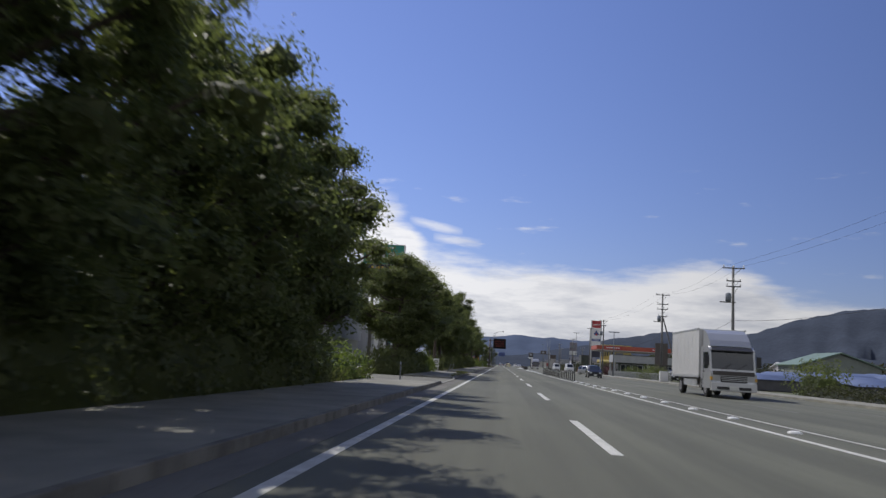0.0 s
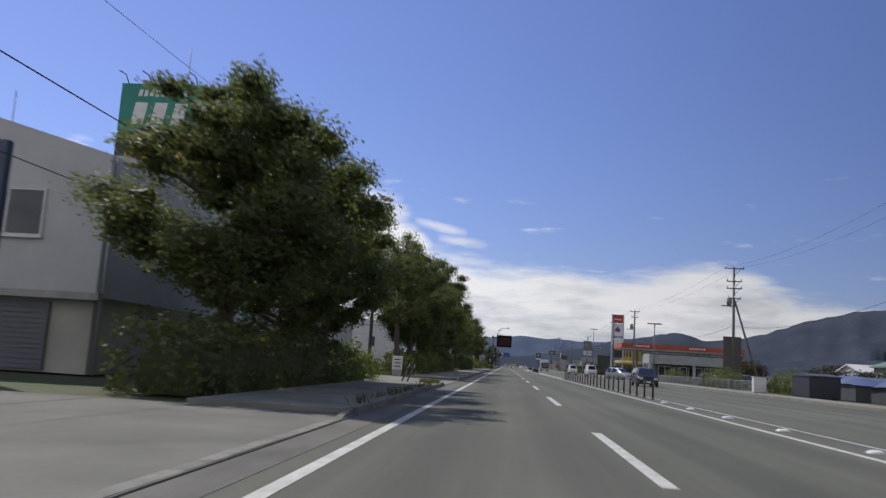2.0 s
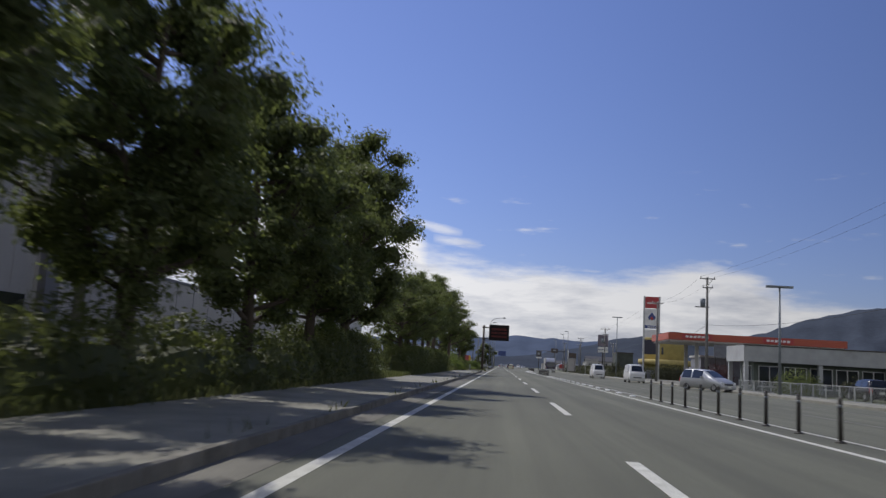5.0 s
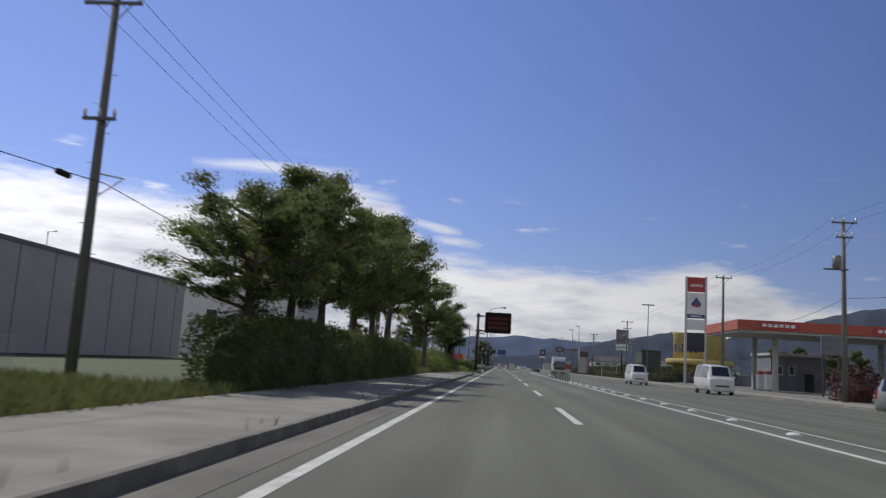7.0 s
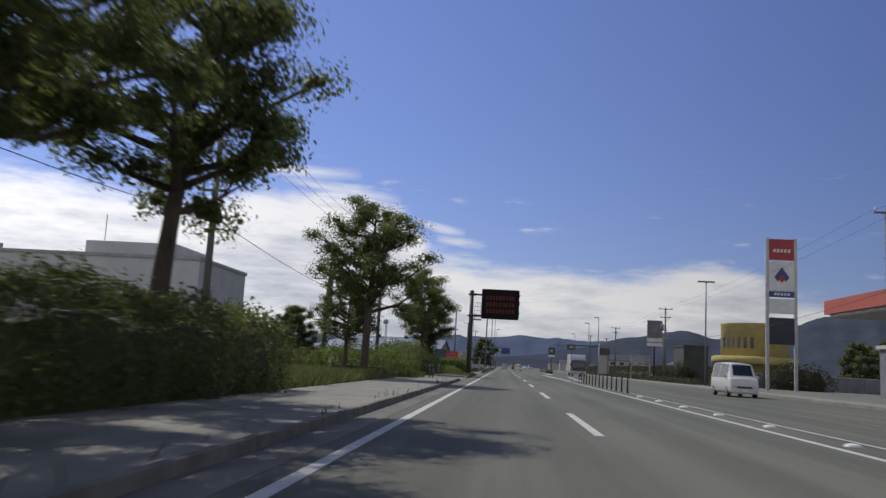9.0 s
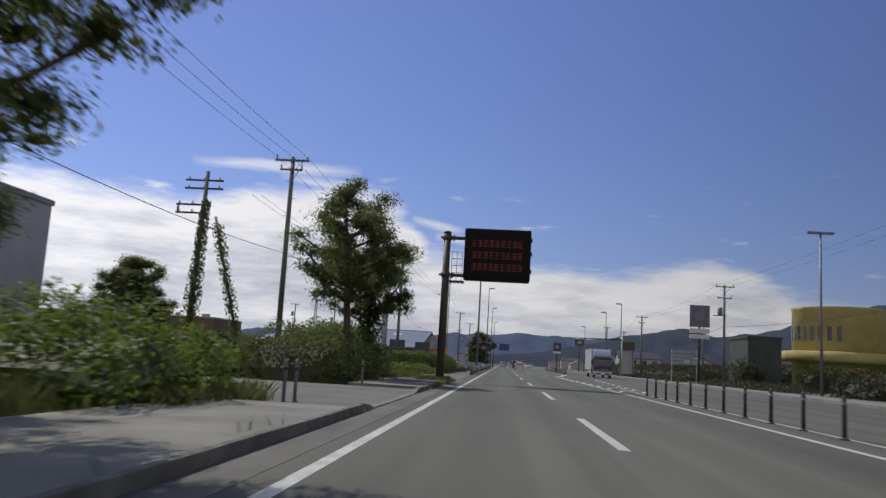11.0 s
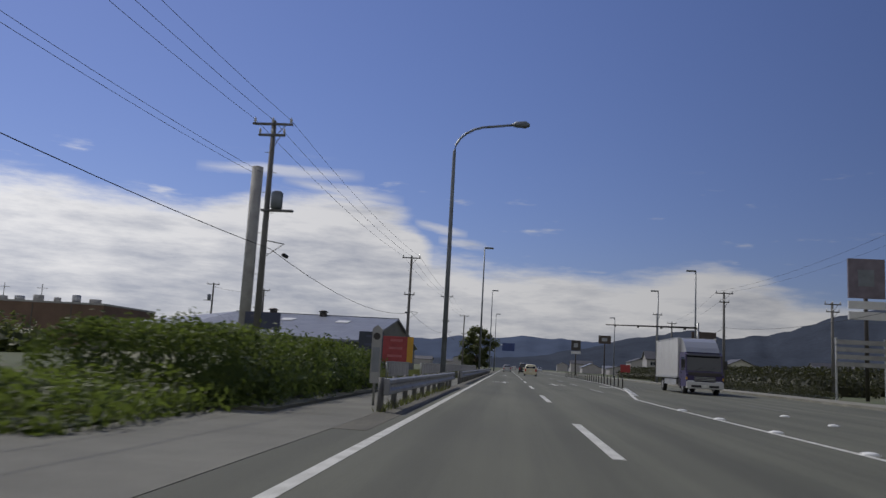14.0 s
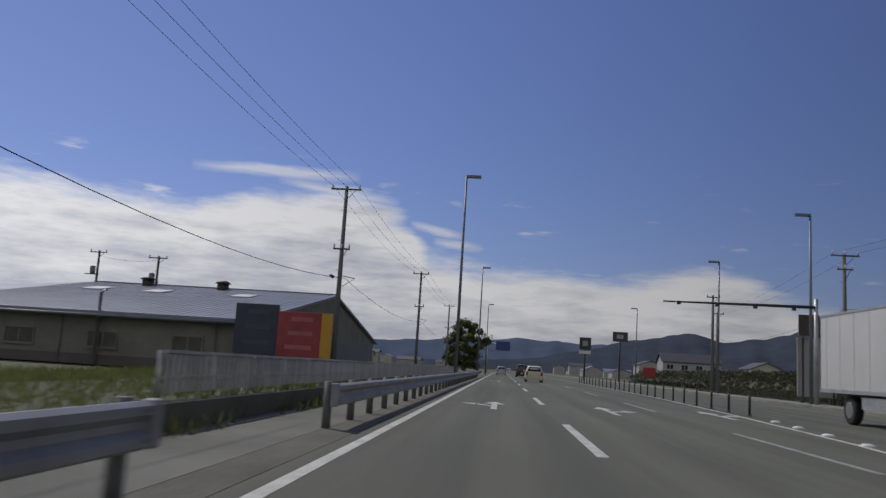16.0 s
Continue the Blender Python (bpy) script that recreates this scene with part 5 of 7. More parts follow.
def warehouse():
    b = thing("warehouse", pose(0, 0, 0), "low weathered olive-grey warehouse with a blue-grey metal roof", "building")
    part("wall", prism(B(), [(292.7, 0), (292.7, 2.55), (311.5, 5.45), (331, 2.75), (331, 0)], "x", -30.6, -12.5), M["wall_olive"], b)
    part("end_wall", box(B(), -38, -30.6, 292.7, 331, 0, 2.5), M["wall_olive"], b)
    part("roof", prism(B(), [(292.1, 2.5), (292.1, 2.66), (311.5, 5.66), (331.6, 2.8), (331.6, 2.64), (311.5, 5.5)], "x", -30.8, -12.2), M["roof_blue"], b)
    bm = B()
    v = [bm.verts.new(p) for p in ((-30.8, 292.1, 2.66), (-30.8, 311.5, 5.66), (-30.8, 331.6, 2.8), (-38.6, 331.6, 2.66), (-38.6, 292.1, 2.6), (-38.6, 292.1, 2.46), (-30.8, 292.1, 2.5), (-38.6, 331.6, 2.5), (-30.8, 331.6, 2.64))]
    for f in ((0, 1, 4), (1, 3, 4), (1, 2, 3), (0, 4, 5, 6), (3, 2, 8, 7), (4, 3, 7, 5), (6, 5, 7, 8), (0, 6, 8, 2, 1)):
        bm.faces.new([v[i] for i in f])
    bmesh.ops.recalc_face_normals(bm, faces=bm.faces[:])
    part("hip_roof", bm, M["roof_blue"], b)
    for k in range(42):
        x = -30.6 + k * 0.44
        part("roof_seam", tube(B(), [(x, 292.1, 2.67), (x, 311.4, 5.67)], 0.016, 4), M["roof_blue"], b)
    part("eaves_gutter", tube(B(), [(-38.4, 292.0, 2.44), (-12.3, 292.0, 2.44)], 0.07, 8), M["lamp_steel"], b)
    part("ridge_cap", box(B(), -30.8, -12.2, 311.3, 311.7, 5.62, 5.72), M["roof_blue"], b)
    for x in (-26.3, -20.6):
        v_ = part("roof_vent", tube(B(), [(x, 310.6, 5.3), (x, 310.6, 5.9)], 0.42, 12), M["steel_dark"], b)
        part("vent_cap", tube(B(), [(x, 310.6, 5.95), (x, 310.6, 6.15)], [0.62, 0.3], 12), M["steel_dark"], v_)
    for k in range(5):
        x = -14.8 - k * 4.4
        window(b, x - 1.6, x, 292.7, 292.7, 0.85, 1.7, "y", -1, "glass_dusty", 1, 0.06, "wall_olive")
    part("plinth", box(B(), -38.05, -12.45, 292.6, 292.72, 0, 0.5), M["wall_brown"], b)
    part("gable_panel", box(B(), -12.5, -12.4, 294, 329, 0.0, 2.4), M["wall_grey_dark"], b)
    part("flue", tube(B(), [(-20.2, 292.4, 0), (-20.2, 292.4, 3.6), (-19.9, 292.3, 3.75)], 0.09, 8), M["galv"], b)
    for x in (-28.0, -23.8, -17.9):
        part("skylight", prism(B(), [(304.5, 4.6), (304.5, 4.66), (306.5, 4.97), (306.5, 4.91)], "x", x, x + 1.3), M["white_sign"], b)
    for k in range(3):
        part("downpipe", tube(B(), [(-14.2 - 8 * k, 292.6, 0), (-14.2 - 8 * k, 292.6, 2.45)], 0.045, 6), M["wall_olive"], b)
    return b


warehouse()


def hoarding(x0, x1, y, z0, z1, m, label, strip_m=None, bars=3, bar_m="slate_sign"):
    p = thing("hoarding", pose(0, y, 0), label, "sign", "hoardings")
    part("board", box(B(), x0, x1, -0.08, 0.08, z0, z1, 0.02), M[m], p)
    for x in (x0 + 0.25, x1 - 0.25):
        part("leg", box(B(), x - 0.06, x + 0.06, 0.09, 0.2, 0, z1 - 0.1), M["steel_dark"], p)
    if strip_m:
        part("edge_strip", box(B(), x1, x1 + 0.5, -0.08, 0.08, z0, z1), M[strip_m], p)
    w = x1 - x0
    for k in range(bars):
        z = z0 + (z1 - z0) * (0.2 + 0.6 * k / max(1, bars - 1))
        part("sign_mark", box(B(), x0 + w * (0.2 + 0.05 * k), x1 - w * 0.2, -0.1, -0.08, z, z + 0.2), M[bar_m], p)
    return p


hoarding(-12.75, -10.65, 291.2, 1.0, 3.4, "hoarding_blue", "dark blue hoarding with pale lettering bars")
hoarding(-10.6, -8.5, 291.0, 0.9, 3.1, "faded_red", "faded red hoarding with a yellow edge", "amber_sign", 3, "pink_sign")


def panel_fence(x, y0, y1, h):
    f = thing("slat_fence", pose(x, y0, 0.36), "dull grey metal fence of upright slats", "fence", "fences")
    n = int((y1 - y0) / 2)
    slat = mesh_of("slat", box(B(), 0.0, 0.02, 0, 0.095, 0.08, h - 0.01), M["fence_grey"])
    rest = B()
    for i in range(n):
        for k in range(10):
            y = i * 2.0 + k * 0.2 + 0.03
            if i < 20:
                o = new("slat", slat)
                o.parent = f
                o.location = (0, y, 0)
            else:
                box(rest, 0.0, 0.02, y, y + 0.095, 0.08, h - 0.01)
        part("post", tube(B(), [(-0.06, i * 2.0, -0.05), (-0.06, i * 2.0, h + 0.03)], 0.035, 6), M["galv"], f)
    if n > 20:
        tagged(part("far_slats", rest, M["fence_grey"], f), kind="stuff")
    part("rail", box(B(), -0.03, 0.05, 0, n * 2.0, h, h + 0.04), M["galv"], f)
    part("rail", box(B(), -0.03, -0.003, 0, n * 2.0, 0.25, 0.3), M["galv"], f)
    return f


panel_fence(-4.3, 252.4, 260.4, 0.6)
panel_fence(-4.3, 264.0, 336, 0.6)


def rail_fence(x, y0, y1, h=1.0, m="steel_dark", label="dark metal railing with upright bars", across=False):
    f = thing("railing", pose(x, y0, 0, 0, 0, 90 if across else 0), label, "railing", "railings")
    L_ = y1 - y0
    for z in (0.12, h):
        part("rail", box(B(), -0.02, 0.02, 0, L_, z - 0.02, z + 0.02), M[m], f)
    n = int(L_ / 0.16)
    bm_me = mesh_of("bar", tube(B(), [(0, 0, 0.12), (0, 0, h - 0.02)], 0.01, 4), M[m])
    for i in range(n):
        o = new("bar", bm_me)
        o.parent = f
        o.location = (0, i * 0.16 + 0.08, 0)
    for i in range(int(L_ / 2) + 1):
        part("post", box(B(), -0.03, 0.03, min(i * 2.0, L_ - 0.06), min(i * 2.0, L_ - 0.06) + 0.06, -0.05, h + 0.03), M[m], f)
    return f


rail_fence(-10.5, 113, 130, 1.05, "galv", "grey metal railing with upright bars on the grass")
low = thing("low_sign_rail", pose(-10.0, 79.2, 0), "long low white board on short posts at the shop yard", "rail")
part("board", box(B(), -0.03, 0.03, 0, 10, 0.52, 0.9, 0.01), M["white_sign"], low)
for k in range(6):
    part("post", box(B(), -0.1, -0.035, 2.0 * k - (0.06 if k == 5 else 0), 2.0 * k + 0.06 - (0.06 if k == 5 else 0), 0, 0.8), M["galv"], low)
    part("sign_mark", box(B(), 0.03, 0.036, 1.0 + 1.4 * k, 1.7 + 1.4 * k, 0.66, 0.76), M["slate_sign"], low)
hedge(-12.2, -10.4, 80.2, 89, 0.5, M["leaf_dark"], 95, "low clipped shrubs behind the white board", name="bush", lump=0.12, dens=140, size=0.12, lit_top=60)
grass(-9.8, -7.0, 80.4, 91, 9000, 0.22, 96, "yellow-green grass at the shop yard", 0.0, -0.3)


def marker_box(x, y):
    p = thing("marker_box", pose(x, y, 0), "small white roadside notice on a plinth", "sign")
    part("plinth", box(B(), -0.28, 0.28, -0.15, 0.15, 0, 0.35, 0.02), M["concrete"], p)
    part("board", box(B(), -0.3, 0.3, -0.1, 0.1, 0.37, 1.2, 0.03), M["white_sign"], p)
    for k in range(3):
        part("sign_mark", box(B(), -0.2, 0.2, -0.112, -0.1, 0.55 + k * 0.2, 0.61 + k * 0.2), M["steel_dark"], p)
    return p


marker_box(-6.5, 80.6)


def guard_post(x, y, tilt=0):
    p = thing("guard_post", pose(x, y, 0.02, 0, tilt, 0), "leaning grey steel guard post on the footway" if tilt else "short grey steel guard post on the footway", "bollard", "guard posts")
    part("post", tube(B(), [(0, 0, 0), (0, 0, 0.8), (0, 0, 0.85)], [0.036, 0.036, 0.02], 10), M["lamp_steel"], p)
    part("foot", tube(B(), [(0, 0, 0), (0, 0, 0.02)], 0.07, 10), M["lamp_steel"], p)
    part("band", tube(B(), [(0, 0, 0.62), (0, 0, 0.7)], 0.039, 10), M["steel_dark"], p)
    return p


guard_post(-4.6, 37.0)
guard_post(-4.4, 66.75, 22)
guard_post(-4.2, 66.85, 24)
guard_post(-4.75, 203.6)
guard_post(-4.36, 192.5)
guard_post(-4.2, 192.75)


def board_on_posts(x, y, z0, z1, w, m, label):
    p = thing("notice_board", pose(x, y, 0), label, "sign", "notice boards")
    part("board", box(B(), -w / 2, w / 2, -0.05, 0.05, z0, z1, 0.01), M[m], p)
    for s in (-1, 1):
        part("post", box(B(), s * w * 0.38 - 0.05, s * w * 0.38 + 0.05, 0.055, 0.15, 0, z1), M["steel_dark"], p)
    return p


def bus_stop():
    p = thing("bus_stop_sign", pose(-2.95, 241.3, 0.0), "slim pale grey bus stop sign with a dark roundel", "sign")
    part("post", tube(B(), [(0, 0, 0), (0, 0, 1.8)], 0.03, 8), M["galv"], p)
    b = part("board", prism(B(), [(-0.11, 0.5), (0.11, 0.5), (0.11, 1.72), (0, 1.8), (-0.11, 1.72)], "y", -0.04, 0.04), M["concrete"], p)
    part("roundel", tube(B(), [(0, -0.04, 1.55), (0, -0.055, 1.55)], 0.08, 20), M["steel_dark"], b)
    part("timetable", box(B(), -0.08, 0.08, -0.052, -0.04, 0.75, 1.3), M["glass_pale"], b)
    return p


bus_stop()
far_tree = tree_meshes(301, 9.0, 4.0, 0.18, M["leaf_dark"], 24, 110, 0.4, 0.75, 0.7)
tree(far_tree, -6.5, 392, 1.0, 0.5, 1.0, "broad dark tree beside the far road", "far trees")
tree(TREES[0], -18.9, 215.6, 0.66, 1.5, 0.86, "rounded tree beyond the side road", "far trees")
hedge(-22, -10, 204.5, 212, 0.95, M["leaf_dark"], 41, "rough overgrown shrubs on the corner plot", name="bush", lump=0.35, dens=90, size=0.22)
hedge(-26, -12, 214, 222, 1.35, M["leaf_dark"], 42, "dark overgrown shrubs on the corner plot", name="bush", lump=0.35, dens=80, size=0.25)
for x, y in ((-16.7, 217.6),):
    v = thing("ivy_pole", pose(x, y, 0), "old pole overgrown with ivy", "utility pole")
    part("pole", tube(B(), [(0, 0, 0), (0.3, 0, 10.4)], [0.16, 0.1], 10), M["pole"], v)
    for z, a0, a1 in ((9.85, -0.9, 1.2), (9.4, -0.9, 1.2), (8.5, -1.3, 0.5), (8.05, -1.3, 0.5)):
        part("crossarm", box(B(), a0, a1, -0.05, 0.05, z, z + 0.09), M["steel_dark"], v)
        for k in range(3):
            xx = a0 + (a1 - a0) * (0.1 + 0.4 * k)
            part("insulator", tube(B(), [(xx, 0, z + 0.09), (xx, 0, z + 0.16), (xx, 0, z + 0.24)], [0.03, 0.06, 0.03], 8), M["ceramic"], v)
    part("arm_strut", box(B(), -1.22, -1.14, -0.05, 0.05, 8.1, 8.55), M["steel_dark"], v)
    rng = np.random.default_rng(77)
    zz = rng.uniform(0, 8.8, 2200)
    aa = rng.uniform(0, 6.3, 2200)
    rr = 0.18 + 0.4 * rng.random(2200) * (1.15 - zz / 9)
    cc = np.stack([np.cos(aa) * rr + 0.04 * zz, np.sin(aa) * rr, zz], 1)
    o = new("ivy", quads("ivy", leaves(rng, cc, np.stack([np.cos(aa), np.sin(aa), 0 * aa], 1), 0.18), M["leaf"]))
    o.parent = v
for j, (x, y, h) in enumerate(((-15.4, 218.0, 8.0),)):
    v = thing("ivy_pole", pose(x, y, 0), "leaning stay pole overgrown with ivy", "utility pole")
    part("pole", tube(B(), [(1.7, 0, 0), (-0.5, 0, h)], [0.09, 0.07], 8), M["pole"], v)
    rng = np.random.default_rng(78)
    zz = rng.uniform(0, h - 0.4, 1200)
    aa = rng.uniform(0, 6.3, 1200)
    rr = 0.1 + 0.28 * rng.random(1200)
    cc = np.stack([np.cos(aa) * rr + 1.7 - 2.2 * zz / h, np.sin(aa) * rr, zz], 1)
    o = new("ivy", quads("ivy", leaves(rng, cc, np.stack([np.cos(aa), np.sin(aa), 0 * aa], 1), 0.18), M["leaf"]))
    o.parent = v

board_on_posts(-10.9, 258.0, 2.1, 2.85, 1.6, "slate_sign", "slate-blue notice board on posts above the shrubs")
corner_board = board_on_posts(-21.5, 219.5, 0.9, 2.0, 1.5, "white_sign", "white board with a red edge on posts")
part("edge_strip", box(B(), -0.75, 0.75, -0.07, -0.051, 0.95, 1.15), M["red_sign"], corner_board)
mirror = thing("convex_mirror", pose(-12.7, 229, 0), "round pale traffic mirror on a tall post", "mirror")
part("post", tube(B(), [(0, 0, -0.1), (0, 0, 4.9)], 0.05, 8), M["galv"], mirror)
part("post", tube(B(), [(0.22, 0, -0.1), (0.1, 0, 4.6)], 0.04, 8), M["galv"], mirror)
part("rim", tube(B(), [(0, -0.1, 4.95), (0, -0.04, 4.95), (0, 0.06, 4.95)], [0.27, 0.3, 0.2], 20), M["white_sign"], mirror)
part("face", tube(B(), [(0, -0.13, 4.95), (0, -0.1, 4.95)], [0.2, 0.26], 20), M["galv"], mirror)
for x, y, h in ((-41.5, 331.5, 10.5), (-32, 324.5, 9.4)):
    utility_pole(x, y, h, ((0, 1.8),), 2.4)
cable((-41.5, 331.5, 10.0), (-32, 324.5, 9.0), 0.3, 0.012)


# ---- the far side of the road ----
def filling_station():
    c = thing("filling_station_canopy", pose(0, 0, 0), "flat filling station canopy with an orange fascia", "canopy")
    X0, X1, Y0, Y1 = 22.5, 46.0, 191.5, 203.5
    part("deck", box(B(), X0 + 0.3, X1 - 0.3, Y0 + 0.3, Y1 - 0.3, 5.7, 6.55), M["white_sign"], c)
    part("soffit", box(B(), X0 + 0.2, X1 - 0.2, Y0 + 0.2, Y1 - 0.2, 5.6, 5.7), M["concrete"], c)
    for b4 in ((X0, X1, Y0, Y0 + 0.3), (X0, X1, Y1 - 0.3, Y1), (X0, X0 + 0.3, Y0 + 0.3, Y1 - 0.3), (X1 - 0.3, X1, Y0 + 0.3, Y1 - 0.3)):
        part("fascia", box(B(), *b4, 5.85, 6.8), M["orange"], c)
    for x in (24.3, 35.0):
        part("fascia_sign", box(B(), x, x + 4.0, Y0 - 0.07, Y0 + 0.02, 6.0, 6.68), M["red_sign"], c)
        sign_bars(c, x + 0.4, x + 3.6, 6.18, 6.5, Y0 - 0.07, M["white_sign"], 6, 9)
    for x in (27, 40):
        for y in (194.5, 201):
            part("column", box(B(), x - 0.22, x + 0.22, y - 0.22, y + 0.22, 0.05, 5.65), M["concrete"], c)
    k = thing("filling_station_kiosk", pose(0, 0, 0), "small blue-grey kiosk with dark windows behind the canopy", "building")
    part("wall", box(B(), 30.5, 36.5, 206.5, 213, 0.05, 4.0), M["concrete_dull"], k)
    part("roof", box(B(), 30.3, 36.7, 206.3, 213.2, 4.0, 4.3), M["concrete"], k)
    for j in range(2):
        window(k, 31.2 + j * 1.3, 31.8 + j * 1.3, 206.5, 206.5, 1.9, 2.9, "y", -1, "glass_dark", 0)
    part("door", box(B(), 34.2, 35.2, 206.45, 206.52, 0.1, 2.1), M["glass_dark"], k)
    for j, x in enumerate((27, 40)):
        for y in (196.5, 199):
            q = thing("fuel_pump", pose(x, y, 0.05), "white and red fuel pump on an island", "fuel pump", "fuel pumps")
            part("island", box(B(), -0.6, 0.6, -0.9, 0.9, 0.04, 0.19, 0.03), M["concrete"], q)
            part("cabinet", box(B(), -0.3, 0.3, -0.45, 0.45, 0.19, 1.7, 0.04), M["white_sign"], q)
            part("top", box(B(), -0.32, 0.32, -0.47, 0.47, 1.7, 2.0), M["red_sign"], q)
    s = thing("filling_station_sign", pose(0, 222.3, 0), "tall red and white filling station sign on two posts", "sign")
    for x in (24.55, 27.15):
        part("post", box(B(), x - 0.14, x + 0.14, -0.12, 0.12, 0, 14.5), M["galv"], s)
    for nm, z0, z1, m in (("red_board", 12.4, 14.4, "red_sign"), ("white_board", 9.45, 12.3, "white_sign"), ("blue_board", 8.85, 9.4, "blue_sign"), ("price_board", 7.3, 8.7, "white_sign"), ("dark_board", 4.4, 6.9, "navy_sign")):
        part(nm, box(B(), 24.7, 27.0, -0.16, 0.16, z0, z1, 0.02), M[m], s)
    sign_bars(s, 25.0, 26.7, 13.1, 13.45, -0.16, M["white_sign"], 5, 2)
    bm = prism(B(), [(25.85, 11.7), (26.55, 10.75), (26.2, 10.3), (25.85, 10.8), (25.5, 10.3), (25.15, 10.75)], "y", -0.19, -0.15)
    part("sign_mark", bm, M["blue_sign"], s)
    part("sign_mark", prism(B(), [(25.85, 11.0), (26.15, 10.6), (25.85, 10.2), (25.55, 10.6)], "y", -0.2, -0.15), M["red_sign"], s)
    sign_bars(s, 25.1, 26.6, 9.0, 9.25, -0.16, M["white_sign"], 5, 6)
    return c


filling_station()


def round_building():
    b = thing("round_building", pose(38.4, 272, 0), "round ochre building with a flared canopy", "building")
    part("tower", tube(B(), [(0, 0, 0), (0, 0, 9.1), (0, 0, 9.4)], [4.9, 4.9, 5.1], 40), M["wall_yellow"], b)
    part("canopy", tube(B(), [(0, 0, 3.2), (0, 0, 3.5), (0, 0, 4.3), (0, 0, 4.4)], [6.1, 6.3, 6.3, 5.9], 40), M["wall_yellow"], b)
    part("base", tube(B(), [(0, 0, 0), (0, 0, 3.2)], 4.8, 40), M["wall_brown"], b)
    for k in range(11):
        a = math.pi * 0.75 + k * 0.2
        x, y = math.cos(a) * 4.9, math.sin(a) * 4.9
        w = box(B(), -0.05, 0.05, -0.22, 0.22, 5.6, 7.2)
        bmesh.ops.rotate(w, verts=w.verts, cent=(0, 0, 0), matrix=Matrix.Rotation(a, 3, "Z"))
        bmesh.ops.translate(w, verts=w.verts, vec=(x, y, 0))
        part("slit_window", w, M["glass_dark"], b)
    return b


round_building()


def house(x, y, w, d, h, roof_h, wall, roof, label, turn=0.0, windows=True):
    b = thing("house", pose(x, y, 0, 0, 0, turn), label, "house", "far houses")
    part("wall", prism(B(), [(-d / 2, 0), (-d / 2, h), (0, h + roof_h - 0.1), (d / 2, h), (d / 2, 0)], "x", -w / 2, w / 2), M[wall], b)
    e = 0.4
    part("roof", prism(B(), [(-d / 2 - e, h - e * roof_h / d * 2), (0, h + roof_h), (d / 2 + e, h - e * roof_h / d * 2), (d / 2 + e, h - e * roof_h / d * 2 + 0.18), (0, h + roof_h + 0.2), (-d / 2 - e, h - e * roof_h / d * 2 + 0.18)], "x", -w / 2 - e, w / 2 + e), M[roof], b)
    if windows:
        n = max(1, int(w / 3.2))
        for lev in range(max(1, int(h / 2.6))):
            for k in range(n):
                cx = -w / 2 + (k + 0.5) * w / n
                window(b, cx - 0.8, cx + 0.8, -d / 2, -d / 2, 0.9 + lev * 2.6, 2.1 + lev * 2.6, "y", -1, "glass_dark", 1)
        window(b, -w / 2, -w / 2, -0.7, 0.7, 0.9, 2.1, "x", -1, "glass_dark", 1)
    return b


plain_hall("dark_store", "flat-roofed dark green timber store", 26.2, 29.7, 265, 272, 5.4, "wall_dark_green", edge="steel_dark")
hedge(24.5, 27, 262, 266, 2.4, M["scrub"], 61, "dark bushy shrub beside the store", name="bush", lump=0.5, dens=40, size=0.26)
hedge(30, 34.5, 258, 262, 2.0, M["scrub"], 62, "dark bushy shrub beside the store", name="bush", lump=0.5, dens=40, size=0.26)
house(52, 132, 10, 12, 3.6, 2.0, "shed_green", "roof_green", "pale gabled house with a faded green roof", 90)
house(70, 176, 22, 9, 3.4, 1.2, "wall_grey", "wall_white", "long low building with a pale roof behind the fields")


def flat_shop():
    b = thing("shop", pose(0, 0, 0), "flat-roofed roadside shop with a deep pale fascia", "building")
    X0, X1, Y0, Y1 = 21.0, 34.0, 152.4, 157.8
    part("wall", box(B(), X0 + 1.2, X1 - 0.3, Y0 + 1.2, Y1 - 0.2, 0, 2.6), M["shop_green"], b)
    part("roof", box(B(), X0 + 0.1, X1 - 0.1, Y0 + 0.1, Y1 - 0.1, 2.6, 3.85), M["roof_dark"], b)
    for b4 in ((X0, X1, Y0, Y0 + 0.1), (X0, X1, Y1 - 0.1, Y1), (X0, X0 + 0.1, Y0 + 0.1, Y1 - 0.1), (X1 - 0.1, X1, Y0 + 0.1, Y1 - 0.1)):
        part("fascia", box(B(), *b4, 2.6, 4.0), M["shop_fascia"], b, "pale grey fascia board")
    part("fascia_trim", box(B(), X0 - 0.04, X1 + 0.04, Y0 - 0.05, Y0 + 0.12, 3.96, 4.06), M["steel_dark"], b)
    for x, y in ((X0 + 0.25, Y0 + 0.25), (X0 + 0.25, Y1 - 0.4), (X0 + 6.5, Y0 + 0.25), (X1 - 0.4, Y0 + 0.25)):
        part("pillar", box(B(), x - 0.17, x + 0.17, y - 0.17, y + 0.17, 0, 2.6, 0.01), M["shop_fascia"], b)
    for k in range(5):
        window(b, X0 + 1.6 + k * 2.2, X0 + 3.5 + k * 2.2, Y0 + 1.2, Y0 + 1.2, 0.5, 2.3, "y", -1, "glass_dark", 1)
    window(b, X0 + 1.2, X0 + 1.2, Y0 + 1.8, Y1 - 1.0, 0.5, 2.3, "x", -1, "glass_dark", 1)
    return b


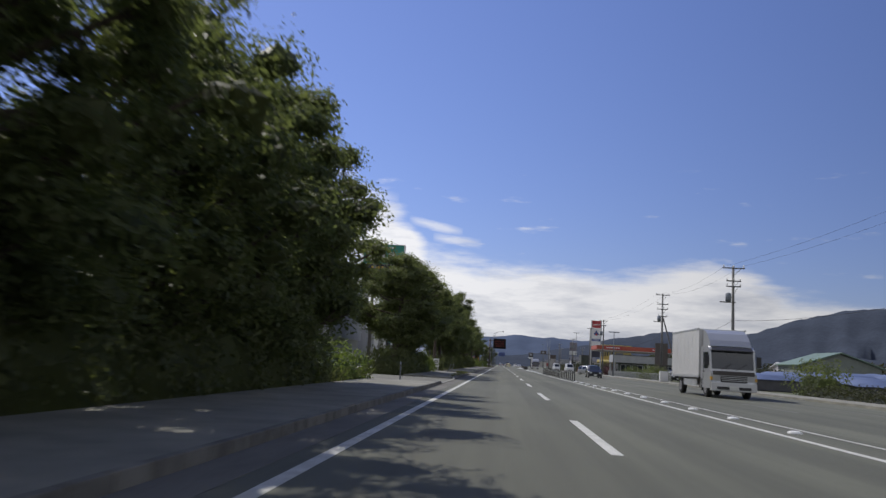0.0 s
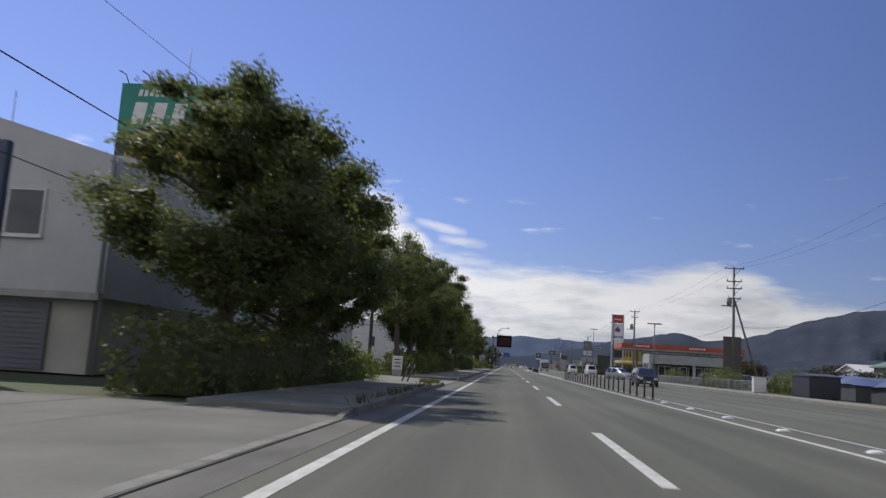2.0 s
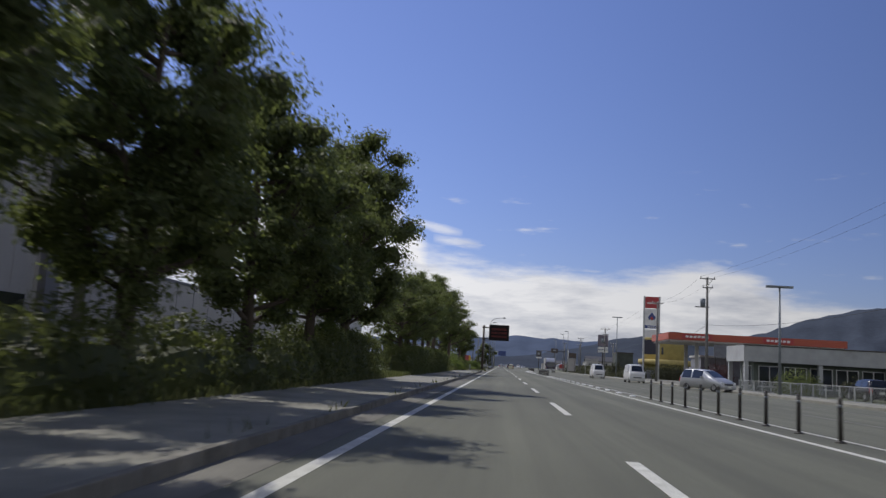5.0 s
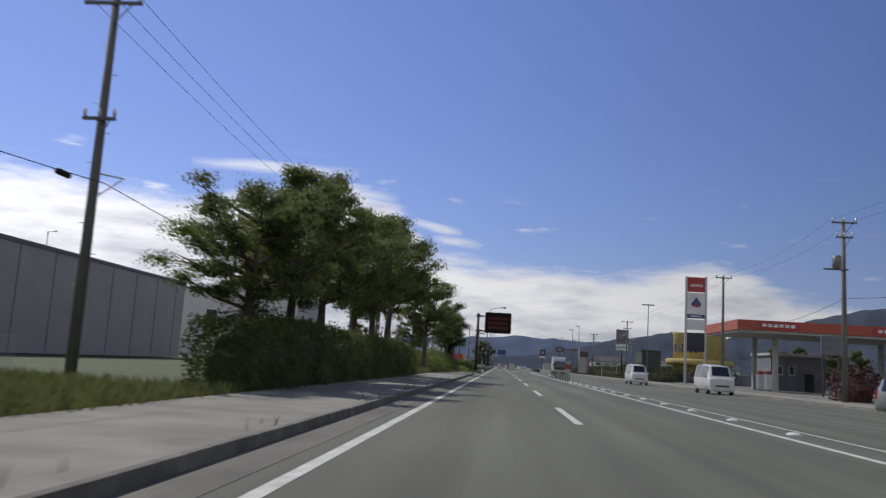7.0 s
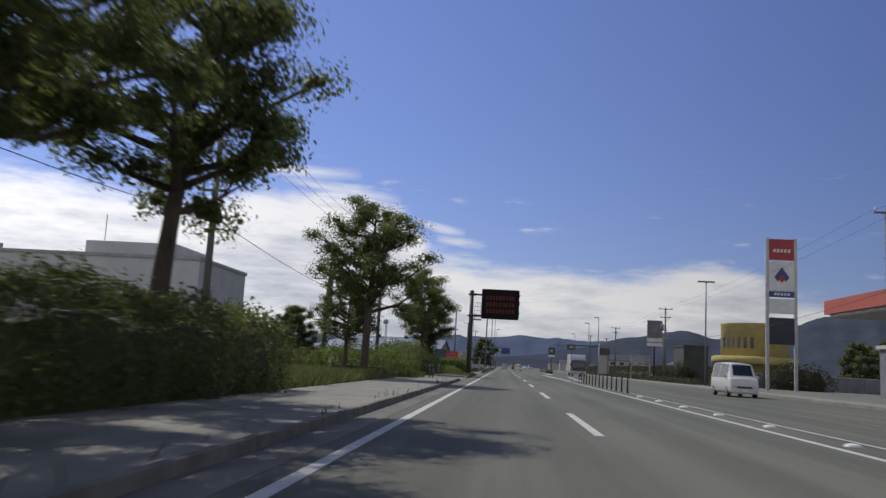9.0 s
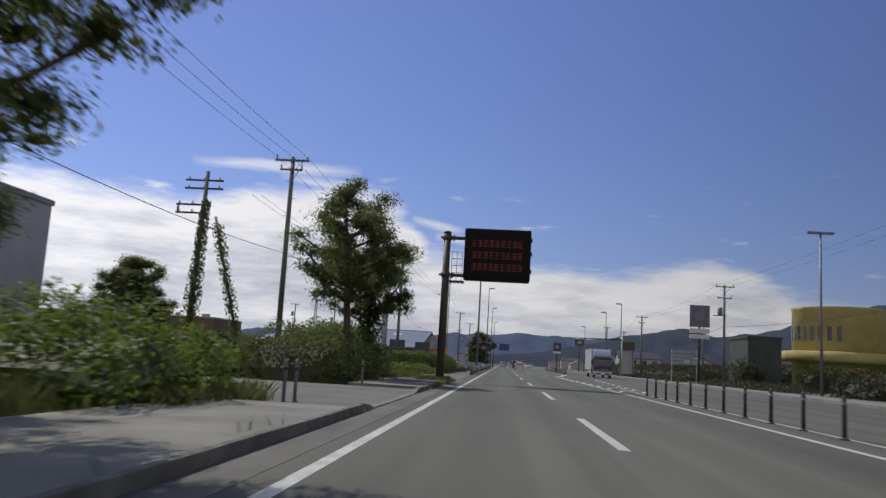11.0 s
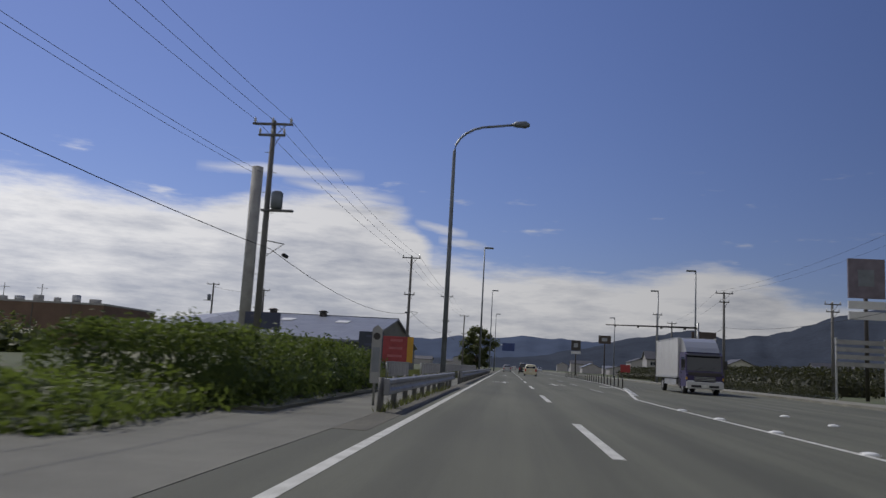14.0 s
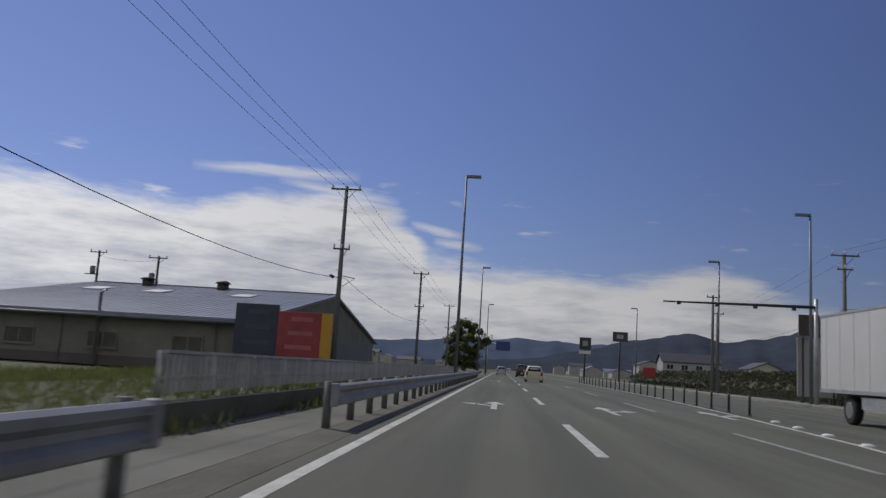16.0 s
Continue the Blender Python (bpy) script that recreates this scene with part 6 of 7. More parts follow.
flat_shop()
hedge(22.6, 25.4, 147.6, 149.4, 1.5, M["leaf"], 76, "loose green shrub in front of the shop", name="bush", lump=0.4, dens=60, size=0.2)
hedge(27.5, 29.5, 147.0, 149.0, 1.2, M["scrub"], 77, "dark shrub in front of the shop", name="bush", lump=0.4, dens=60, size=0.2)
rs = random.Random(12)
for k in range(40):
    y = 425 + k * 13 + rs.uniform(-4, 4)
    x = 42 + rs.uniform(0, 60) * (1 + k * 0.03)
    house(x, y, rs.uniform(8, 15), rs.uniform(7, 10), rs.choice((2.9, 4.8, 5.4)), rs.uniform(1.0, 2.2), rs.choice(("wall_white", "wall_beige", "wall_grey", "wall_grey")), rs.choice(("roof_dark", "roof_blue", "roof_dark", "roof_dark")), "small town house far down the road", rs.choice((0, 90)), k < 10)
for k in range(22):
    y = 345 + k * 22 + rs.uniform(-4, 4)
    x = -24 - rs.uniform(0, 60) * (1 + k * 0.03)
    house(x, y, rs.uniform(8, 15), rs.uniform(7, 10), rs.choice((2.9, 4.8)), rs.uniform(1.0, 2.2), rs.choice(("wall_white", "wall_beige", "wall_grey")), rs.choice(("roof_dark", "roof_blue", "roof_dark")), "small town house far down the road", rs.choice((0, 90)), False)


def tarp_frame(x, y, w, d, z):
    t = thing("covered_stack", pose(x, y, 0), "low stacks under stretched blue tarpaulin", "tarpaulin", "covered stacks")
    part("pallet_load", box(B(), -w / 2 + 0.2, w / 2 - 0.2, -d / 2 + 0.2, d / 2 - 0.2, 0, z - 0.45), M["roof_dark"], t)
    bm = B()
    bmesh.ops.create_grid(bm, x_segments=14, y_segments=10, size=0.5)
    for v in bm.verts:
        px_, py_ = v.co.x * w, v.co.y * d
        edge = max(abs(v.co.x), abs(v.co.y)) * 2
        v.co = Vector((px_, py_, z - 0.5 * max(0, edge - 0.75) / 0.25 + 0.14 * noise.noise(Vector((px_ * 0.5 + x, py_ * 0.5, y))) + 0.25 * (0.5 - abs(v.co.y))))
    for f in bm.faces:
        f.smooth = True
    part("tarpaulin", bm, M["blue_sheet"], t)
    return t


for x, y, w, d, z in ((26.5, 82, 6, 10, 1.5), (33.5, 84, 6.5, 11, 1.9), (41, 86, 7, 11, 2.1), (27, 95, 6.5, 11, 1.6), (35, 98, 7, 12, 1.9), (44, 101, 8, 12, 2.2), (28, 62, 7, 12, 1.4), (37, 63, 7, 12, 1.7)):
    tarp_frame(x, y, w, d, z)


board_on_posts(22.4, 114.2, 0.9, 5.2, 1.75, "wall_brown", "tall grey-brown board on steel posts")
board_on_posts(26.0, 178.5, 3.4, 4.9, 1.6, "concrete_dull", "plain dull grey sign board on tall posts")
cabinet = thing("roadside_cabinet", pose(18.6, 93.2, 0.12), "white roadside equipment cabinet", "cabinet")
part("body", box(B(), -0.45, 0.45, -0.25, 0.25, 0.08, 1.15, 0.02), M["white_sign"], cabinet)
part("plinth", box(B(), -0.5, 0.5, -0.3, 0.3, 0, 0.08), M["concrete"], cabinet)
part("lid", box(B(), -0.48, 0.48, -0.28, 0.28, 1.15, 1.2), M["galv"], cabinet)
# dark box added where the front of a covered stack lies in shade
store = thing("storage_box", pose(20.9, 88.6, 0), "low dark navy box for the shaded front of a covered stack", "storage box")
part("body", box(B(), -1.0, 1.0, -1.6, 1.6, 0.1, 1.5, 0.03), M["navy_sign"], store)
part("lid", prism(B(), [(-1.68, 1.5), (-1.68, 1.56), (0, 1.72), (1.68, 1.56), (1.68, 1.5)], "x", -1.06, 1.06), M["hoarding_blue"], store)
for x in (-0.8, 0.8):
    part("skid", box(B(), x - 0.1, x + 0.1, -1.5, 1.5, -0.06, 0.1), M["concrete_dull"], store)
hedge(25, 40, 104, 112, 1.5, M["scrub"], 73, "dark shrubs behind the covered stacks", name="bush", lump=0.6, dens=30, size=0.3)
hedge(23.5, 25.5, 100, 106, 1.5, M["leaf"], 74, "loose shrubs beside the footway", name="bush", lump=0.4, dens=60, size=0.2)
hedge(34.8, 37.8, 152.5, 157, 3.2, M["olive_scrub"], 75, "brownish olive shrub beside the shop", name="bush", lump=0.5, dens=60, size=0.24)
rail_fence(19.9, 96, 150, 0.95, "galv", "grey metal railing beside the footway")
hedge(21.0, 23.2, 163.8, 167, 1.9, M["maroon"], 31, "rounded dark red shrub at the forecourt", name="bush", lump=0.4)
for k, (x, y, s) in enumerate(((48, 258, 0.74), (54, 263, 0.82), (60, 262, 0.78), (67, 270, 0.85))):
    tree(far_tree, x, y, s, k * 1.3, 1.0, "bushy olive-green tree behind the filling station", "far trees")
hedge(28.5, 34, 232, 236, 2.3, M["scrub"], 32, "scruffy shrubs round the sign posts", name="bush", lump=0.5, dens=30, size=0.3)
hedge(21.5, 24.2, 226, 232, 1.3, M["scrub"], 52, "scruffy shrubs round the sign posts", name="bush", lump=0.4, dens=50, size=0.25)


def low_wall(x0, x1, y, h):
    w = thing("boundary_wall", pose(0, y, 0), "low blue-grey block wall behind the forecourt", "wall")
    n = int((x1 - x0) / 2)
    for k in range(n):
        part("panel", box(B(), x0 + 2 * k + 0.01, x0 + 2 * k + 1.99, -0.08, 0.08, 0.05, h, 0.015), M["concrete_dull"], w)
    part("coping", box(B(), x0 - 0.05, x0 + 2 * n + 0.05, -0.12, 0.12, h, h + 0.08), M["concrete"], w)
    return w


low_wall(28, 62, 238, 1.7)
hedge(19.8, 22.2, 108, 116, 1.5, M["leaf"], 33, "loose shrubs round the pole", name="bush", lump=0.4, dens=60)
hedge(19.9, 23, 236, 262, 0.5, M["scrub"], 34, "loose green shrubs beside the footway", name="bush", lump=0.16, dens=75, size=0.15)
hedge(20.5, 24, 283, 340, 0.5, M["scrub"], 35, "rough green field margin beside the footway", name="bush", lump=0.16, dens=70, size=0.15)
hedge(40, 52, 300, 420, 2.2, M["scrub"], 36, "dense dark shrubs across the fields", name="bush", lump=0.8, dens=10, size=0.55)
hedge(28, 34, 300, 430, 1.7, M["scrub"], 72, "dark overgrown shrubs along the field edge", name="bush", lump=0.6, dens=16, size=0.4)
hedge(21.6, 24.0, 57.5, 61, 2.1, M["leaf"], 71, "tall loose shrub beside the footway", name="bush", lump=0.5, dens=60, size=0.2)
hedge(20.0, 24, -30, 56, 0.55, M["scrub"], 37, "rough green field margin beside the footway", name="bush", lump=0.2, dens=60, size=0.17)
hedge(60, 72, 40, 200, 3.2, M["scrub"], 38, "row of dark trees behind the fields", name="bush", lump=1.1, dens=8, size=0.6)
hedge(-60, -45, 225, 300, 2.4, M["leaf_dark"], 39, "row of dark trees behind the fields", name="bush", lump=1.0, dens=8, size=0.6)
brown = plain_hall("brown_building", "flat dark brown building with tanks on its roof", -110, -59, 335, 352, 6.9, "wall_rust_brown", 0, 0.5)
rb = random.Random(5)
for k in range(11):
    x = -92 + k * 3.0
    w = rb.uniform(0.7, 1.4)
    part("roof_tank", tube(B(), [(x, 338, 7.02), (x, 338, 7.0 + rb.uniform(0.6, 1.3))], w * 0.7, 12), M["concrete" if k % 3 else "galv"], brown)
for x in (-83, -76, -70):
    part("roof_mast", tube(B(), [(x, 337, 7.0), (x, 337, 9.6)], 0.06, 5), M["galv"], brown)
    part("mast_arm", tube(B(), [(x - 0.9, 337, 9.0), (x + 0.9, 337, 9.0)], 0.04, 5), M["galv"], brown)
for k in range(7):
    part("wall_seam", box(B(), -100 + k * 6.0, -99.85 + k * 6.0, 334.93, 335.02, 0.5, 6.7), M["wall_brown"], brown)


def big_sign(x, y, w, z0, z1, m, label, strips=3, single=True):
    p = thing("roadside_sign", pose(x, y, 0), label, "sign", "roadside signs")
    part("post", tube(B(), [(0, 0.15, 0), (0, 0.15, z1 - 0.1)], 0.14, 10), M["steel_dark"], p)
    b = part("board", box(B(), -w / 2, w / 2, -0.1, 0.1, z0, z1, 0.03), M[m], p)
    part("sign_mark", box(B(), -w * 0.24, w * 0.2, -0.12, -0.1, z0 + (z1 - z0) * 0.3, z0 + (z1 - z0) * 0.72, 0.005), M["lamp_steel" if m == "mauve_sign" else "glass_pale"], b)
    for k in range(strips):
        part("strip", box(B(), -w / 2, w / 2, -0.08, 0.08, z0 - 0.75 * (k + 1), z0 - 0.75 * (k + 1) + 0.55), M["white_sign"], p)
    return p


big_sign(24.9, 281, 2.5, 7.1, 9.9, "mauve_sign", "faded mauve square roadside sign with white strips", 2)
big_sign(14.5, 395, 2.0, 5.3, 7.4, "steel_dark", "dark roadside sign far down the road", 1)
big_sign(20.5, 395, 2.6, 7.0, 8.7, "brown_steel", "brown roadside sign far down the road", 0)
slats = thing("sign_frame", pose(21.5, 274, 0), "low grey slatted sign frame beside the footway", "sign")
for k in range(4):
    part("slat", box(B(), -1.5, 1.5, -0.05, 0.05, 2.15 + 0.45 * k, 2.42 + 0.45 * k), M["concrete"], slats)
for s_ in (-1.45, 1.45):
    part("post", box(B(), s_ - 0.05, s_ + 0.05, 0.055, 0.15, 0, 3.9), M["galv"], slats)
board_on_posts(22.0, 375, 1.2, 2.6, 1.8, "red_sign", "red and white sign beside the far road")
gantry = thing("signal_arm", pose(18.0, 301.6, 0), "long steel arm on a mast over the road", "signal mast")
part("arm", tube(B(), [(0.1, 0, 5.7), (-8.6, 0, 5.6)], [0.1, 0.05], 10), M["steel_dark"], gantry)
part("mast", tube(B(), [(0.15, 0, 0), (0.15, 0, 6.2)], [0.13, 0.11], 10), M["galv"], gantry)
for k in range(4):
    part("clamp", box(B(), -7.8 + k * 2.2, -7.6 + k * 2.2, -0.08, 0.08, 5.45, 5.66), M["steel_dark"], gantry)
board_on_posts(19.4, 304.5, 4.2, 5.5, 2.4, "brown_steel", "brown sign panel beside the mast")
board_on_posts(19.4, 304.9, 0.5, 4.1, 2.3, "wall_grey", "large grey panel under the brown sign")
ov = thing("guide_sign", pose(0, 440, 0), "blue overhead guide sign on an arm", "road sign")
part("post", tube(B(), [(-3.4, 0, 0), (-3.4, 0, 7.4)], 0.16, 10), M["galv"], ov)
part("arm", tube(B(), [(-3.4, 0, 6.8), (1.8, 0, 6.8)], 0.09, 8), M["galv"], ov)
part("board", box(B(), -1.4, 1.9, -0.15, -0.08, 5.3, 7.4), M["blue_sign"], ov)

ivy = thing("ivy", pose(-6.6, 214.8, 0), "thick ivy climbing a tree trunk", "ivy")
rng = np.random.default_rng(91)
zz = rng.uniform(0, 6.2, 3600)
aa = rng.uniform(0, 6.3, 3600)
rr = 0.2 + 0.55 * rng.random(3600) * (1.1 - 0.6 * zz / 6.2) * (1 + 0.25 * np.sin(zz * 3.1 + aa))
cc = np.stack([np.cos(aa) * rr, np.sin(aa) * rr, zz], 1)
o = new("leaf_cover", quads("leaf_cover", leaves(rng, cc, np.stack([np.cos(aa), np.sin(aa), 0.2 + 0 * aa], 1), 0.17), M["leaf_dark"]))
o.parent = ivy


# ---- vehicles ----
def car(x, y, turn, paint, label, L_=3.7, W_=1.62, roof=None, belt=0.92, category="car", plate=True):
    """roof: points along the length (from the tail, 0, to the nose, 1) and heights."""
    t = thing("car" if category == "car" else "van", pose(x, y, 0.004, 0, 0, turn), label, category, "vehicles")
    ry = [p[0] for p in roof]
    rz = [p[1] for p in roof]
    n = 34
    ys = sorted(set([i / n for i in range(n + 1)] + ry))
    wid = lambda u: W_ / 2 * (1 - 0.10 * max(0, (u - 0.85) / 0.15) ** 2 - 0.06 * max(0, (0.1 - u) / 0.1) ** 2)

    def ring(u, off=0.0):
        top = float(np.interp(u, ry, rz))
        w = wid(u)
        b = min(belt, top - 0.1)
        k = max(0.0, min(1.0, (top - belt) / 0.45))
        pts = [(w * 0.9, 0.2), (w, 0.34), (w, 0.5 * (b + 0.34)), (w * 0.985, b), (w * (0.93 - 0.06 * k), b + (top - b) * 0.5), (w * (0.86 - 0.1 * k), top - 0.07), (w * (0.7 - 0.08 * k), top - 0.012), (w * 0.3, top), (0, top + 0.004)]
        side = [(a + off * 0.9, z + off * (0.1 if i < 5 else 0.9)) for i, (a, z) in enumerate(pts)]
        return side + [(-a, z) for a, z in reversed(side[:-1])]

    def grid(u_list, s_list, off):
        bm = B()
        rows = [[bm.verts.new((ring(u, off)[s][0], (u - 0.5) * L_, ring(u, off)[s][1])) for s in s_list] for u in u_list]
        for a, b in zip(rows, rows[1:]):
            for k in range(len(s_list) - 1):
                f = bm.faces.new((a[k], a[k + 1], b[k + 1], b[k]))
                f.smooth = True
        return bm, rows

    bm, rows = grid(ys, list(range(17)), 0.0)
    bm.faces.new(rows[0])
    bm.faces.new(rows[-1][::-1])
    for a, b in zip(rows, rows[1:]):
        bm.faces.new((a[0], b[0], b[-1], a[-1]))
    bmesh.ops.recalc_face_normals(bm, faces=bm.faces[:])
    body = part("body", bm, paint, t)
    hi = [u for u, z in roof if z > belt + 0.4]
    u0, u1 = hi[0], hi[-1]
    tail, nose = max(0.0, [u for u, z in roof if u <= u0][-2] if len([u for u, z in roof if u < u0]) else 0.0), [u for u, z in roof if u > u1][0] if len([u for u, z in roof if u > u1]) else 1.0
    for k, (a, b) in enumerate(((u0 + 0.02, (u0 + u1) / 2 - 0.015), ((u0 + u1) / 2 + 0.015, u1 - 0.005))):
        for s in ((3, 4, 5), (11, 12, 13)):
            g, _ = grid([a + (b - a) * i / 6 for i in range(7)], list(s), 0.008)
            bmesh.ops.recalc_face_normals(g, faces=g.faces[:])
            part("side_window", g, M["glass_dark"], t)
    lo = lambda a, b: [a + (b - a) * i / 6 for i in range(7)]
    g, _ = grid(lo(u1 + 0.012, nose - 0.012), list(range(6, 11)), 0.008)
    part("windscreen", g, M["glass_dark"], t)
    # rear window, on the tail panel
    zt = float(np.interp(u0, ry, rz))
    zl = belt + 0.08
    uu = lambda z: float(np.interp(z, [rz[i] for i in range(len(ry)) if ry[i] <= u0], [ry[i] for i in range(len(ry)) if ry[i] <= u0]))
    bm = B()
    wt, wb = wid(u0) * 0.62, wid(u0) * 0.78
    ya, yb = (uu(zl) - 0.5) * L_ - 0.02, (uu(zt - 0.1) - 0.5) * L_ - 0.02
    vs = [bm.verts.new(p) for p in ((-wb, ya, zl), (wb, ya, zl), (wt, yb, zt - 0.1), (-wt, yb, zt - 0.1), (-wb, ya + 0.03, zl), (wb, ya + 0.03, zl), (wt, yb + 0.03, zt - 0.1), (-wt, yb + 0.03, zt - 0.1))]
    for f in ((0, 1, 2, 3), (4, 7, 6, 5), (0, 4, 5, 1), (1, 5, 6, 2), (2, 6, 7, 3), (3, 7, 4, 0)):
        bm.faces.new([vs[i] for i in f])
    part("rear_window", bm, M["glass_dark"], t)
    yr, yf = -L_ / 2, L_ / 2
    part("rear_bumper", box(B(), -W_ * 0.46, W_ * 0.46, yr - 0.06, yr + 0.15, 0.26, 0.5, 0.04), paint, t)
    part("front_bumper", box(B(), -W_ * 0.44, W_ * 0.44, yf - 0.12, yf + 0.05, 0.24, 0.46, 0.04), paint, t)
    part("grille", box(B(), -W_ * 0.25, W_ * 0.25, yf - 0.05, yf + 0.02, 0.5, 0.6, 0.01), M["black"], t)
    for s in (-1, 1):
        part("tail_light", box(B(), min(s * W_ * 0.36, s * W_ * 0.475), max(s * W_ * 0.36, s * W_ * 0.475), yr - 0.02, yr + 0.12, belt - 0.32, belt + 0.02, 0.02), M["tail"], t, "red tail light")
        part("headlight", box(B(), min(s * W_ * 0.27, s * W_ * 0.42), max(s * W_ * 0.27, s * W_ * 0.42), yf - 0.16, yf + 0.015, 0.55, 0.72, 0.03), M["lens"], t, "clear headlight")
        part("wing_mirror", box(B(), min(s * W_ * 0.5, s * (W_ * 0.5 + 0.17)), max(s * W_ * 0.5, s * (W_ * 0.5 + 0.17)), (u1 - 0.5) * L_ - 0.05, (u1 - 0.5) * L_ + 0.05, belt, belt + 0.15, 0.02), paint, t)
        for yy in (-L_ * 0.32, L_ * 0.33):
            wheel = thing("wheel", pose(0, 0, 0), "", "")
            wheel.parent = t
            c = s * (W_ / 2 - 0.09)
            part("tyre", tube(B(), [(c - 0.09, yy, 0.29), (c - 0.07, yy, 0.29), (c + 0.07, yy, 0.29), (c + 0.09, yy, 0.29)], [0.25, 0.285, 0.285, 0.25], 20), M["tyre"], wheel)
            part("rim", tube(B(), [(c - 0.095, yy, 0.29), (c + 0.095, yy, 0.29)], 0.175, 16), M["rim"], wheel)
            part("wheel_arch", tube(B(), [(c - 0.02 * s - 0.06, yy, 0.31), (c + 0.075 * s, yy, 0.31)], 0.33, 20), M["black"], t)
    if plate:
        part("number_plate", box(B(), -0.17, 0.17, yr - 0.075, yr - 0.055, 0.52, 0.68), M["plate"], t)
        part("number_plate", box(B(), -0.17, 0.17, yf + 0.045, yf + 0.065, 0.3, 0.45), M["plate"], t)
    return t


HATCH = [(0, 0.75), (0.01, 0.95), (0.05, 1.25), (0.1, 1.47), (0.35, 1.52), (0.58, 1.46), (0.76, 0.98), (0.9, 0.9), (0.98, 0.74), (1, 0.55)]
BOXY = [(0, 0.75), (0.005, 1.0), (0.02, 1.6), (0.05, 1.82), (0.4, 1.88), (0.66, 1.82), (0.82, 1.05), (0.92, 0.98), (0.98, 0.85), (1, 0.6)]
MPV = [(0, 0.75), (0.01, 1.0), (0.04, 1.4), (0.09, 1.56), (0.35, 1.6), (0.56, 1.52), (0.8, 1.0), (0.9, 0.88), (0.98, 0.7), (1, 0.5)]
CAB = [(0, 0.7), (0.005, 1.0), (0.02, 1.7), (0.05, 1.9), (0.4, 1.93), (0.82, 1.84), (0.93, 1.1), (0.97, 1.0), (0.995, 0.8), (1, 0.5)]
car(3.15, 331, 0, M["car_cream"], "cream small hatchback driving in the overtaking lane", 3.7, 1.64, HATCH)
car(3.05, 372, 0, M["car_dark"], "near-black boxy minivan with dark glass", 4.1, 1.68, BOXY, 1.0, "van")
car(0.1, 396, 0, M["car_silver"], "silver hatchback far ahead in the near lane", 3.8, 1.65, HATCH)
car(11.4, 99.5, 180, M["car_dark"], "dark oncoming hatchback on the far carriageway", 4.0, 1.68, HATCH)
car(14.2, 168, 180, M["car_white"], "white oncoming van in the outer lane", 4.3, 1.68, CAB, 1.05, "van")
car(13.2, 192.5, 180, M["car_white"], "white oncoming van beside the filling station", 4.2, 1.62, CAB, 1.05, "van")
car(15.4, 142.4, 214, M["car_silver"], "silver car turning off the far carriageway", 4.0, 1.68, MPV)
for x, y in ((-18.5, 88.5),):
    car(x, y, 90, M["car_dark"], "dark car parked in the shop yard", 4.0, 1.66, HATCH)
rc = random.Random(9)
for k in range(12):
    car(26 + 3.0 * (k % 4) + rc.uniform(-0.3, 0.3), 122 + 9 * (k // 4), rc.choice((0, 180)), M[rc.choice(("car_silver", "car_dark", "car_dark"))], "car parked in the yard across the road", 3.9, 1.65, HATCH)
for k, y in enumerate((470, 520, 565)):
    car((8.4, 12.0, 3.1)[k], y, (180, 180, 0)[k], M[("car_white", "car_silver", "car_white")[k]], "small car far down the road", 3.8, 1.65, HATCH)


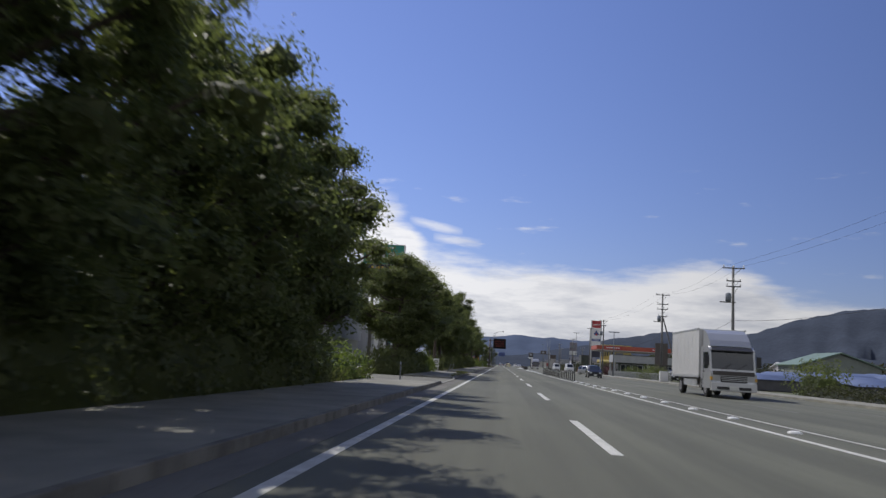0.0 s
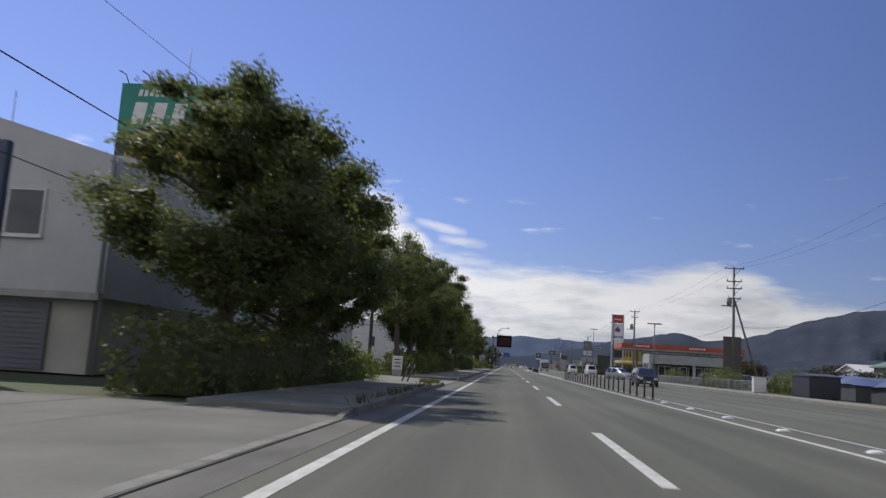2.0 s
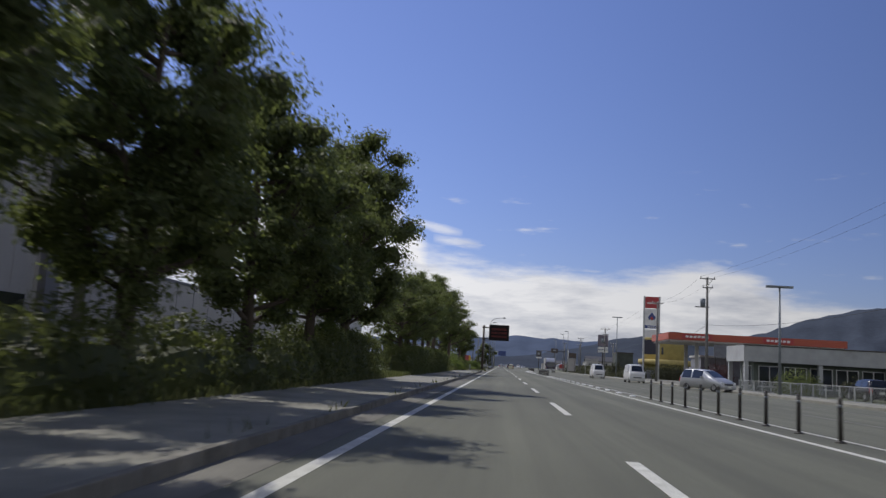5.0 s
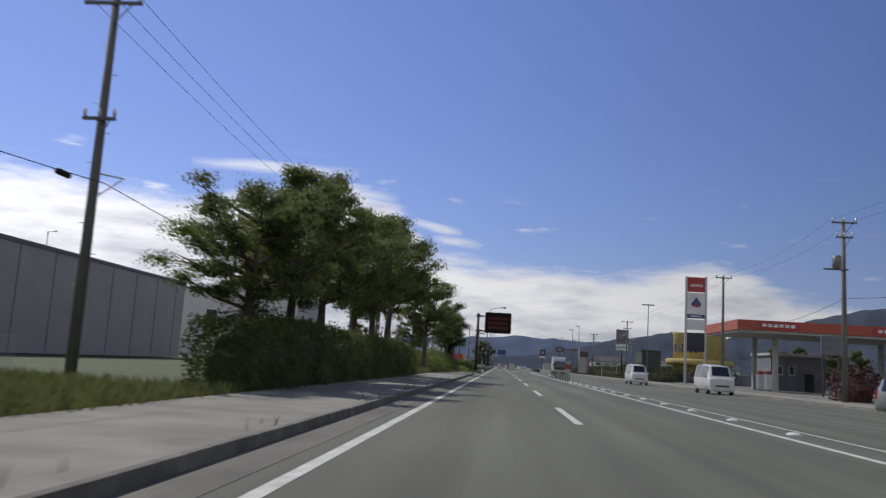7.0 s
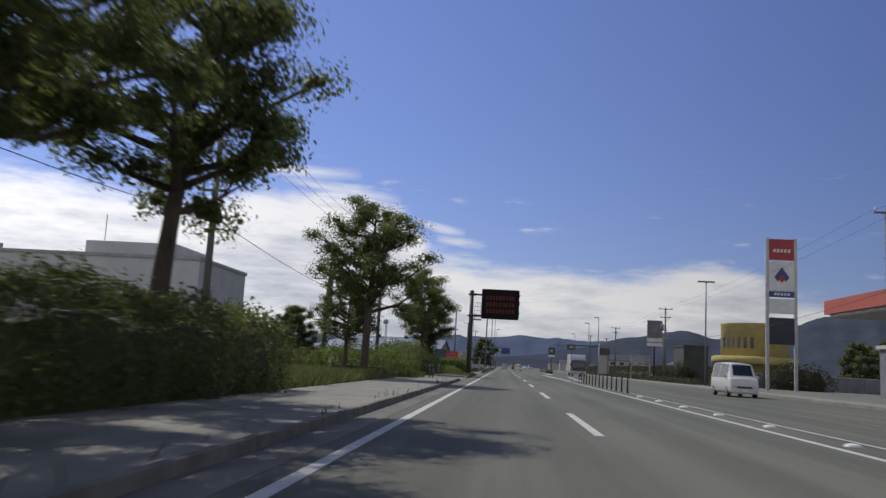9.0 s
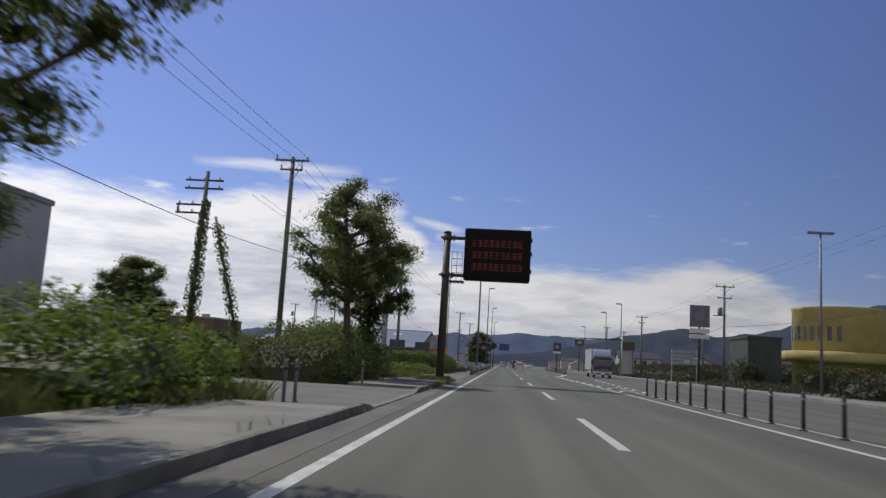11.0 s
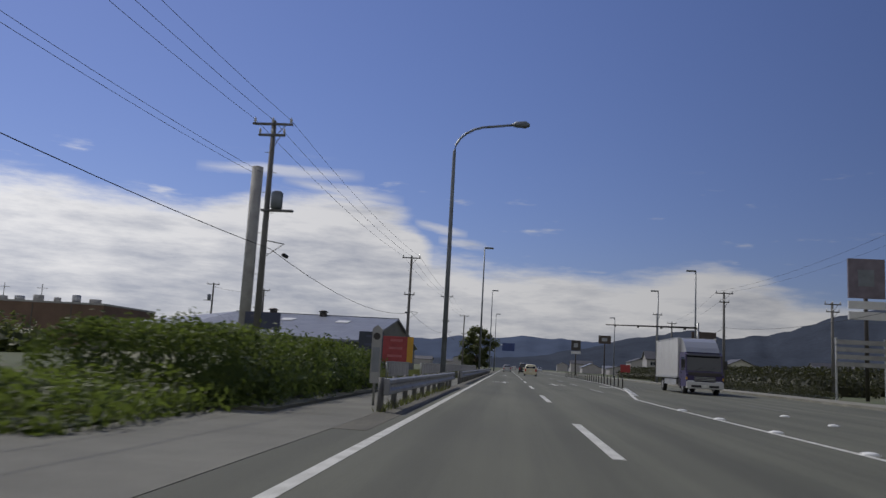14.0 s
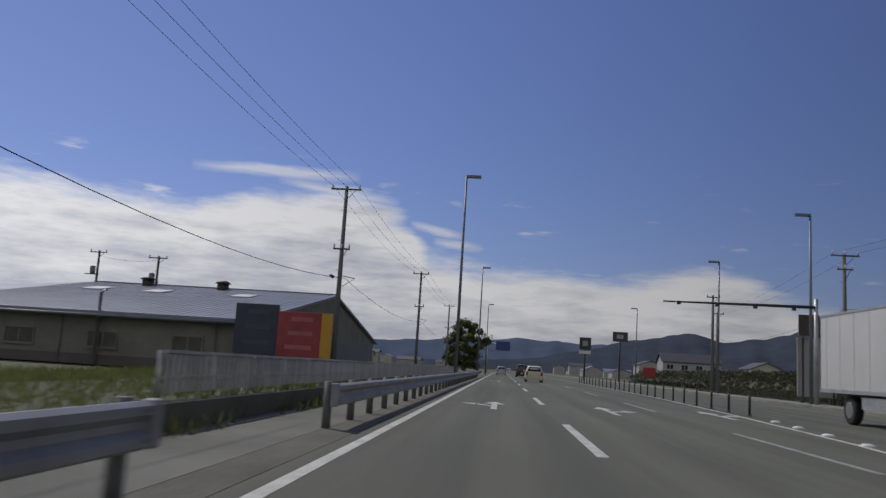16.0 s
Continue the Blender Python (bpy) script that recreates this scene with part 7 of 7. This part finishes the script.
def truck(x, y, cab, label, L_=8.4):
    """Nose towards the walker; y is its front."""
    t = thing("truck", pose(x, y, 0.004), label, "truck", "vehicles")
    c = part("cab", prism(B(), [(0.0, 0.45), (-0.05, 1.2), (0.12, 1.25), (0.32, 2.35), (0.6, 2.5), (1.9, 2.5), (1.9, 0.45)], "x", -1.08, 1.08), M[cab], t)
    part("windscreen", prism(B(), [(0.125, 1.4), (0.293, 2.3), (0.33, 2.3), (0.165, 1.4)], "x", -0.99, 0.99), M["glass_dark"], t)
    part("sun_visor", prism(B(), [(0.1, 2.26), (0.1, 2.3), (0.36, 2.44), (0.4, 2.4)], "x", -0.96, 0.96), M["black"], t)
    for x in (-0.55, 0.15):
        part("wiper", tube(B(), [(x, 0.1, 1.36), (x + 0.5, 0.16, 1.66)], 0.014, 5), M["black"], t)
    part("lower_panel", box(B(), -0.98, 0.98, -0.055, 0.02, 1.1, 1.3, 0.02), M["steel_dark"], t, "dark panel under the windscreen")
    part("air_deflector", prism(B(), [(0.5, 2.5), (0.75, 2.8), (1.2, 3.15), (1.7, 3.32), (1.9, 3.35), (1.9, 2.5)], "x", -0.98, 0.98), M["car_silver"], t)
    for s in (-1, 1):
        part("side_window", box(B(), min(s * 1.07, s * 1.09), max(s * 1.07, s * 1.09), 0.45, 1.35, 1.4, 2.2), M["glass_dark"], t)
        part("door_seam", box(B(), min(s * 1.079, s * 1.086), max(s * 1.079, s * 1.086), 1.42, 1.45, 0.6, 2.35), M["black"], t)
        part("door_handle", box(B(), min(s * 1.08, s * 1.12), max(s * 1.08, s * 1.12), 1.2, 1.36, 1.22, 1.28), M["black"], t)
        part("indicator", box(B(), min(s * 1.0, s * 1.09), max(s * 1.0, s * 1.09), -0.06, 0.08, 0.86, 1.02, 0.01), M["amber_sign"], t)
        part("mudguard", box(B(), min(s * 0.8, s * 1.1), max(s * 0.8, s * 1.1), 1.62, 1.72, 0.3, 0.9), M["black"], t)
        part("fuel_tank" if s > 0 else "battery_box", box(B(), min(s * 0.5, s * 1.02), max(s * 0.5, s * 1.02), 2.1, 2.55, 0.42, 0.88, 0.04), M["steel_dark"], t)
        part("top_rail", box(B(), min(s * 1.12, s * 1.18), max(s * 1.12, s * 1.18), 2.05, L_, 3.36, 3.43), M["galv"], t)
        part("bottom_rail", box(B(), min(s * 1.12, s * 1.18), max(s * 1.12, s * 1.18), 2.05, L_, 0.92, 1.04), M["galv"], t)
        part("headlight", box(B(), min(s * 0.6, s * 1.0), max(s * 0.6, s * 1.0), -0.07, 0.05, 0.62, 0.82, 0.02), M["lens"], t, "clear headlight")
        part("wing_mirror", box(B(), min(s * 1.12, s * 1.34), max(s * 1.12, s * 1.34), 0.1, 0.2, 1.55, 2.05, 0.02), M["black"], t)
    part("bumper", box(B(), -1.08, 1.08, -0.12, 0.15, 0.35, 0.75, 0.04), M["car_white"], t)
    part("grille", box(B(), -0.62, 0.62, -0.075, 0.0, 0.78, 1.08), M["black"], t)
    for z in (0.84, 0.92, 1.0):
        part("grille_bar", box(B(), -0.6, 0.6, -0.09, -0.07, z, z + 0.03), M["galv"], t)
    part("fog_slot", box(B(), -0.8, 0.8, -0.135, -0.1, 0.42, 0.56), M["black"], t)
    part("number_plate", box(B(), -0.22, 0.22, -0.15, -0.12, 0.42, 0.6), M["plate"], t)
    b = part("cargo_box", box(B(), -1.16, 1.16, 2.05, L_, 0.95, 3.4, 0.03), M["car_white"], t, "white aluminium cargo box")
    for k in range(7):
        yy = 2.6 + k * (L_ - 3.1) / 6
        for s in (-1, 1):
            part("side_rib", box(B(), min(s * 1.15, s * 1.168), max(s * 1.15, s * 1.168), yy, yy + 0.04, 1.0, 3.35), M["car_white"], b)
    part("chassis", box(B(), -0.45, 0.45, 1.8, L_ - 0.1, 0.6, 0.94), M["black"], t)
    for s in (-1, 1):
        part("side_guard", box(B(), min(s * 1.08, s * 1.12), max(s * 1.08, s * 1.12), 2.6, L_ - 2.9, 0.5, 0.85), M["galv"], t)
        for yy in (1.1, L_ - 1.9):
            w = thing("wheel", pose(0, 0, 0), "", "")
            w.parent = t
            c = s * 0.93
            part("tyre", tube(B(), [(c - 0.13, yy, 0.44), (c - 0.1, yy, 0.44), (c + 0.1, yy, 0.44), (c + 0.13, yy, 0.44)], [0.39, 0.435, 0.435, 0.39], 22), M["tyre"], w)
            part("rim", tube(B(), [(c - 0.135, yy, 0.44), (c + 0.135, yy, 0.44)], 0.25, 16), M["rim"], w)
    return t


truck(11.2, 39.5, "car_silver", "white oncoming box truck on the far carriageway")
truck(11.7, 272.0, "car_purple", "box truck with a violet cab and white cargo box", 9.2)
